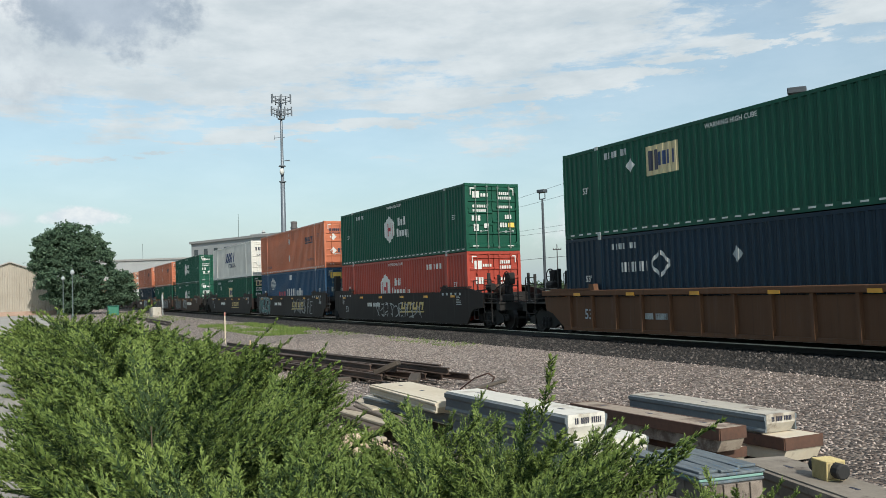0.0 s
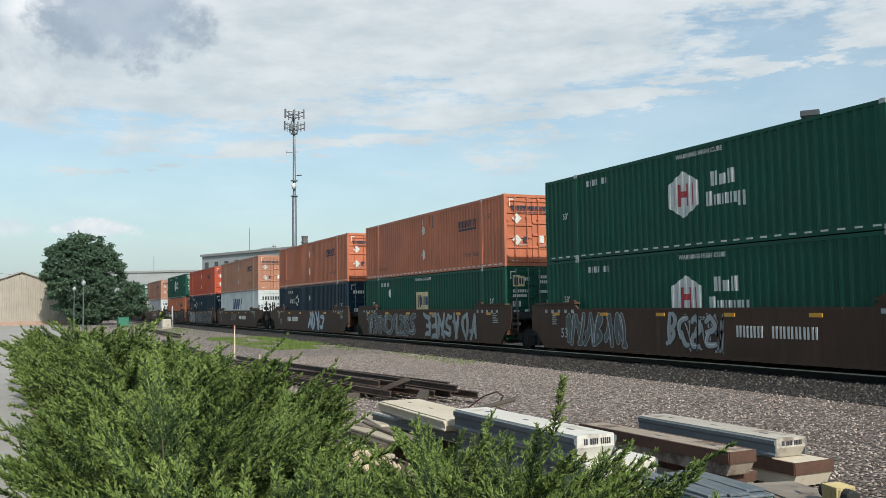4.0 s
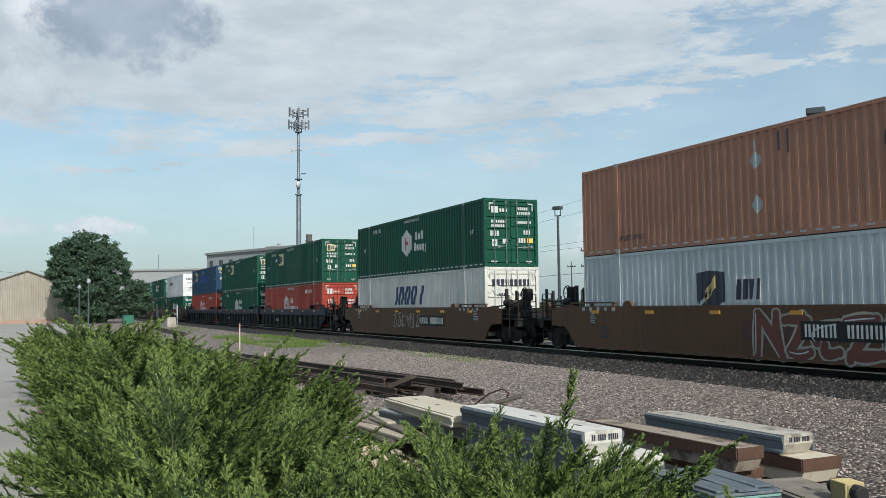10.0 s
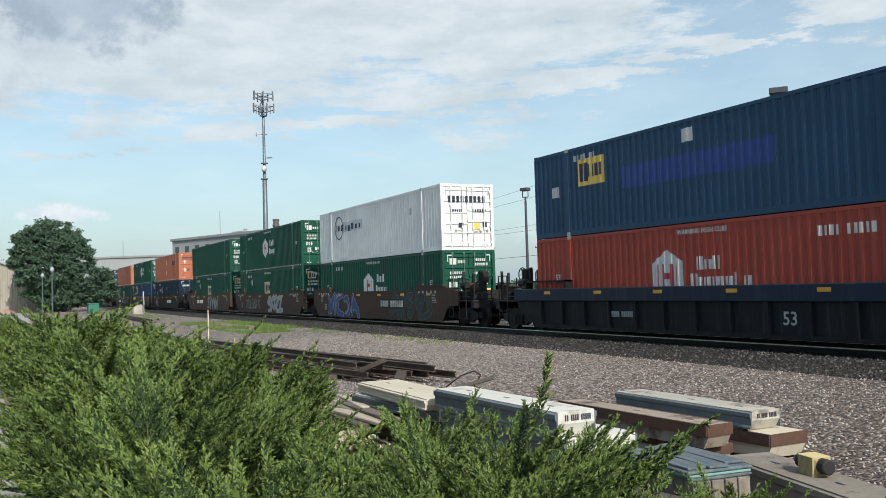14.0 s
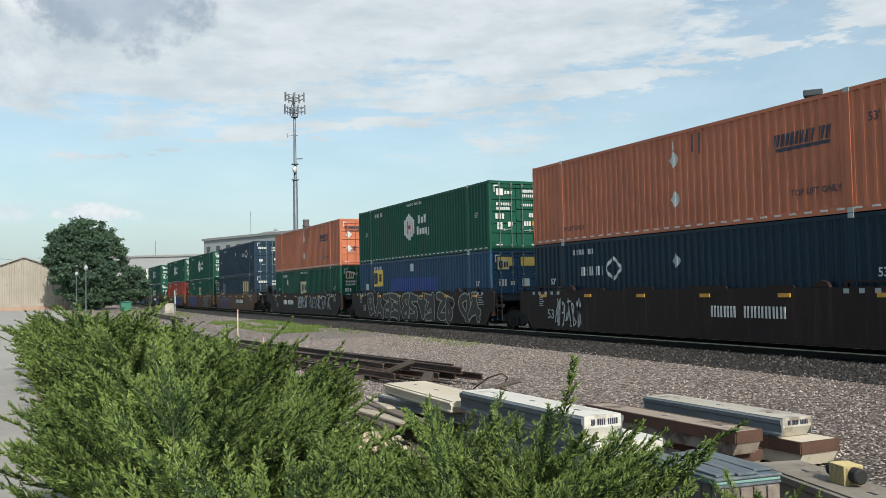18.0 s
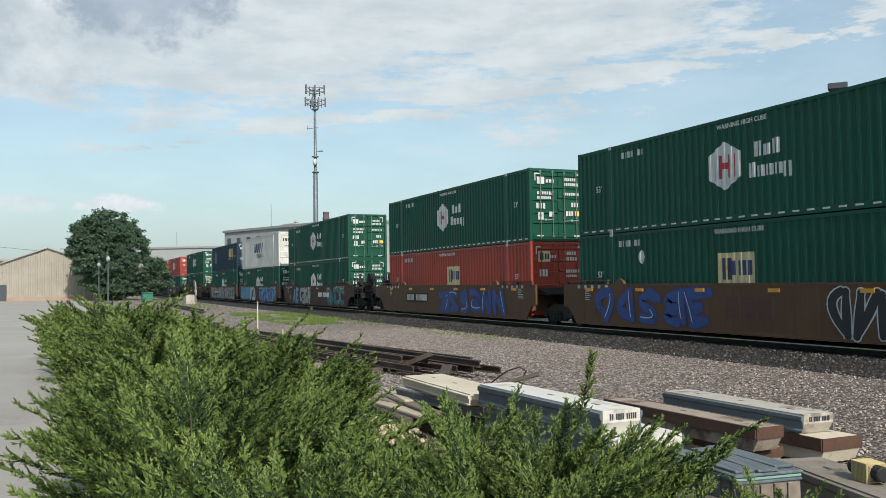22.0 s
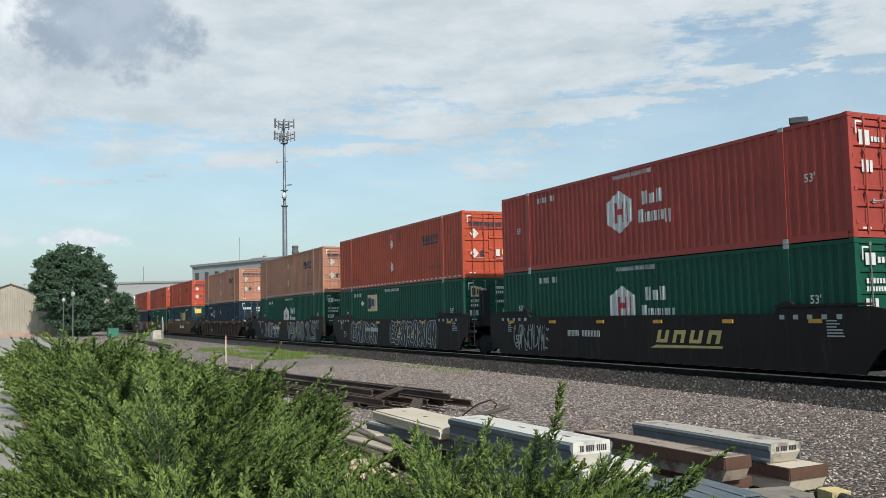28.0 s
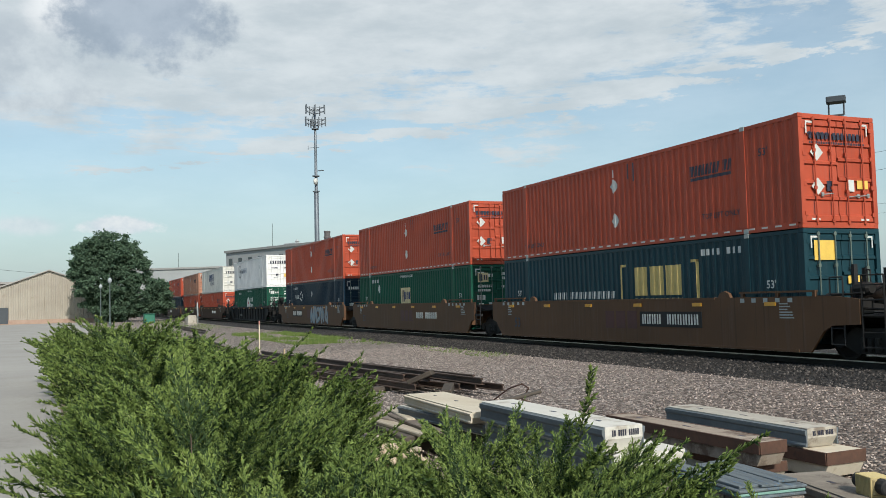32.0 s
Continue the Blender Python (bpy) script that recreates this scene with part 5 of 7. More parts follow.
# sprayed lettering: unit, then from x to x, from z to z, fill, rim, count, seed, scrawl
TAGS = (
    (1, -2.2, 3.6, 0.35, 1.2, "dim", "silver", 9, 1, True), (2, -7.9, -4.4, 0.25, 1.5, "teal", "silver", 5, 2), (2, 1.6, 6.0, 0.3, 1.5, "dim", "silver", 7, 3, True),
    (4, -6.5, -3.2, 0.35, 1.45, "dim", "silver", 6, 4), (4, -1.2, 0.9, 0.4, 1.5, "silver", "black", 4, 5), (4, -0.4, 1.2, 0.3, 1.5, "white", "silver", 6, 6, True),
    (5, -7.2, -0.5, 0.3, 1.4, "dim", "silver", 9, 7), (5, 0.5, 6.0, 0.25, 1.45, "silver", "black", 7, 8), (6, 0.5, 4.0, 0.3, 1.5, "white", "sky", 4, 9),
    (7, -2.0, 0.4, 0.6, 1.4, "dim", "silver", 6, 10, True), (8, -6.6, -2.6, 0.3, 1.45, "silver", "white", 4, 11), (8, -2.2, 2.2, 0.3, 1.45, "dim", "silver", 5, 12), (8, 2.4, 7.2, 0.25, 1.5, "black", "white", 6, 13),
    (9, -7.2, -1.6, 0.3, 1.45, "dim", "black", 5, 14), (9, 0.8, 3.4, 0.5, 1.4, "cream", "silver", 8, 15, True), (9, 3.6, 7.8, 0.2, 1.5, "black", "silver", 4, 16),
    (10, 0.0, 6.6, 0.25, 1.45, "rust", "cream", 7, 17), (11, -2.0, 1.6, 0.5, 1.4, "rust", "cream", 6, 18, True),
    (15, -6.2, -1.4, 0.25, 1.5, "blue", "silver", 4, 19), (15, 2.8, 7.4, 0.25, 1.45, "black", "teal", 5, 20), (16, -5.6, -1.5, 0.4, 1.3, "dim", "silver", 7, 21, True), (16, 0.5, 4.4, 0.3, 1.5, "silver", "white", 4, 22), (17, 0.0, 4.0, 0.3, 1.4, "silver", "dim", 5, 23),
    (18, -6.4, -4.6, 0.25, 1.4, "white", "white", 8, 24, True), (19, -6.0, 7.6, 0.22, 1.50, "brown", "cream", 12, 25), (20, -1.0, 1.4, 0.5, 1.5, "white", "white", 7, 26, True), (20, 2.0, 7.0, 0.5, 1.5, "white", "white", 9, 27, True),
    (21, -6.3, -2.2, 0.35, 1.35, "violet", "blue", 5, 28), (22, -7.0, -0.9, 0.35, 1.40, "blue", "violet", 5, 29), (22, 2.9, 6.4, 0.28, 1.50, "black", "white", 4, 30), (23, -0.5, 6.2, 0.35, 1.35, "blue", "violet", 6, 31),
    (24, -5.8, -3.8, 0.3, 1.45, "sky", "black", 2, 32), (24, -3.6, -0.6, 0.3, 1.45, "silver", "white", 4, 33), (24, 3.8, 7.6, 0.3, 1.5, "teal", "sky", 5, 34), (25, -7.4, -3.2, 0.3, 1.5, "sky", "blue", 4, 35), (25, -3.0, -0.3, 0.3, 1.5, "white", "blue", 3, 36), (25, 1.5, 7.6, 0.2, 1.5, "blue", "sky", 6, 37),
    (26, -7.4, -1.5, 0.2, 1.5, "silver", "black", 5, 38), (26, -1.2, 7.8, 0.2, 1.5, "silver", "black", 8, 39),
    (28, -7.0, -4.5, 0.3, 1.4, "dim", "silver", 8, 40, True), (29, -5.8, -1.6, 0.3, 1.5, "black", "white", 8, 41), (29, 0.2, 5.8, 0.25, 1.5, "black", "white", 10, 42), (30, -5.8, -1.6, 0.25, 1.45, "silver", "white", 10, 43, True), (30, 0.5, 7.2, 0.2, 1.45, "dim", "silver", 6, 44),
    (34, 0.5, 5.0, 0.3, 1.5, "silver", "sky", 5, 45))
for i_, (s_, car_, left_, right_, up_, low_) in enumerate(UNITS):
    hue_, form_, told_ = CARS[car_]
    tags_ = [t[1:] for t in TAGS if t[0] == i_]
    well_car(hue_, form_, left_, right_, s_ + HALF, told_ + (" with sprayed graffiti" if tags_ else "") + " on the track", tags_)
    container(*low_.split(), s_ + HALF, 0)
    container(*up_.split(), s_ + HALF, 1)

# ---------------------------------------------------------------- ground and track
def gravel_material(name, cols, scale, rough=0.9, relief=0.6, dist=0.02, tinted=False):
    m, net, shader = material(name, rough)
    co = net.put("ShaderNodeTexCoord").outputs["Object"]
    cell = net.put("ShaderNodeTexVoronoi", {"Vector": co, "Scale": scale})
    hue = net.ramp(net.put("ShaderNodeSeparateColor", {0: cell.outputs["Color"]}).outputs[0], [(i / (len(cols) - 1), c) for i, c in enumerate(cols)])
    wide = net.noise(co, 0.22, 5, 0.6)
    mid = net.noise(co, 1.7, 5, 0.6)
    shade = net.math("ADD", 0.72, net.math("ADD", net.math("MULTIPLY", wide, 0.34), net.math("MULTIPLY", mid, 0.22)))
    c = net.mix(1.0, hue, net.put("ShaderNodeCombineColor", {0: shade, 1: shade, 2: shade}).outputs[0], "MULTIPLY")
    if tinted:
        # darker, browner towards +x and +y, with an uneven edge
        pos = net.put("ShaderNodeSeparateXYZ", {0: co})
        reach = net.math("ADD", net.math("ADD", pos.outputs[0], net.math("MULTIPLY", pos.outputs[1], 0.45)), net.math("MULTIPLY", wide, 9.0))
        c = net.mix(net.smooth(reach, -12.0, 5.0), c, net.mix(1.0, c, (0.66, 0.62, 0.58), "MULTIPLY"))
    net.l.new(c, shader.inputs["Base Color"])
    bump(net, shader, net.math("SUBTRACT", 1.0, cell.outputs["Distance"]), relief, dist)
    MATS[name] = m
    return m


GRAVEL = gravel_material("pinkish_crushed_gravel", [(0.03, 0.024, 0.021), (0.285, 0.224, 0.19), (0.07, 0.055, 0.048), (0.69, 0.60, 0.53), (0.105, 0.082, 0.070), (0.39, 0.31, 0.265)], 21.0, 0.9, 1.0, 0.10, True)
# Dark stone, its colours taken near black in place of the train's shade.
BALLAST = gravel_material("shade_deepened_ballast", [(0.004, 0.0035, 0.003), (0.014, 0.012, 0.011), (0.005, 0.0045, 0.004), (0.065, 0.056, 0.05), (0.006, 0.0052, 0.0048)], 15.0, 0.85, 1.0, 0.08)



def stone_material(name, a, b, power=1.0):
    m, net, shader = material(name, 0.85)
    rnd = net.put("ShaderNodeNewGeometry").outputs["Random Per Island"]
    co = net.put("ShaderNodeTexCoord").outputs["Object"]
    c = net.mix(net.math("ADD", net.math("MULTIPLY", net.math("POWER", rnd, power), 0.8), net.math("MULTIPLY", net.noise(co, 30, 3), 0.3 / power)), a, b)
    net.l.new(c, shader.inputs["Base Color"])
    return m


CONCRETE = surface("pale_lot_concrete", (0.27, 0.255, 0.23), (0.335, 0.318, 0.288), 0.35, 9.0, 0.85, 0, 0.2, 0.004, (0.24, 0.222, 0.196), (0.56, 0.72))
SOIL = surface("mulch_soil", (0.10, 0.075, 0.05), (0.17, 0.13, 0.09), 2.0, 22.0, 0.95, 0, 0.6, 0.02)
GRASS_GROUND = surface("rough_grass_ground", (0.045, 0.055, 0.028), (0.09, 0.085, 0.055), 0.15, 4.0, 0.95, 0, 0.5, 0.05)
# Rail steel darkened in colour for the shade under the cars.
SHADED_STEEL = surface("shaded_track_rail_steel", (0.008, 0.0065, 0.006), (0.02, 0.015, 0.0125), 1.5, 20, 0.6, 0.3, 0.2, 0.003)
RAIL_STEEL = surface("rusty_rail_steel", (0.050, 0.034, 0.026), (0.115, 0.075, 0.056), 1.5, 20, 0.6, 0.4, 0.2, 0.003)
RAIL_TOP = plain("polished_rail_top", (0.75, 0.75, 0.74), 0.30, 1.0)
TIE_WOOD = surface("creosoted_tie", (0.045, 0.035, 0.028), (0.10, 0.08, 0.06), 2.0, 14, 0.9, 0, 0.5, 0.01, stretch=(1, 6, 6), vary=0.25)

g = Mesh()
g.poly([(-2500, -2500, 0), (2500, -2500, 0), (2500, 2500, 0), (-2500, 2500, 0)])
solid("ground", g.data("ground", GRAVEL), "pinkish grey crushed gravel yard", kind="structure")
lot = Mesh().poly([(-160, -70, 0.006), (30, -70, 0.006), (30, 0.9, 0.006), (-26, 1.2, 0.006), (-60, 1.6, 0.006), (-130, 3.0, 0.006), (-160, 3, 0.006)])
solid("pavement", lot.data("pavement", CONCRETE), "pale concrete parking lot beside the hedge", kind="structure")
far_ = Mesh().poly([(-900, 23, 0.01), (900, 23, 0.01), (900, 900, 0.01), (-900, 900, 0.01)])
solid("far_ground", far_.data("far_ground", GRASS_GROUND), "rough grass land beyond the track", kind="structure")
bed = Mesh().poly([(-2.6, 0.45, 0.012), (-28, -0.3, 0.012), (-28.5, 2.9, 0.012), (-3.5, 3.3, 0.012), (-2.2, 3.4, 0.012), (-2.2, 1.0, 0.012)])
solid("planting_bed", bed.data("planting_bed", SOIL), "brown mulch soil under the junipers", kind="structure")

# ballast bed: low shoulder towards the yard
b = Mesh()
prof = [(14.1, 0.004), (14.9, 0.03), (15.9, 0.055), (16.5, 0.06), (19.9, 0.06), (20.8, 0.05), (22.6, 0.004)]
xs = list(range(-900, 901, 20))
rb = random.Random(5)
offs = {x: rb.uniform(-0.25, 0.25) for x in xs}
for x0, x1 in zip(xs, xs[1:]):
    for j, ((ya, za), (yb, zb)) in enumerate(zip(prof, prof[1:])):
        wa0, wa1 = (offs[x0], offs[x1]) if j == 0 else (0, 0)
        b.poly([(x0, ya + wa0, za), (x1, ya + wa1, za), (x1, yb, zb), (x0, yb, zb)])
ballast = solid("ballast_bed", b.data("ballast_bed", BALLAST), "dark grey crushed stone ballast, train's shade deepening its colour", kind="structure")


def stones(n, x0, x1, y0, y1, size, zof, rng, bias=1.0):
    """Loose crushed stones as one mesh: squashed octahedra at random turns."""
    base = np.array([(1, 0, 0), (-1, 0, 0), (0, 1, 0), (0, -1, 0), (0, 0, 1), (0, 0, -1)], float)
    tri = np.array([(0, 2, 4), (2, 1, 4), (1, 3, 4), (3, 0, 4), (2, 0, 5), (1, 2, 5), (3, 1, 5), (0, 3, 5)])
    s = size * rng.uniform(0.55, 1.3, (n, 1, 1)) * rng.uniform(0.6, 1.2, (n, 1, 3))
    jig = rng.uniform(0.7, 1.25, (n, 6, 1))
    a, c = rng.uniform(0, 2 * np.pi, n), rng.uniform(-0.9, 0.9, n)
    ca, sa, cc, sc = np.cos(a), np.sin(a), np.cos(c), np.sin(c)
    z0, o1 = np.zeros(n), np.ones(n)
    rz = np.stack([ca, -sa, z0, sa, ca, z0, z0, z0, o1], -1).reshape(n, 3, 3)
    rx = np.stack([o1, z0, z0, z0, cc, -sc, z0, sc, cc], -1).reshape(n, 3, 3)
    v = np.einsum("nij,nkj->nki", rz @ rx, base[None] * s * jig)
    x = x0 + (x1 - x0) * rng.uniform(0, 1, n) ** bias
    y = rng.uniform(y0, y1, n)
    v += np.stack([x, y, zof(y)], -1)[:, None]
    f = tri[None] + (np.arange(n) * 6)[:, None, None]
    return v.reshape(-1, 3), f.reshape(-1, 3)


rng = np.random.default_rng(7)
zb_ = lambda y: np.interp(y, [p[0] for p in prof], [p[1] for p in prof])
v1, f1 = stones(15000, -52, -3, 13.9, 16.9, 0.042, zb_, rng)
# Stone colours deepened for shade too; only a few stay pale.
part("ballast_stones", raw("ballast_stones", v1, f1, stone_material("ballast_stone", (0.004, 0.0035, 0.003), (0.14, 0.121, 0.107), 4.0)), ballast, "loose dark crushed stones, colour deepened for shade")["kind"] = "stuff"
v2, f2 = stones(15000, -34, -3, 3.6, 14.4, 0.022, lambda y: y * 0 + 0.004, rng)
tagged(new("gravel_stones", raw("gravel_stones", v2, f2, stone_material("gravel_stone", (0.08, 0.065, 0.057), (0.56, 0.46, 0.40)))), "loose pinkish gravel stones lying on the yard", "gravel", kind="stuff")


def rail_profile(dz=0.0):
    return [(-0.07, 0), (0.07, 0), (0.07, 0.012), (0.012, 0.03), (0.010, 0.13), (0.036, 0.145), (0.036, 0.172), (0.028, 0.18), (-0.028, 0.18), (-0.036, 0.172), (-0.036, 0.145), (-0.010, 0.13), (-0.012, 0.03), (-0.07, 0.012)]


for sy in (-1, 1):
    r = thing("rail", "long rusty steel rail with a polished top", "rail", pose(0, TRACK_Y + sy * 0.752, RAIL_Z - 0.182), group="rails of the track", kind="structure")
    part("rail_body", Mesh().prism(rail_profile(), "x", -900, 900).data("rail_body", SHADED_STEEL), r)
    part("rail_head", Mesh().box(-900, 900, -0.038, 0.038, 0.162, 0.185).data("rail_head", RAIL_TOP), r, "polished running surface")
tie_me = Mesh().chamfer(-0.115, 0.115, -1.3, 1.3, -0.16, 0.0, 0.01).data("tie", TIE_WOOD)
ties = thing("tie_row", "dark creosoted wooden ties under the rails", "ties", pose(0, TRACK_Y, RAIL_Z - 0.184), kind="structure")
for i in range(200):
    part("tie", tie_me, ties, "", pose(-95 + i * 0.5, 0, 0))

# ---------------------------------------------------------------- stacked crossing panels and timbers
PANEL_WHITE = surface("white_concrete_panel", (0.52, 0.50, 0.445), (0.62, 0.60, 0.54), 1.2, 16, 0.8, 0, 0.2, 0.004, (0.36, 0.32, 0.26), (0.55, 0.72))
PANEL_GREY = surface("grey_concrete_panel", (0.34, 0.31, 0.26), (0.47, 0.435, 0.37), 1.2, 16, 0.85, 0, 0.25, 0.004, (0.20, 0.165, 0.13), (0.52, 0.70))
BEAM = surface("dirty_beam_concrete", (0.17, 0.145, 0.115), (0.27, 0.235, 0.19), 1.5, 14, 0.9, 0, 0.4, 0.006, (0.09, 0.07, 0.055), (0.52, 0.68))
PANEL_SOILED = surface("soiled_brown_panel", (0.25, 0.20, 0.155), (0.37, 0.31, 0.245), 1.3, 15, 0.9, 0, 0.3, 0.005, (0.13, 0.09, 0.065), (0.48, 0.66))
PANEL_TAN = surface("tan_concrete_panel", (0.48, 0.41, 0.30), (0.58, 0.52, 0.41), 1.2, 14, 0.85, 0, 0.2, 0.004, (0.33, 0.26, 0.18), (0.6, 0.78))
RUBBER = surface("blue_grey_rubber_flange", (0.080, 0.100, 0.112), (0.135, 0.155, 0.165), 1.5, 18, 0.6, 0, 0.2, 0.004, (0.20, 0.21, 0.20), (0.6, 0.75))
RUST = surface("rusted_steel_edge", (0.065, 0.036, 0.026), (0.125, 0.064, 0.042), 2.0, 20, 0.75, 0.2, 0.3, 0.004, (0.07, 0.04, 0.03), (0.55, 0.7))
BLUEPAINT = surface("blue_grey_weathered_board", (0.055, 0.072, 0.083), (0.155, 0.18, 0.19), 2.2, 20, 0.7, 0, 0.4, 0.005, (0.045, 0.13, 0.24), (0.56, 0.68), (1, 7, 7))
GREENPAINT = plain("pale_green_edge_paint", (0.20, 0.36, 0.31), 0.6)
OLDWOOD = surface("weathered_grey_timber", (0.13, 0.105, 0.085), (0.24, 0.20, 0.165), 1.5, 16, 0.9, 0, 0.5, 0.006, (0.07, 0.055, 0.045), (0.55, 0.7), (1, 7, 7), 0.2)
PALEWOOD = surface("pale_split_board", (0.36, 0.30, 0.22), (0.50, 0.44, 0.34), 1.5, 16, 0.85, 0, 0.4, 0.005, (0.2, 0.16, 0.12), (0.58, 0.72), (1, 7, 7), 0.2)
DARKWOOD = surface("dark_tie_timber", (0.055, 0.045, 0.038), (0.11, 0.09, 0.07), 1.5, 16, 0.9, 0, 0.5, 0.006, (0.03, 0.025, 0.02), (0.55, 0.7), (1, 7, 7), 0.2)


def crossing_panel(x, y, z, length, width, thick, turn, top, flank, cap, label, stencil=False, pockets=3):
    """A concrete grade-crossing panel: body with undercut ends, rubber or steel edges, lifting pockets. x, y: middle; z: underside."""
    ob = thing("crossing_panel", label, "concrete panel", pose(x, y, z, 0, 0, turn), "stacked crossing panels")
    hl, hw = length / 2, width / 2
    body = Mesh().prism([(-hl, thick), (hl, thick), (hl, thick * 0.52), (hl - 0.07, 0.0), (-hl + 0.07, 0.0), (-hl, thick * 0.52)], "y", -hw + 0.03, hw - 0.03)
    part("slab", body.data("slab", top), ob)
    fl = Mesh()
    for sy in (-1, 1):
        if cap:
            fl.prism([(sy * (hw - 0.03), thick + 0.002), (sy * hw, thick + 0.002), (sy * hw, thick * 0.52), (sy * (hw - 0.03), thick * 0.52)], "x", -hl + 0.004, hl - 0.004)
            continue
        fl.prism([(sy * (hw - 0.03), thick - 0.012), (sy * hw, thick - 0.02), (sy * hw, thick * 0.72), (sy * (hw - 0.016), thick * 0.62), (sy * (hw - 0.016), thick * 0.28), (sy * (hw - 0.004), thick * 0.18), (sy * (hw - 0.004), 0.02), (sy * (hw - 0.03), 0.02)], "x", -hl + 0.004, hl - 0.004)
    part("edge_strip", fl.data("edge_strip", flank), ob, "moulded edge strip")
    if cap:
        for x0_, x1_ in ((hl - 0.004, hl + 0.008), (-hl - 0.008, -hl + 0.004)):
            part("end_cap", Mesh().box(x0_, x1_, -hw + 0.01, hw - 0.01, thick * 0.52, thick + 0.003).data("end_cap", cap), ob, "rusty steel end plate")
    for i in range(pockets):
        px = -hl + length * (i + 0.5) / pockets
        part("lifting_pocket", Mesh().box(px - 0.05, px + 0.05, -0.016, 0.016, thick - 0.002, thick + 0.002).data("lifting_pocket", INK), ob, "dark lifting slot")
    if stencil:
        st = Mesh()
        for i in range(13):
            if i not in (2, 7):
                st.box(hl + 0.001, hl + 0.004, -hw + 0.10 + i * 0.022, -hw + 0.115 + i * 0.022, thick * 0.62, thick * 0.86)
        part("stencil", st.data("stencil", INK), ob, "black stencil bars")["kind"] = "stuff"
    return ob


WP = "white concrete crossing panel with dark rubber edges, stacked on others"
for k, (dx, dy, w) in enumerate(((-0.05, 0.10, 0.62), (-0.02, 0.20, 0.80), (0.0, 0.0, 0.45))):
    crossing_panel(-7.68 + dx + (0.12 if k == 1 else 0), 4.46 + dy, 0.10 + 0.227 * k, 2.36, w, 0.222, 0.4 * k, PANEL_WHITE, RUBBER, None, WP, True)
crossing_panel(-8.05, 7.18, 0.292, 2.28, 0.46, 0.205, 0.0, PANEL_GREY, RUBBER, None, "weathered grey concrete crossing panel with blue-grey rubber edges", True)
crossing_panel(-7.87, 6.23, 0.235, 2.47, 0.36, 0.235, 1.6, PANEL_SOILED, RUST, RUST, "grey concrete panel with rusted brown steel edges")
crossing_panel(-7.90, 7.22, 0.03, 2.45, 0.56, 0.255, 1.0, PANEL_TAN, RUST, RUST, "tan concrete panel with a rusted steel edge lying on gravel")
crossing_panel(-8.05, 6.42, 0.03, 2.5, 0.40, 0.20, -1.5, PANEL_TAN, RUST, RUST, "tan concrete panel with a rusted steel edge lying on gravel")
for k in range(2):
    crossing_panel(-10.2 + 0.06 * k, 4.62 - 0.10 * k, 0.36 + 0.145 * k, 2.25, 0.74 - 0.12 * k, 0.14, 5.0 - 6.5 * k, PANEL_TAN if k else PANEL_WHITE, PANEL_TAN if k else RUBBER, None, "chipped tan concrete slab lying on a timber heap")
crossing_panel(-4.78, 5.70, 0.05, 2.6, 0.50, 0.25, -14, BEAM, BEAM, None, "dirty brown-grey concrete beam lying on gravel")
crossing_panel(-10.3, 5.25, 0.32, 2.2, 0.55, 0.14, 9, PANEL_TAN, PANEL_TAN, None, "chipped tan concrete slab lying on a timber heap")

# wooden crate with a painted lid
cr = thing("wooden_crate", "weathered wooden crate with a blue-grey painted lid", "crate", pose(-5.68, 4.98, -0.005, 0, 0, -6))
for i in range(7):
    part("board", Mesh().chamfer(-0.455 + i * 0.132, -0.335 + i * 0.132, -0.27, -0.245, 0.02, 0.36, 0.004).data("board", OLDWOOD), cr)
for i in range(4):
    part("board", Mesh().chamfer(0.465, 0.49, -0.24 + i * 0.122, -0.13 + i * 0.122, 0.02, 0.36, 0.004).data("board", OLDWOOD), cr)
part("core", Mesh().box(-0.455, 0.465, -0.245, 0.25, 0.01, 0.36).data("core", DARKWOOD), cr)
part("lid", Mesh().chamfer(-0.53, 0.45, -0.31, 0.30, 0.41, 0.435, 0.008).data("lid", BLUEPAINT), cr, "blue-grey painted lid")
for k_, (a_, b_, y_, t_) in enumerate(((-0.56, 0.40, -0.20, 2.0), (-0.50, 0.44, 0.0, -1.5), (-0.54, 0.36, 0.19, 0.8))):
    part("lid_plank", Mesh().chamfer(a_, b_, -0.088, 0.088, 0.437, 0.458, 0.004).data("lid_plank", BLUEPAINT), cr, "", pose(0, y_, 0.002 * k_, 0, 0, t_))
part("lid_board", Mesh().chamfer(-0.50, 0.44, -0.30, 0.29, 0.385, 0.407, 0.005).data("lid_board", GREENPAINT), cr, "pale green edge board")
part("lid_board", Mesh().chamfer(-0.49, 0.46, -0.29, 0.28, 0.362, 0.383, 0.005).data("lid_board", BLUEPAINT), cr)


def timber(x, y, z, length, w, h, turn, mat, label, tilt=0):
    ob = solid("timber", Mesh().chamfer(-length / 2, length / 2, -w / 2, w / 2, 0, h, 0.012).data("timber", mat), label, "timber", pose(x, y, z, 0, tilt, turn), "heap of old timbers")
    return ob


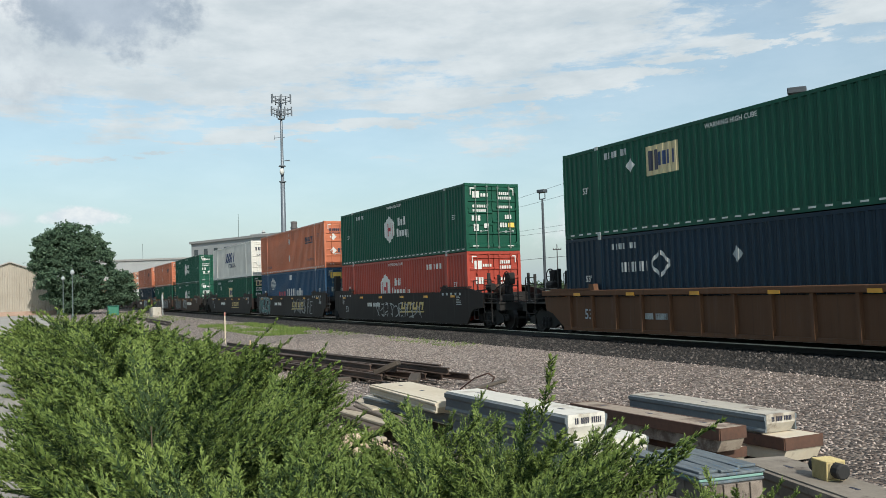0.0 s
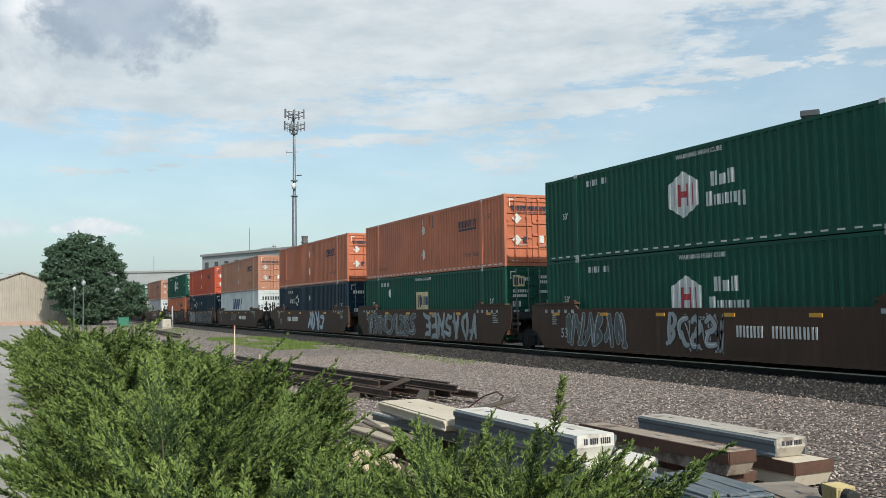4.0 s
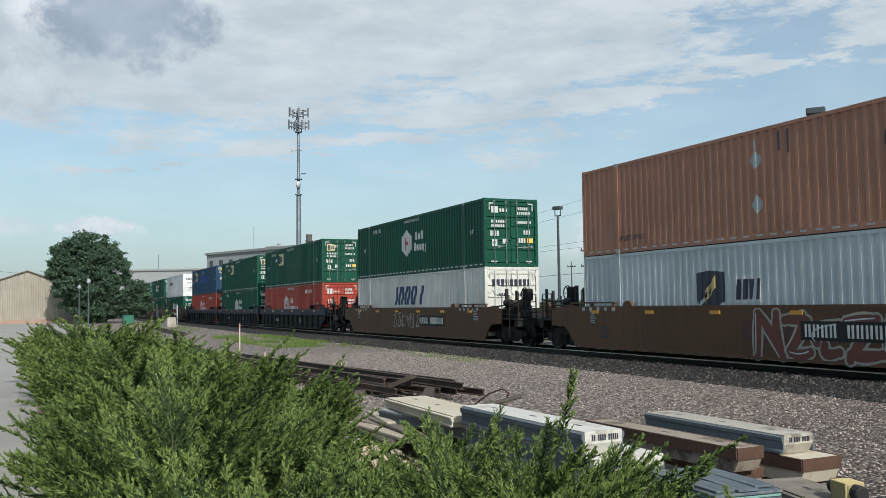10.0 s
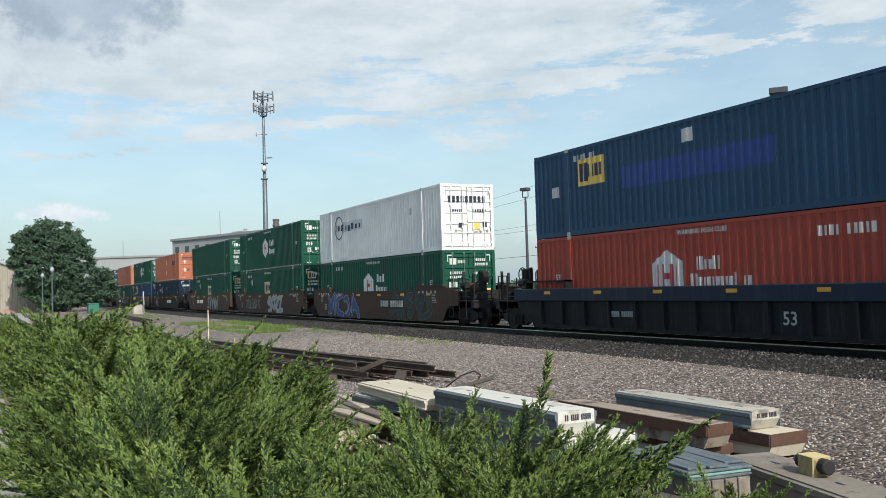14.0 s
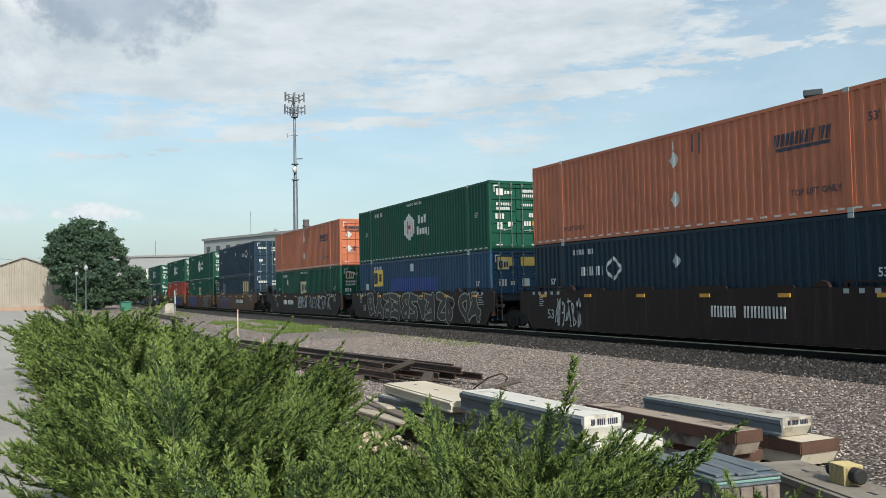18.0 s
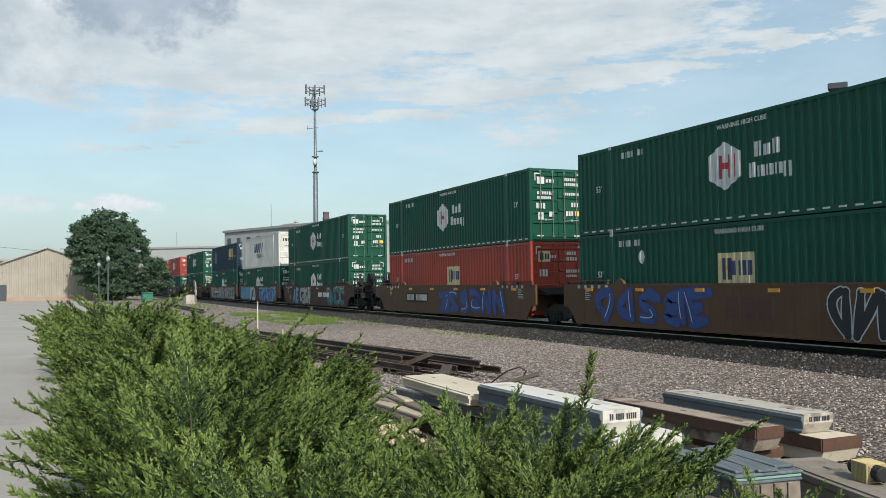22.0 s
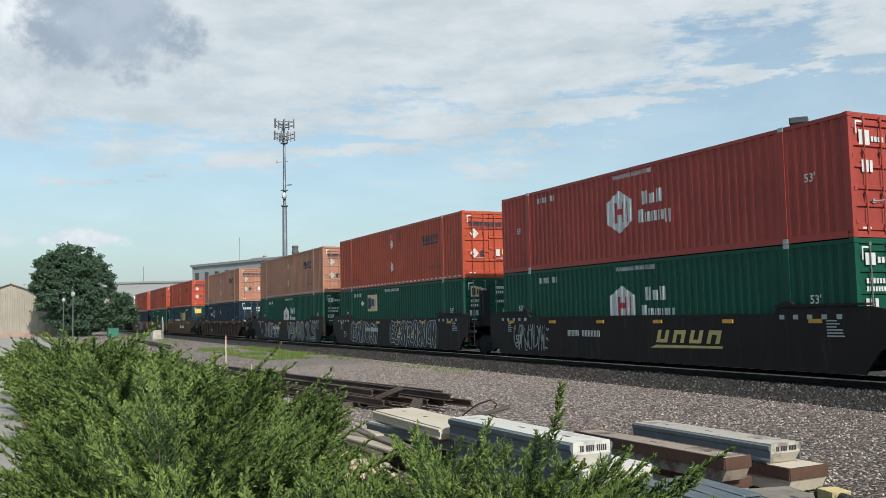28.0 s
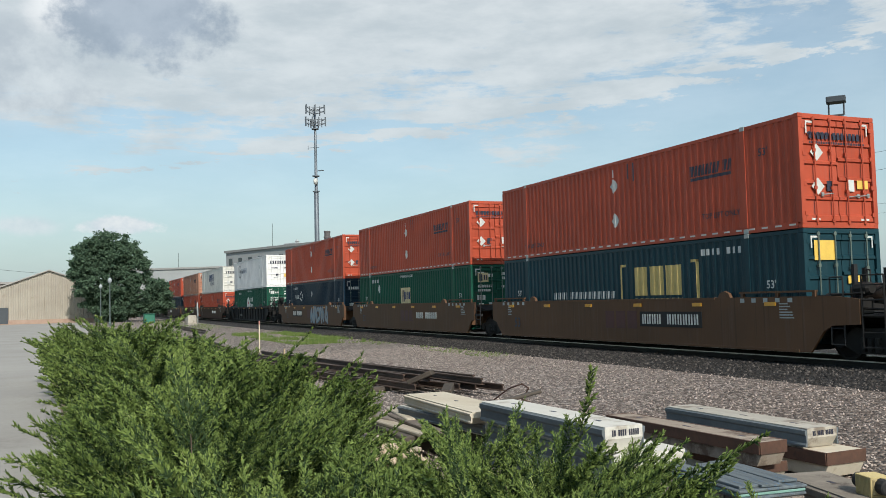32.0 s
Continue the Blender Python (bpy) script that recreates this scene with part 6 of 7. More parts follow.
TW, TD = "weathered grey railway timber lying on the ground", "dark creosoted railway timber in a heap"
for row in ((-7.7, 4.30, 0.0, 2.6, 0.2, 0.10, 1, OLDWOOD, TW), (-7.6, 4.95, 0.0, 2.6, 0.2, 0.10, -1, OLDWOOD, TW), (-5.6, 4.36, 0.0, 2.5, 0.26, 0.27, 6, DARKWOOD, TD), (-4.6, 4.2, 0.0, 2.2, 0.22, 0.18, -14, OLDWOOD, TW),
            (-10.5, 4.35, 0.0, 2.4, 0.22, 0.18, 4, DARKWOOD, TD), (-10.4, 4.75, 0.0, 2.4, 0.22, 0.18, -3, DARKWOOD, TD), (-10.45, 4.5, 0.18, 2.4, 0.22, 0.17, 8, DARKWOOD, TD), (-10.2, 5.3, 0.0, 2.4, 0.24, 0.17, 0, DARKWOOD, TD), (-10.3, 5.2, 0.17, 2.4, 0.22, 0.13, 3, DARKWOOD, TD),
            (-11.2, 4.05, 0.30, 1.5, 0.16, 0.05, 12, OLDWOOD, TW, 2), (-10.9, 3.9, 0.10, 1.8, 0.2, 0.18, -4, DARKWOOD, TD), (-11.3, 4.2, 0.36, 1.3, 0.12, 0.04, -8, PALEWOOD, TW), (-10.2, 3.72, 0.16, 1.2, 0.14, 0.05, 4, PALEWOOD, TW), (-10.0, 3.50, 0.08, 1.1, 0.16, 0.05, -9, PALEWOOD, TW), (-12.3, 5.6, 0.0, 2.4, 0.22, 0.17, 20, DARKWOOD, TD), (-12.0, 5.2, 0.0, 2.2, 0.22, 0.17, 14, OLDWOOD, TW), (-12.2, 5.45, 0.17, 2.3, 0.2, 0.16, 2, DARKWOOD, TD), (-12.35, 6.15, 0.26, 1.5, 0.2, 0.05, 62, DARKWOOD, TD, -14), (-7.9, 6.05, 0.0, 2.6, 0.22, 0.03, 1, DARKWOOD, TD), (-16.75, 6.70, 0.30, 0.55, 0.24, 0.10, 48, TIE_WOOD, TD, -22), (-15.9, 6.9, 0.10, 0.6, 0.2, 0.12, -30, TIE_WOOD, TD, 8), (-13.2, 5.9, 0.0, 2.0, 0.24, 0.16, 30, DARKWOOD, TD), (-10.6, 3.95, 0.28, 1.9, 0.18, 0.05, 3, PALEWOOD, TW), (-10.5, 4.1, 0.33, 1.8, 0.16, 0.05, -2, OLDWOOD, TW), (-11.6, 4.7, 0.0, 2.0, 0.22, 0.18, 8, DARKWOOD, TD)):
    timber(*row)

vc, fc = stones(260, -10.4, -9.2, 3.2, 3.75, 0.05, lambda y: y * 0 + 0.10 + 0.10 * np.sin((y - 3.2) * 5.7), np.random.default_rng(9))
tagged(new("wood_chips", raw("wood_chips", vc, fc, stone_material("wood_chip", (0.30, 0.22, 0.14), (0.58, 0.48, 0.36)))), "pale split wood chips heaped beside the timbers", "wood chips", kind="stuff")

# stacked old rails along the yard
old = [(y_ * 0.85, z_ * 0.74) for y_, z_ in rail_profile()]
for i, (x0, x1, y0, y1, z) in enumerate(((-30, -15.5, 5.75, 7.9, 0.10), (-30.5, -16.0, 5.55, 7.55, 0.10), (-29, -16.5, 5.4, 7.15, 0.10), (-30, -17.2, 5.2, 6.8, 0.10), (-30, -16.6, 5.0, 6.5, 0.10), (-29.5, -15.6, 6.1, 7.5, 0.234), (-30, -17.5, 5.3, 6.6, 0.234), (-30.2, -16.4, 5.85, 7.75, 0.10), (-29.6, -17.0, 5.1, 6.62, 0.10), (-30, -16.2, 5.66, 7.28, 0.10), (-30, -18.5, 4.8, 6.1, 0.10), (-24.5, -16.4, 6.6, 7.7, 0.234), (-26, -16.8, 5.4, 6.9, 0.234),
                                         (-52, -31, 6.2, 6.0, 0.05), (-50, -30, 6.45, 6.25, 0.05), (-51, -33, 5.95, 5.7, 0.05), (-50, -38, 6.3, 6.1, 0.184), (-88, -70, 9.4, 9.2, 0.02), (-84, -66, 9.9, 9.6, 0.02), (-74, -60, 8.9, 8.7, 0.02))):
    length, turn = math.hypot(x1 - x0, y1 - y0), math.degrees(math.atan2(y1 - y0, x1 - x0))
    solid("stacked_rail", Mesh().prism(old, "x", 0, length).data("stacked_rail", RAIL_STEEL), "rusty old rail lying in a heap on the gravel", "rail", pose(x0, y0, z, 0, 0, turn), "stacked old rails")
for x, y, t in ((-28, 5.9, 95), (-23, 6.1, 96), (-18, 6.6, 95), (-49, 6.2, 90), (-40, 6.2, 90), (-33, 6.2, 90)):
    timber(x, y, 0.0, 3.0 if x > -30 else 1.3, 0.2, 0.10 if x > -30 else 0.05, t, DARKWOOD, TD)

# belt winch lashed to the concrete beam, stakes, bent wire
wl = thing("belt_roll", "yellow ribbed belt roll with dark rubber ends on a concrete beam", "belt roll", pose(-5.12, 5.82, 0.385, 0, 0, -14))
part("drum", Mesh().lathe([(0.05, -0.19), (0.062, -0.18), (0.062, 0.18), (0.05, 0.19)], (0, 0, 0), "x", 12).data("drum", BLACK), wl, "dark rubber ends")
ribs = Mesh()
for i in range(12):
    ribs.chamfer(-0.10 + i * 0.0165, -0.088 + i * 0.0165, -0.085, 0.085, -0.085, 0.072, 0.004)
part("belt", Mesh().chamfer(-0.105, 0.105, -0.08, 0.08, -0.08, 0.068, 0.02).data("belt", surface("dull_yellow_belt", (0.24, 0.19, 0.09), (0.36, 0.29, 0.15), 4, 30, 0.7)), wl, "yellow belt")
part("belt_rib", ribs.data("belt_rib", plain("belt_rib_yellow", (0.46, 0.37, 0.17), 0.6)), wl)
st = thing("survey_stake", "wooden survey stake with an orange painted foot", "stake", pose(-25.2, 5.85, 0.0, 0, 3, 0))
part("shaft", Mesh().prism([(-0.03, -0.02), (0.03, -0.02), (0.03, 0.02), (-0.03, 0.02)], "z", 0.0, 0.62).data("shaft", surface("raw_stake_wood", (0.45, 0.32, 0.2), (0.55, 0.42, 0.28), 4, 30, 0.8)), st)
part("painted_band", Mesh().box(-0.034, 0.034, -0.024, 0.024, 0.12, 0.46).data("painted_band", plain("orange_stake_paint", (0.62, 0.22, 0.07), 0.6)), st, "orange paint")
st2 = thing("marker_stake", "thin pale wooden marker stake in the gravel", "stake", pose(-35.5, 7.25, 0.0))
part("shaft", Mesh().prism([(-0.02, -0.02), (0.02, -0.02), (0.02, 0.02), (-0.02, 0.02)], "z", 0.0, 1.25).data("shaft", surface("pale_stake_wood", (0.55, 0.45, 0.33), (0.62, 0.52, 0.4), 4, 30, 0.8)), st2)
part("tip", Mesh().box(-0.022, 0.022, -0.022, 0.022, 1.1, 1.255).data("tip", plain("pink_stake_tip", (0.55, 0.25, 0.2), 0.6)), st2, "pink tip")
wire = Mesh()
pts = [(-14.9, 7.4, 0.02), (-14.5, 7.5, 0.25), (-14.15, 7.6, 0.36), (-13.95, 7.62, 0.30), (-14.05, 7.6, 0.18), (-14.3, 7.6, 0.10), (-13.9, 7.7, 0.02)]
for p, q in zip(pts, pts[1:]):
    wire.tube(p, q, 0.014, 6)
solid("bent_wire", wire.data("bent_wire", RUST), "bent rusty wire sticking out of the rail heap", "wire")

# ---------------------------------------------------------------- junipers
# Older growth: darker green, deepened further to stand for shade between sprays.
JUNIPER = leafy("shade_deepened_juniper", (0.013, 0.031, 0.011), (0.054, 0.092, 0.028), 0.7, 0.14)
YOUNG = leafy("young_juniper_tips", (0.078, 0.128, 0.029), (0.228, 0.298, 0.076), 0.65, 0.2)
SHOOT = leafy("pale_juniper_shoots", (0.21, 0.26, 0.08), (0.35, 0.39, 0.16), 0.6, 0.2)
BARK = surface("juniper_bark", (0.05, 0.037, 0.026), (0.10, 0.075, 0.05), 4, 30, 0.9, 0, 0.4, 0.004)


def plume_shape(rng, n_side, n_leaf, wide, cord_w, leader=False):
    """One plume of unit length: an arching stem, alternating twigs, cord-like leaf shoots along each. Lists of triangles: older, young, stem."""
    old, young, stem_ = [], [], []

    def cord(p, d, s, w, into):
        d = d / np.linalg.norm(d)
        side = np.cross(d, rng.normal(size=3))
        side /= np.linalg.norm(side) + 1e-9
        lift = np.cross(d, side) * w * 0.8
        m = p + d * s * 0.62
        into.append((p, m + side * w + lift, p + d * s))
        into.append((p, p + d * s, m - side * w + lift))

    def leaf(p, d, s, w, into):
        d = d / np.linalg.norm(d)
        side = np.cross(d, rng.normal(size=3))
        side *= w / (np.linalg.norm(side) + 1e-9)
        into.append((p - side, p + side, p + d * s))

    bend, curl = rng.uniform(-0.12, 0.12), rng.uniform(0.02, 0.16)
    stem = lambda t: np.array([t, bend * t * t, curl * t * t])
    for i in range(n_side):
        t = (0.16 if leader else 0.06) + 0.90 * (i / (n_side - 1)) ** 0.9
        p = stem(t)
        sgn = 1 if i % 2 else -1
        tw = wide * (1 - 0.66 * t) * rng.uniform(0.65, 1.3)
        d = np.array([0.80, sgn * rng.uniform(0.34, 0.62), rng.uniform(-0.25, 0.50)])
        d /= np.linalg.norm(d)
        for j in range(n_leaf):
            u = (j + 0.35) / n_leaf
            q = p + d * tw * u + np.array([0.10 * tw * u * u, 0, 0.22 * tw * u * u])
            e = d + np.array([0.10, (0.80 if j % 2 else -0.80) * (1.1 - u * 0.5), 0.24]) + rng.normal(scale=0.40, size=3)
            leaf(q, e, (0.042, 0.055, 0.072)[(n_leaf < 12) + (n_leaf < 8)] * (1.2 - 0.45 * u) * rng.uniform(0.75, 1.25), cord_w, young if u + 0.5 * t > 0.74 + rng.normal(scale=0.12) else old)
        cord(p + d * tw * 0.1, d + np.array([0.08, 0, 0.14]), tw * 0.95, 0.003, stem_ if leader else old)
    for k in range(7):
        leaf(stem(0.76 + 0.036 * k), np.array([1, rng.normal(scale=0.25), 0.2 + rng.normal(scale=0.3)]), 0.09, cord_w, young)
    ts = np.linspace(0, 1.0, 5)
    for t0, t1 in zip(ts, ts[1:]):
        cord(stem(t0), stem(t1) - stem(t0), 0.27, 0.0075 if leader else 0.004, stem_)
    return np.array(old), np.array(young), np.array(stem_)


def juniper(cx, cy, rx, ry, height, arms, per_arm, seed, detail, size):
    """A spreading juniper: long arching limbs, each set with overlapping plumes whose tips turn up."""
    rng = np.random.default_rng(seed)
    n_side, n_leaf, cw = ((31, 14, 0.0090), (20, 9, 0.0142), (14, 6, 0.0215))[detail]
    shapes = [plume_shape(rng, n_side, n_leaf, w_, cw) for w_ in (0.22, 0.28, 0.20, 0.26, 0.24)] + [plume_shape(rng, n_side - 6, n_leaf, w_, cw, True) for w_ in (0.13, 0.17)]
    ob = thing("juniper_shrub", "spreading bright green juniper with feathery arching sprays", "shrub", pose(cx, cy, 0), "juniper hedge")
    limbs = Mesh()
    bags = ([], [], [])
    for a in range(arms):
        az = 2 * np.pi * (a * 0.618 + rng.uniform(-0.03, 0.03))
        reach = math.sqrt((a + 0.5) / arms) * rng.uniform(0.82, 1.14)
        out = np.array([math.cos(az), math.sin(az), 0.0])
        end = np.array([out[0] * rx * reach, out[1] * ry * reach, 0]) * 0.88
        dome = math.sqrt(max(0.0, 1 - min(1.0, reach) ** 2 * 0.9))
        end[2] = 0.96 * height * (0.40 + 0.56 * dome) * rng.uniform(0.66, 1.10)
        root = np.array([end[0] * 0.10, end[1] * 0.10, 0.0])
        mid = root * 0.45 + end * 0.55 + np.array([0, 0, end[2] * 0.16])
        path = lambda t: (1 - t) ** 2 * root + 2 * t * (1 - t) * mid + t * t * end
        ps = [path(t) for t in (0, 0.35, 0.65, 0.92)]
        for (p, q), (r0, r1) in zip(zip(ps, ps[1:]), ((0.012, 0.009), (0.009, 0.006), (0.006, 0.003))):
            if reach < 0.4:
                break
            limbs.tube(p, q, r0, 5, r1)
        arm_size = 1.26 * size * rng.uniform(0.8, 1.2)
        for k in range(per_arm):
            t = 0.40 + 0.60 * (k + 1) / per_arm
            p, d = path(t), path(t) - path(t - 0.05)
            d /= np.linalg.norm(d) + 1e-9
            side = np.cross(np.array([0, 0, 1.0]), out)
            last = k == per_arm - 1
            fan = 0.0 if last else (1 if k % 2 else -1) * rng.uniform(0.18, 0.50) * (1.25 - 0.5 * t)
            d = d * 0.55 + out * 0.75 + side * fan + rng.normal(scale=0.10, size=3) + np.array([0, 0, 0.03])
            d /= np.linalg.norm(d)
            s = np.cross(np.array([0, 0, 1.0]), d)
            s /= np.linalg.norm(s) + 1e-9
            roll = rng.normal(scale=0.25) + 0.28 * np.sign(fan)
            n = np.cross(d, s)
            s2, n2 = s * math.cos(roll) + n * math.sin(roll), n * math.cos(roll) - s * math.sin(roll)
            m = np.stack([d, s2, n2], -1) * arm_size * (1.25 - 0.35 * t) * rng.uniform(0.8, 1.2)
            lead = last and rng.random() < 0.55
            if lead:
                m = m * 1.25
            trio = shapes[rng.integers(5, 7) if lead else rng.integers(5)]
            for bag, tri in zip(bags, trio):
                bag.append(tri @ m.T + p)
    for name, chunk, mat, lab in (("foliage", bags[0], JUNIPER, "older dark green feathery sprays, inner shade deepening the colour"), ("young_growth", bags[1], YOUNG, "yellow-green young tips"), ("shoot", bags[2], SHOOT, "pale green shoots")):
        v = np.concatenate(chunk).reshape(-1, 3)
        part(name, raw(name, v, np.arange(len(v)).reshape(-1, 3), mat), ob, lab)["kind"] = "stuff"
    part("limb_frame", limbs.data("limb_frame", BARK), ob, "brown arching limbs")["kind"] = "stuff"
    return ob


for k_, row_ in enumerate((
        (-3.20, 0.75, 0.85, 0.60, 1.16, 33, 10, 0, 0.40), (-3.50, 1.72, 0.72, 0.58, 1.02, 28, 10, 0, 0.38), (-5.2, 0.72, 1.20, 0.66, 1.25, 36, 11, 0, 0.43), (-6.3, 1.48, 1.20, 0.54, 1.10, 29, 11, 0, 0.42), (-4.95, 2.28, 0.58, 0.50, 1.00, 20, 9, 0, 0.37), (-4.20, 2.42, 0.80, 0.56, 1.03, 28, 9, 0, 0.38), (-3.45, 2.42, 0.70, 0.50, 0.94, 22, 9, 0, 0.35),
        (-7.8, 0.95, 1.5, 0.74, 1.27, 41, 12, 1, 0.46), (-8.6, 1.95, 1.5, 0.76, 1.16, 36, 12, 1, 0.46), (-11.2, 1.02, 1.8, 0.84, 1.29, 42, 12, 1, 0.48), (-12.0, 2.15, 1.8, 0.86, 1.14, 37, 12, 1, 0.47),
        (-15.2, 0.98, 2.2, 1.0, 1.30, 45, 12, 2, 0.50), (-16.1, 2.20, 2.2, 0.96, 1.12, 41, 12, 2, 0.50), (-20.0, 0.92, 2.7, 1.15, 1.30, 47, 12, 2, 0.52), (-20.6, 2.20, 2.4, 0.95, 1.10, 39, 12, 2, 0.50), (-25.2, 0.85, 2.6, 1.30, 1.28, 46, 12, 2, 0.54), (-26.0, 2.1, 2.2, 1.0, 1.10, 30, 12, 2, 0.50),
        (-3.22, 3.12, 0.22, 0.20, 0.92, 9, 9, 0, 0.27), (-2.75, 3.28, 0.12, 0.12, 0.80, 5, 7, 0, 0.25), (-2.95, 2.35, 0.26, 0.22, 0.82, 10, 9, 0, 0.28))):
    juniper(*row_[:7], 100 + k_, *row_[7:])

# ---------------------------------------------------------------- yard edge: grass, boxes, lamps, shed, tree
GRASS = leafy("weedy_grass", (0.09, 0.16, 0.035), (0.22, 0.28, 0.08), 0.7, 0.3)


def grass(n, x0, x1, y0, y1, h, seed, name, label):
    r = np.random.default_rng(seed)
    x, y = r.uniform(x0, x1, n), r.uniform(y0, y1, n)
    keep = np.array([noise.noise((a * 0.35, b * 0.8, seed)) > -0.05 for a, b in zip(x, y)])
    x, y = x[keep], y[keep]
    n = len(x)
    a, hh, w = r.uniform(0, 6.28, n), h * r.uniform(0.5, 1.3, n), 0.02 * r.uniform(0.6, 1.4, n)
    p = np.stack([x, y, np.full(n, 0.0)], -1)
    s = np.stack([np.cos(a) * w, np.sin(a) * w, np.zeros(n)], -1)
    t = p + np.stack([r.normal(0, 0.06, n), r.normal(0, 0.06, n), hh], -1)
    v = np.stack([p - s, p + s, t], 1).reshape(-1, 3)
    return solid(name, raw(name, v, np.arange(len(v)).reshape(-1, 3), GRASS), label, "grass", kind="stuff")


grass(9000, -58, -40, 9.8, 13.6, 0.16, 3, "grass_patch", "patch of weedy green grass beside the ballast")
grass(600, -40, -26, 12.6, 13.9, 0.08, 4, "weeds", "sparse low weeds along the ballast edge")
grass(2500, -125, -75, 9.5, 13.5, 0.14, 6, "grass_patch", "weedy grass beside the far track")

rb_ = thing("relay_box", "weathered white equipment box on the track side", "box", pose(-96, 12.4, 0, 0, 0, 4))
part("cabinet", Mesh().chamfer(-0.8, 0.8, -0.45, 0.45, 0.1, 0.95, 0.04).data("cabinet", PANEL_GREY), rb_)
part("foot", Mesh().box(-0.9, 0.9, -0.5, 0.5, 0, 0.1).data("foot", PANEL_GREY), rb_)
part("door_panel", Mesh().chamfer(-0.3, 0.3, -0.47, -0.45, 0.2, 0.85, 0.008).data("door_panel", PANEL_GREY), rb_)
sg = thing("switch_stand", "pale leaning marker stand beside the track", "marker", pose(-96.5, 13.2, 0, 0, -8, 0))
part("post", Mesh().tube((0, 0, 0), (0, 0, 2.2), 0.07, 8).data("post", GALV), sg)
part("target", Mesh().prism([(-0.55, 1.9), (0.0, 2.35), (0.3, 1.9), (0.35, 0.8), (0.1, 0.7)], "y", -0.03, 0.03).data("target", DULLWHITE), sg)
gb = thing("utility_box", "green metal utility box by the tree", "box", pose(-112, 9.6, 0))
part("cabinet", Mesh().chamfer(-0.9, 0.9, -0.6, 0.6, 0, 1.05, 0.05).data("cabinet", surface("green_box_paint", (0.02, 0.13, 0.08), (0.03, 0.17, 0.11), 2, 20, 0.5)), gb)
part("lid", Mesh().chamfer(-0.95, 0.95, -0.65, 0.65, 1.05, 1.15, 0.03).data("lid", MATS["green_box_paint"]), gb)

POLE_GREEN = plain("dark_green_post_paint", (0.09, 0.12, 0.115), 0.5)
GLOBE = plain("frosted_globe", (0.33, 0.36, 0.37), 0.35)


def yard_lamp(x, y, h):
    ob = thing("post_lamp", "dark green lamp post with a white globe", "lamp", pose(x, y, 0), "post lamps by the lot")
    part("post", Mesh().lathe([(0.16, 0), (0.16, 0.3), (0.08, 0.45), (0.055, h - 0.75), (0.10, h - 0.68), (0.10, h - 0.62)], n=12).data("post", POLE_GREEN), ob)
    part("globe", Mesh().lathe([(0.08, h - 0.62), (0.20, h - 0.50), (0.24, h - 0.34), (0.17, h - 0.14), (0.05, h - 0.04)], n=14).data("globe", GLOBE, True), ob, "frosted white globe")
    part("finial", Mesh().lathe([(0.06, h - 0.05), (0.08, h), (0.01, h + 0.12)], n=8).data("finial", POLE_GREEN), ob)


def at(az, r, z=0.0):
    """Place at an azimuth (from +y towards -x) and range from the camera."""
    return (-math.sin(radians(az)) * r, math.cos(radians(az)) * r, z)


for az_, r_, h_ in ((87.86, 125, 5.15), (87.34, 104, 5.3)):
    yard_lamp(*at(az_, r_)[:2], h_)

# shed with ribbed metal walls, gable to the lot
SHED = surface("tan_ribbed_metal", (0.30, 0.268, 0.22), (0.37, 0.336, 0.28), 0.5, 8, 0.6, 0.1, 0.05, 0.004, (0.27, 0.22, 0.17), (0.58, 0.72))
SHED_ROOF = surface("grey_metal_roof", (0.25, 0.24, 0.23), (0.33, 0.31, 0.29), 0.5, 8, 0.6, 0.2)
BRICKRED = surface("reddish_concrete_plinth", (0.30, 0.20, 0.15), (0.38, 0.27, 0.21), 1, 8, 0.85)
sx_, sy_, _ = at(90.70, 137)
shed = thing("shed", "tan ribbed metal shed with a low gable roof", "shed", pose(sx_, sy_, 0, 0, 0, 0))
HWID, EAVE, APEX, DEEP = 6.6, 5.05, 7.45, 26.0
gable = Mesh()
nrib = 44
for i in range(nrib):
    y0, y1 = -HWID + i * 2 * HWID / nrib, -HWID + (i + 1) * 2 * HWID / nrib
    top = lambda y: APEX - (APEX - EAVE) * abs(y) / HWID
    ym = y0 + (y1 - y0) * 0.7
    gable.poly([(0, y0, 0.55), (0, ym, 0.55), (0, ym, top(ym)), (0, y0, top(y0))])
    gable.poly([(0, ym, 0.55), (0.07, ym + 0.03, 0.55), (0.07, ym + 0.03, top(ym)), (0, ym, top(ym))])
    gable.poly([(0.07, ym + 0.03, 0.55), (0.07, y1 - 0.03, 0.55), (0.07, y1 - 0.03, top(y1)), (0.07, ym + 0.03, top(ym))])
    gable.poly([(0.07, y1 - 0.03, 0.55), (0, y1, 0.55), (0, y1, top(y1)), (0.07, y1 - 0.03, top(y1))])
part("gable_wall", gable.data("gable_wall", SHED), shed)
for s in (-1, 1):
    part("side_wall", Mesh().box(-DEEP, -0.01, *sorted((s * HWID, s * (HWID - 0.15))), 0, EAVE).data("side_wall", SHED), shed)
    part("roof", Mesh().prism([(s * (HWID + 0.35), EAVE - 0.15), (0, APEX), (0, APEX + 0.16), (s * (HWID + 0.35), EAVE + 0.02)], "x", -DEEP, 0.35).data("roof", SHED_ROOF), shed)
part("back_wall", Mesh().prism([(-HWID, 0), (HWID, 0), (HWID, EAVE), (0, APEX), (-HWID, EAVE)], "x", -DEEP, -DEEP + 0.15).data("back_wall", SHED), shed)
part("plinth", Mesh().box(-0.2, 0.09, -HWID, HWID, 0, 0.6).data("plinth", BRICKRED), shed, "reddish stained plinth")
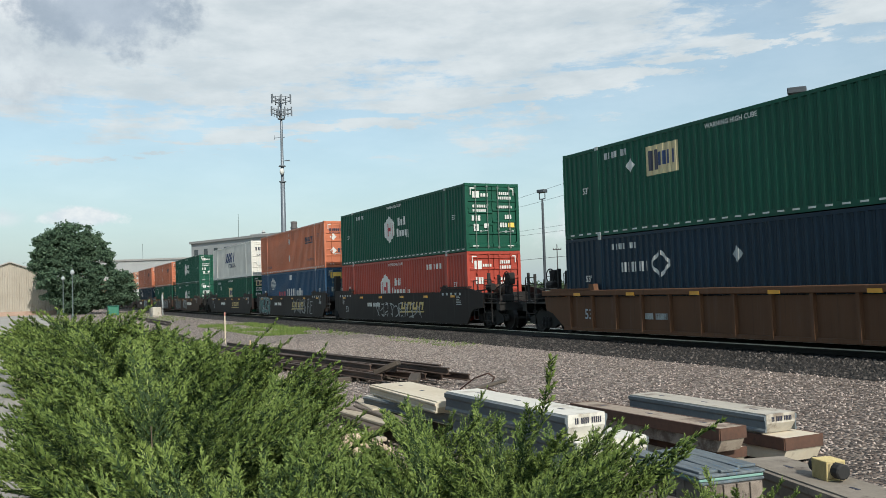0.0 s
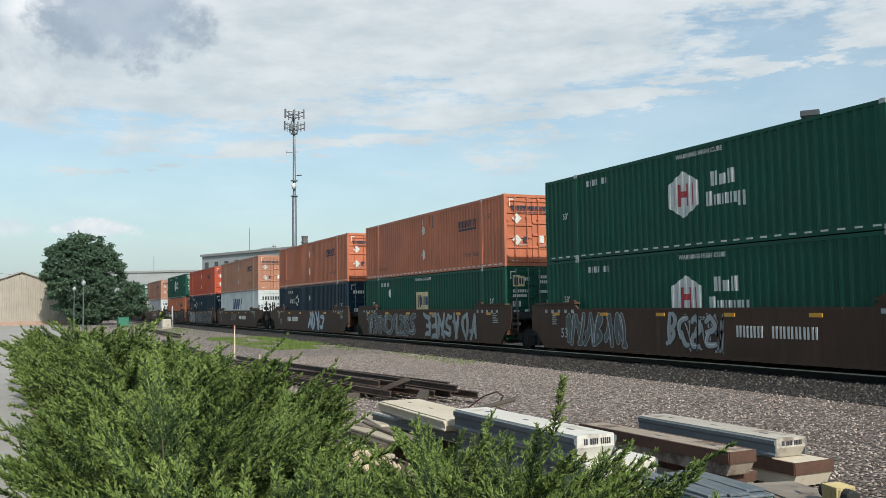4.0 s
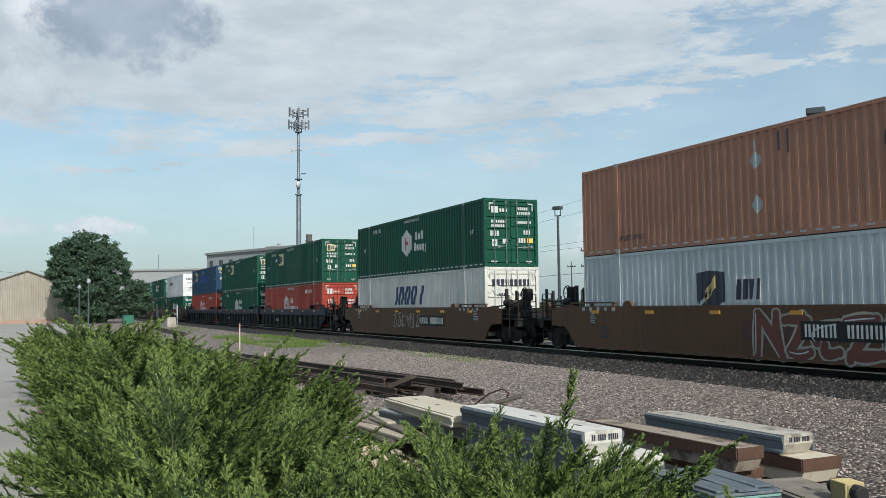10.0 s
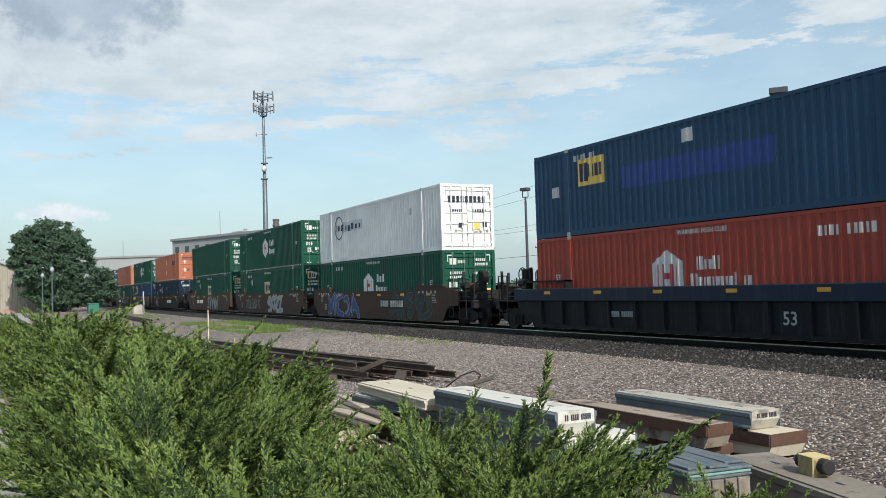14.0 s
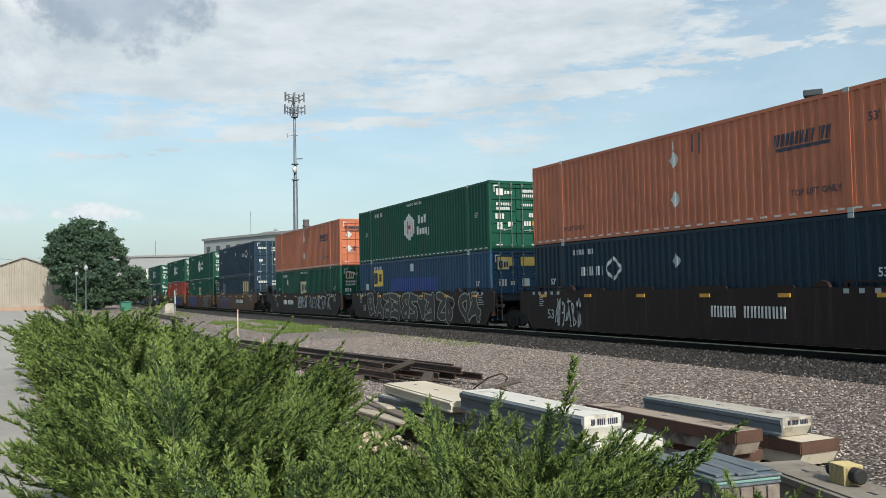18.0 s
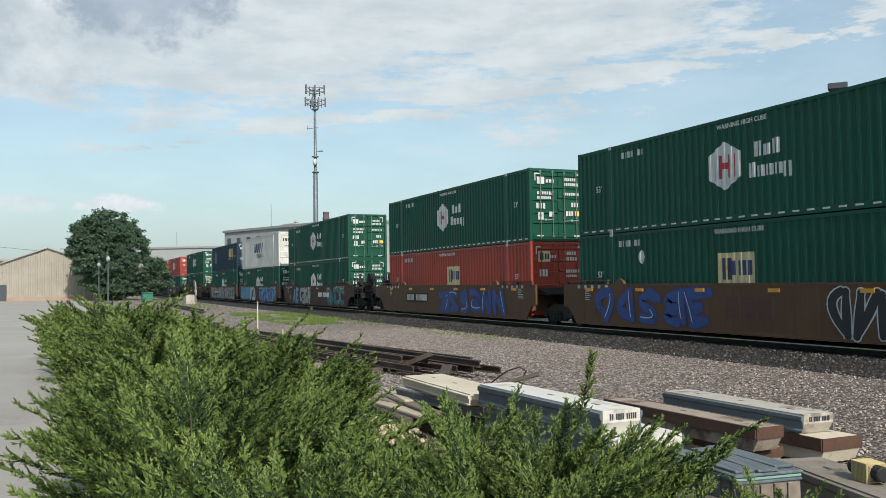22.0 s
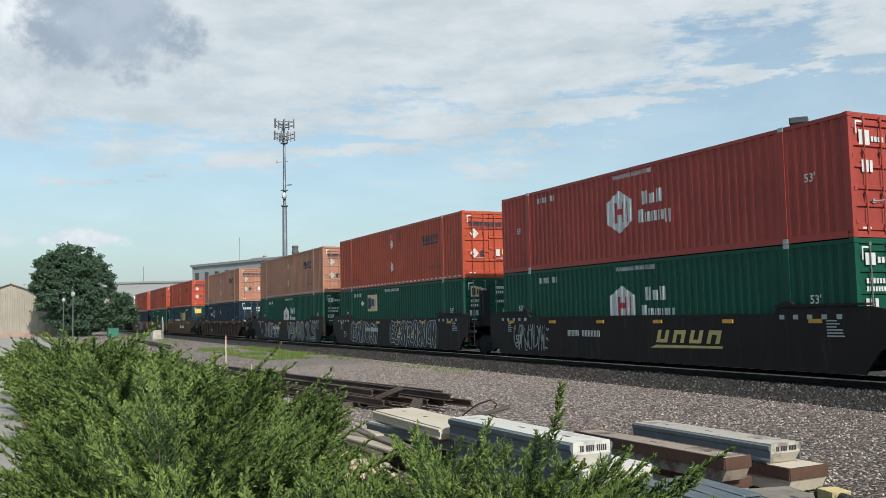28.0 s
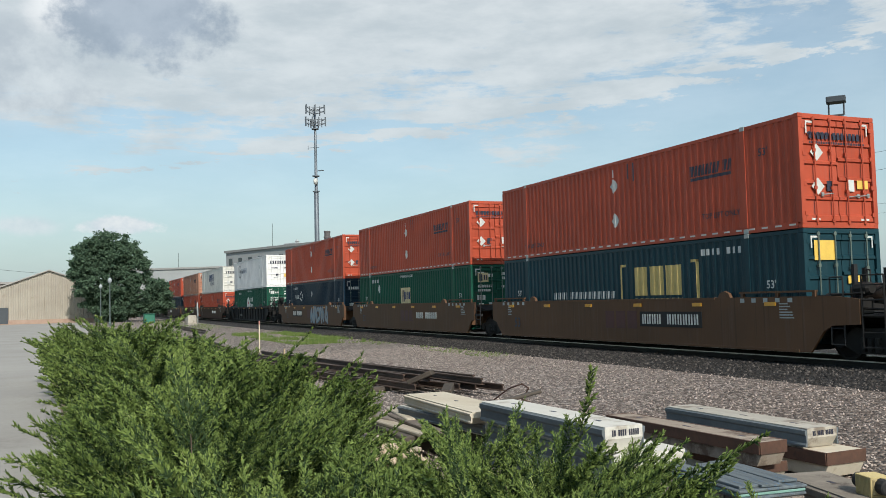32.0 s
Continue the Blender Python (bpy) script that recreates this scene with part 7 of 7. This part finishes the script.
part("door", Mesh().chamfer(0.05, 0.14, -6.3, -5.2, 0.1, 2.35, 0.02).data("door", plain("dark_door_paint", (0.05, 0.06, 0.07), 0.5)), shed, "dark steel door")
hut = thing("far_shed", "low grey flat-roofed shed behind the gabled one", "shed", pose(*at(92.9, 190)))
part("walls", Mesh().box(-6, 6, -9, 9, 0, 6.9).data("walls", SHED_ROOF), hut)
part("roof", Mesh().box(-6.3, 6.3, -9.3, 9.3, 6.9, 7.3).data("roof", SHED_ROOF), hut)

# broad tree behind the hedge's end
LEAF = leafy("dark_tree_leaf", (0.055, 0.098, 0.062), (0.105, 0.165, 0.100), 0.85, 0.3)
TRUNK = surface("tree_bark", (0.09, 0.07, 0.055), (0.16, 0.13, 0.10), 1.5, 12, 0.9, 0, 0.4, 0.02)


def tree(x, y, parts_, seed, label, leaf=0.23, dens=1.0):
    """Trunk, limbs and leaf clumps; parts_: crown lobes as offsets and radii (x, y, z, r)."""
    r = np.random.default_rng(seed)
    ob = thing("tree", label, "tree", pose(x, y, 0))
    limbs = Mesh().tube((0, 0, 0), (0.1, 0.1, 2.4), 0.42, 10, 0.32)
    vs = []
    for px, py, pz, pr in parts_:
        limbs.tube((0.1, 0.1, 2.2), (px * 0.7, py * 0.7, pz * 0.85), 0.20, 7, 0.05)
        clumps = int(46 * pr * dens)
        for _ in range(clumps):
            d = r.normal(size=3)
            d /= np.linalg.norm(d)
            c = np.array([px, py, pz]) + d * pr * r.uniform(0.55, 1.04)
            n = 52
            cr_ = 0.52 * r.uniform(0.6, 1.3)
            q = c + r.normal(scale=cr_ * 0.55, size=(n, 3)) * np.array([1, 1, 0.6])
            u = r.normal(size=(n, 3))
            u /= np.linalg.norm(u, axis=1)[:, None]
            w = np.cross(u, r.normal(size=(n, 3)))
            w /= np.linalg.norm(w, axis=1)[:, None]
            s = leaf * r.uniform(0.5, 1.1, (n, 1))
            vs.append(np.stack([q - u * s, q + w * s * 0.55, q + u * s, q - w * s * 0.55], 1))
    v = np.concatenate(vs).reshape(-1, 3)
    part("trunk", limbs.data("trunk", TRUNK), ob, "brown trunk and limbs")
    part("crown", raw("crown", v, np.arange(len(v)).reshape(-1, 4), LEAF), ob, "uneven crown of dark leaves")
    return ob


tx_, ty_, _ = at(86.9, 131)
tree(tx_, ty_, ((0, -1.9, 9.6, 3.1), (0.5, -3.7, 8.5, 2.4), (-0.5, 0.5, 9.3, 2.9), (0.6, -4.7, 7.2, 1.6), (0, 2.1, 7.2, 2.3), (1.0, -0.8, 5.8, 3.7), (1.2, -2.6, 4.6, 3.0), (1.0, 3.2, 3.6, 2.8), (1.5, 0.4, 2.2, 2.4), (0.8, 5.2, 4.3, 1.5), (1.2, 5.4, 2.6, 1.8), (1.6, -1.6, 2.0, 2.0)), 21, "broad dark green leafy tree beside the shed")


# ---------------------------------------------------------------- beyond the track
FACADE = surface("grey_industrial_facade", (0.28, 0.295, 0.295), (0.34, 0.35, 0.35), 0.2, 3, 0.7, 0, 0.05, 0.01, (0.28, 0.29, 0.29), (0.58, 0.75))
FACADE_TAN = surface("tan_industrial_facade", (0.42, 0.36, 0.28), (0.50, 0.44, 0.35), 0.2, 3, 0.75)
DARKGLASS = plain("dark_window_glass", (0.05, 0.06, 0.07), 0.15)
ROOFGREY = plain("grey_roof_membrane", (0.30, 0.30, 0.29), 0.8)


def hall(label, x, y, turn, length, deep, high, mat, windows, rooftop=()):
    ob = thing("industrial_building", label, "building", pose(x, y, 0, 0, 0, turn))
    part("wall", Mesh().box(0, length, 0, deep, 0, high).data("wall", mat), ob)
    part("roof", Mesh().box(-0.3, length + 0.3, -0.3, deep + 0.3, high, high + 0.45).data("roof", ROOFGREY), ob, "grey flat roof edge")
    step = length / max(1, windows)
    for i in range(windows):
        w = part("window", Mesh().box(i * step + step * 0.32, i * step + step * 0.68, -0.06, 0.05, high - 2.6, high - 1.2).data("window", DARKGLASS), ob, "dark high window")
        part("sill", Mesh().box(i * step + step * 0.30, i * step + step * 0.70, -0.16, 0.0, high - 2.72, high - 2.6).data("sill", ROOFGREY), w)
    for n, m, mat2, lab in rooftop:
        part(n, m.data(n, mat2), ob, lab)
    return ob


bx_, by_, _ = at(80.46, 185)
hall("tall grey industrial building behind the train", bx_, by_, 22, 42, 30, 12.5, FACADE, 12,
     (("rooftop_unit", Mesh().chamfer(11.5, 15.5, 6, 9, 12.9, 13.9, 0.1), FACADE, "grey rooftop unit"), ("mast", Mesh().tube((9.2, 5, 12.9), (9.2, 5, 18.1), 0.05, 6), POLE_GREEN, "thin mast"),
      ("vent", Mesh().lathe([(0.3, 12.9), (0.3, 13.8), (0.45, 13.9), (0.1, 14.3)], (17.5, 5, 0), "z", 10), FACADE, "roof vent"), ("rooftop_unit", Mesh().chamfer(22, 30, 8, 14, 12.9, 14.3, 0.1), FACADE_TAN, "tan rooftop unit")))
lx_, ly_, _ = at(86.5, 236)
hall("long low pale grey warehouse behind the tree", lx_, ly_, 60, 44, 40, 11.2, FACADE, 0, (("mast", Mesh().tube((12, 5, 11), (12, 5, 15.6), 0.05, 6), POLE_GREEN, "thin mast"),))
cx2, cy2, _ = at(74.10, 170)
ch = thing("chimney", "short dark steel chimney stack behind the train", "chimney", pose(cx2, cy2, 0))
part("stack", Mesh().lathe([(0.7, 0), (0.62, 8), (0.56, 15.2), (0.62, 15.3), (0.62, 15.6), (0.5, 15.6)], n=14).data("stack", plain("sooty_steel", (0.10, 0.09, 0.09), 0.7)), ch)
part("collar", Mesh().lathe([(0.63, 14.2), (0.68, 14.25), (0.68, 14.5), (0.63, 14.55)], n=14).data("collar", plain("sooty_steel", (0.10, 0.09, 0.09), 0.7)), ch)
hall("tan building far behind the train", *at(62.5, 210)[:2], 62, 4.6, 10, 13.9, FACADE_TAN, 0)

# cell tower: tapering pole with two rings of panel antennas
TOWER_STEEL = surface("galvanised_tower", (0.11, 0.13, 0.15), (0.17, 0.19, 0.21), 0.3, 6, 0.5, 0.4, 0.05, 0.004)
ANTENNA = plain("grey_antenna_shell", (0.15, 0.17, 0.19), 0.6)
tw = thing("cell_tower", "tall galvanised steel cell tower with panel antennas", "tower", pose(*at(74.75, 200), 0, 0, 50))
TOP = 46.6
part("pole", Mesh().lathe([(0.62, 0), (0.56, 14), (0.50, 26.9), (0.36, 27.0), (0.30, 36), (0.22, TOP)], n=14).data("pole", TOWER_STEEL, True), tw)
for z in (27.0, 30.5, 41.2):
    part("flange", Mesh().lathe([(0.62, z - 0.1), (0.80, z - 0.1), (0.80, z + 0.1), (0.62, z + 0.1)], n=14).data("flange", TOWER_STEEL), tw)
part("dish", Mesh().lathe([(0.75, -0.5), (0.7, 0.0), (0.1, 0.1)], (0.5, -0.7, 29.2), "x", 16).data("dish", WHITE, True), tw, "white microwave drum")
part("side_arm", Mesh().tube((-1.9, 0, 37.0), (0.9, 0, 37.0), 0.06, 6).tube((-1.8, 0, 36.6), (-1.8, 0, 37.6), 0.06, 6).tube((0, 0, 31.6), (1.6, 0.2, 31.8), 0.07, 6).box(0.7, 1.8, -0.3, 0.3, 31.6, 31.75).data("side_arm", TOWER_STEEL), tw)
for z, rad, cnt in ((45.6, 2.45, 9), (42.8, 2.55, 12)):
    ring = Mesh()
    for i in range(3):
        a, b = 2 * math.pi * i / 3, 2 * math.pi * (i + 1) / 3
        p, q = (rad * math.cos(a), rad * math.sin(a)), (rad * math.cos(b), rad * math.sin(b))
        for dz in (-0.55, 0.35):
            ring.tube((*p, z + dz), (*q, z + dz), 0.07, 6)
        ring.tube((0, 0, z), ((p[0] + q[0]) / 2, (p[1] + q[1]) / 2, z), 0.09, 6)
        ring.tube((0, 0, z - 0.8), ((p[0] + q[0]) / 2, (p[1] + q[1]) / 2, z - 0.5), 0.07, 6)
    part("platform", ring.data("platform", TOWER_STEEL), tw, "triangular steel platform")
    for i in range(cnt):
        k_n = cnt // 3
        u = (i % k_n + 0.15) / (k_n - 0.7)
        a, b = 2 * math.pi * (i // k_n) / 3, 2 * math.pi * (i // k_n + 1) / 3
        px, py = rad * (math.cos(a) * (1 - u) + math.cos(b) * u) * 1.06, rad * (math.sin(a) * (1 - u) + math.sin(b) * u) * 1.06
        turn = math.degrees(math.atan2(py, px))
        part("antenna", Mesh().chamfer(-0.07, 0.09, -0.16, 0.16, -1.15, 0.95, 0.03).data("antenna", ANTENNA), tw, "grey panel antenna", pose(px, py, z, 0, 0, turn))

# yard lights: pole with a yoke and a box head
DARKPOLE = plain("dark_pole_paint", (0.055, 0.065, 0.075), 0.5)


def yard_light(az, r, h, turn):
    ob = thing("light_pole", "dark steel light pole with a box lamp head", "lamp post", pose(*at(az, r), 0, 0, turn), "light poles beyond the track")
    part("pole", Mesh().lathe([(0.16, 0), (0.15, 0.4), (0.12, 0.5), (0.085, h - 0.95)], n=10).data("pole", DARKPOLE), ob)
    part("yoke", Mesh().tube((-0.26, 0, h - 0.68), (0.26, 0, h - 0.68), 0.04, 6).tube((-0.26, 0, h - 0.68), (-0.26, 0, h - 0.2), 0.035, 6).tube((0.26, 0, h - 0.68), (0.26, 0, h - 0.2), 0.035, 6).tube((0, 0, h - 0.97), (0, 0, h - 0.66), 0.07, 6).data("yoke", DARKPOLE), ob)
    part("lamp_head", Mesh().chamfer(-0.34, 0.34, -0.24, 0.24, h - 0.22, h + 0.02, 0.03).data("lamp_head", DARKPOLE), ob, "dark box lamp head")


yard_light(42.24, 36, 9.1, 40)
yard_light(58.0, 66, 9.05, 20)

# power poles and wires
POLEWOOD = surface("grey_power_pole", (0.045, 0.045, 0.047), (0.075, 0.074, 0.074), 0.6, 8, 0.9, 0, 0.2, 0.01)
INSUL = plain("brown_insulator", (0.10, 0.07, 0.06), 0.3)


def power_pole(az, r, h, arms, turn, side=()):
    ob = thing("power_pole", "tall grey wooden power pole with crossarms", "power pole", pose(*at(az, r), 0, 0, turn), "power poles")
    part("pole", Mesh().lathe([(0.22, 0), (0.17, h * 0.5), (0.11, h)], n=10).data("pole", POLEWOOD), ob)
    for z, w in arms:
        a = part("crossarm", Mesh().box(-w / 2, w / 2, -0.09, 0.09, z - 0.12, z + 0.12).data("crossarm", POLEWOOD), ob)
        for i in range(4):
            u = -w / 2 + 0.15 + i * (w - 0.3) / 3
            part("insulator", Mesh().lathe([(0.05, z + 0.12), (0.12, z + 0.2), (0.05, z + 0.28), (0.10, z + 0.36), (0.04, z + 0.44)], (u, 0, 0), "z", 8).data("insulator", INSUL), a)
    for z, w in side:
        part("standoff", Mesh().tube((0, 0, z), (w, 0, z), 0.05, 6).tube((w, 0, z), (w, 0, z + 1.0), 0.07, 6).tube((w * 0.4, 0, z), (w * 0.4, 0, z + 0.8), 0.05, 6).data("standoff", INSUL), ob)
    return ob


power_pole(55.95, 150, 20.1, ((10.6, 3.4), (8.0, 3.4)), 60, ((18.4, 1.4), (16.2, 1.4), (13.9, 1.4)))
power_pole(48.2, 150, 15.7, ((9.8, 2.6), (8.8, 2.6)), 20, ((14.6, 1.2), (13.2, -1.2), (11.8, 1.2)))
power_pole(60.3, 260, 14, ((12.6, 2.6),), 40)
power_pole(57.2, 240, 13, ((11.6, 2.4),), 40)
power_pole(44.7, 150, 13.8, ((11.6, 2.4),), 30, ((12.9, 1.1), (10.4, -1.1), (9.2, 1.1)))
power_pole(45.25, 150, 11.0, ((9.8, 1.8),), 30, ((8.6, 1.0),))
gm = thing("lattice_gantry", "grey steel substation gantry far beyond the track", "gantry", pose(*at(54.6, 190), 0, 0, 55))
lat = Mesh()
for x in (-2.0, 2.0):
    lat.tube((x, 0, 0), (x, 0, 11.6), 0.11, 6)
for z in (3.6, 5.2, 6.8, 8.4, 10.0, 11.6):
    lat.tube((-2.0, 0, z), (2.0, 0, z), 0.08, 6)
part("frame", lat.data("frame", TOWER_STEEL), gm)
for az_, r_, h_ in ((52.6, 200, 11), (51.4, 205, 12), (50.4, 195, 10), (49.8, 198, 10), (47.4, 200, 11.5), (61.5, 230, 11), (46.2, 180, 9)):
    p_ = thing("substation_post", "thin grey substation post far beyond the track", "post", pose(*at(az_, r_)), "substation posts")
    part("post", Mesh().lathe([(0.16, 0), (0.10, h_)], n=8).data("post", TOWER_STEEL), p_)
    part("arm", Mesh().box(-1.1, 1.1, -0.08, 0.08, h_ - 0.9, h_ - 0.7).box(-0.8, 0.8, -0.08, 0.08, h_ - 2.2, h_ - 2.0).data("arm", TOWER_STEEL), p_)
WIRE = plain("dark_wire", (0.03, 0.03, 0.034), 0.6)


def span(p, q, sag, r=0.022):
    m = Mesh()
    pts = [tuple(np.array(p) * (1 - t) + np.array(q) * t - np.array((0, 0, sag * 4 * t * (1 - t)))) for t in np.linspace(0, 1, 13)]
    for a, b in zip(pts, pts[1:]):
        m.tube(a, b, r, 4)
    solid("overhead_wire", m.data("overhead_wire", WIRE), "thin dark overhead wire in a long sag", "wire", group="overhead wires")


for k in range(2):
    span(at(72, 330, 21 + k * 0.9), at(55.95, 150, 19.6 - k * 2.1), 2.2, 0.022)
    span(at(55.95, 150, 19.6 - k * 2.1), at(20, 120, 24 - k * 2.6), 2.0, 0.020)
for k in range(2):
    span(at(80, 420, 17 + k * 1.4), at(48.2, 150, 14.6 - k * 1.4), 2.5, 0.022)
    span(at(48.2, 150, 14.6 - k * 1.4), at(15, 140, 19 - k * 1.3), 2.0, 0.020)
span(at(97, 210, 12.6), at(86, 230, 9.5), 0.8, 0.03)
span(at(74, 240, 7.6), at(50, 120, 6.8), 1.0, 0.03)

# far woods and bushes on the horizon
FARLEAF = leafy("far_woods_leaf", (0.045, 0.075, 0.04), (0.09, 0.125, 0.065), 0.7, 0.2)
rngw = np.random.default_rng(31)
vs_ = []
for i in range(360):
    az_ = rngw.uniform(18, 100)
    r_ = rngw.uniform(300, 420)
    if 76 < az_ < 96 and r_ < 380:
        r_ += 60
    hh_ = rngw.uniform(1.5, 3.6) * (1.0 + 0.5 * math.sin(az_ * 0.9))
    c_ = np.array(at(az_, r_, hh_ * 0.45))
    n_ = 90
    q_ = c_ + rngw.normal(size=(n_, 3)) * np.array([2.5, 2.5, hh_ * 0.22])
    q_[:, 2] = np.abs(q_[:, 2])
    u_ = rngw.normal(size=(n_, 3))
    u_ /= np.linalg.norm(u_, axis=1)[:, None]
    w_ = np.cross(u_, rngw.normal(size=(n_, 3)))
    w_ /= np.linalg.norm(w_, axis=1)[:, None]
    s_2 = rngw.uniform(0.25, 0.6, (n_, 1))
    vs_.append(np.stack([q_ - u_ * s_2, q_ + w_ * s_2, q_ + u_ * s_2, q_ - w_ * s_2], 1))
v_ = np.concatenate(vs_).reshape(-1, 3)
solid("far_woods", raw("far_woods", v_, np.arange(len(v_)).reshape(-1, 4), FARLEAF), "low hazy green woods along the horizon", "woods", kind="stuff")


# ---------------------------------------------------------------- movement
def motions():
    for ob, x, y, z in MOVING:
        walk(ob, [(t, pose(x + SPEED * t, y, z)) for t in (0, 8, 16, 24, 32)])


motions()
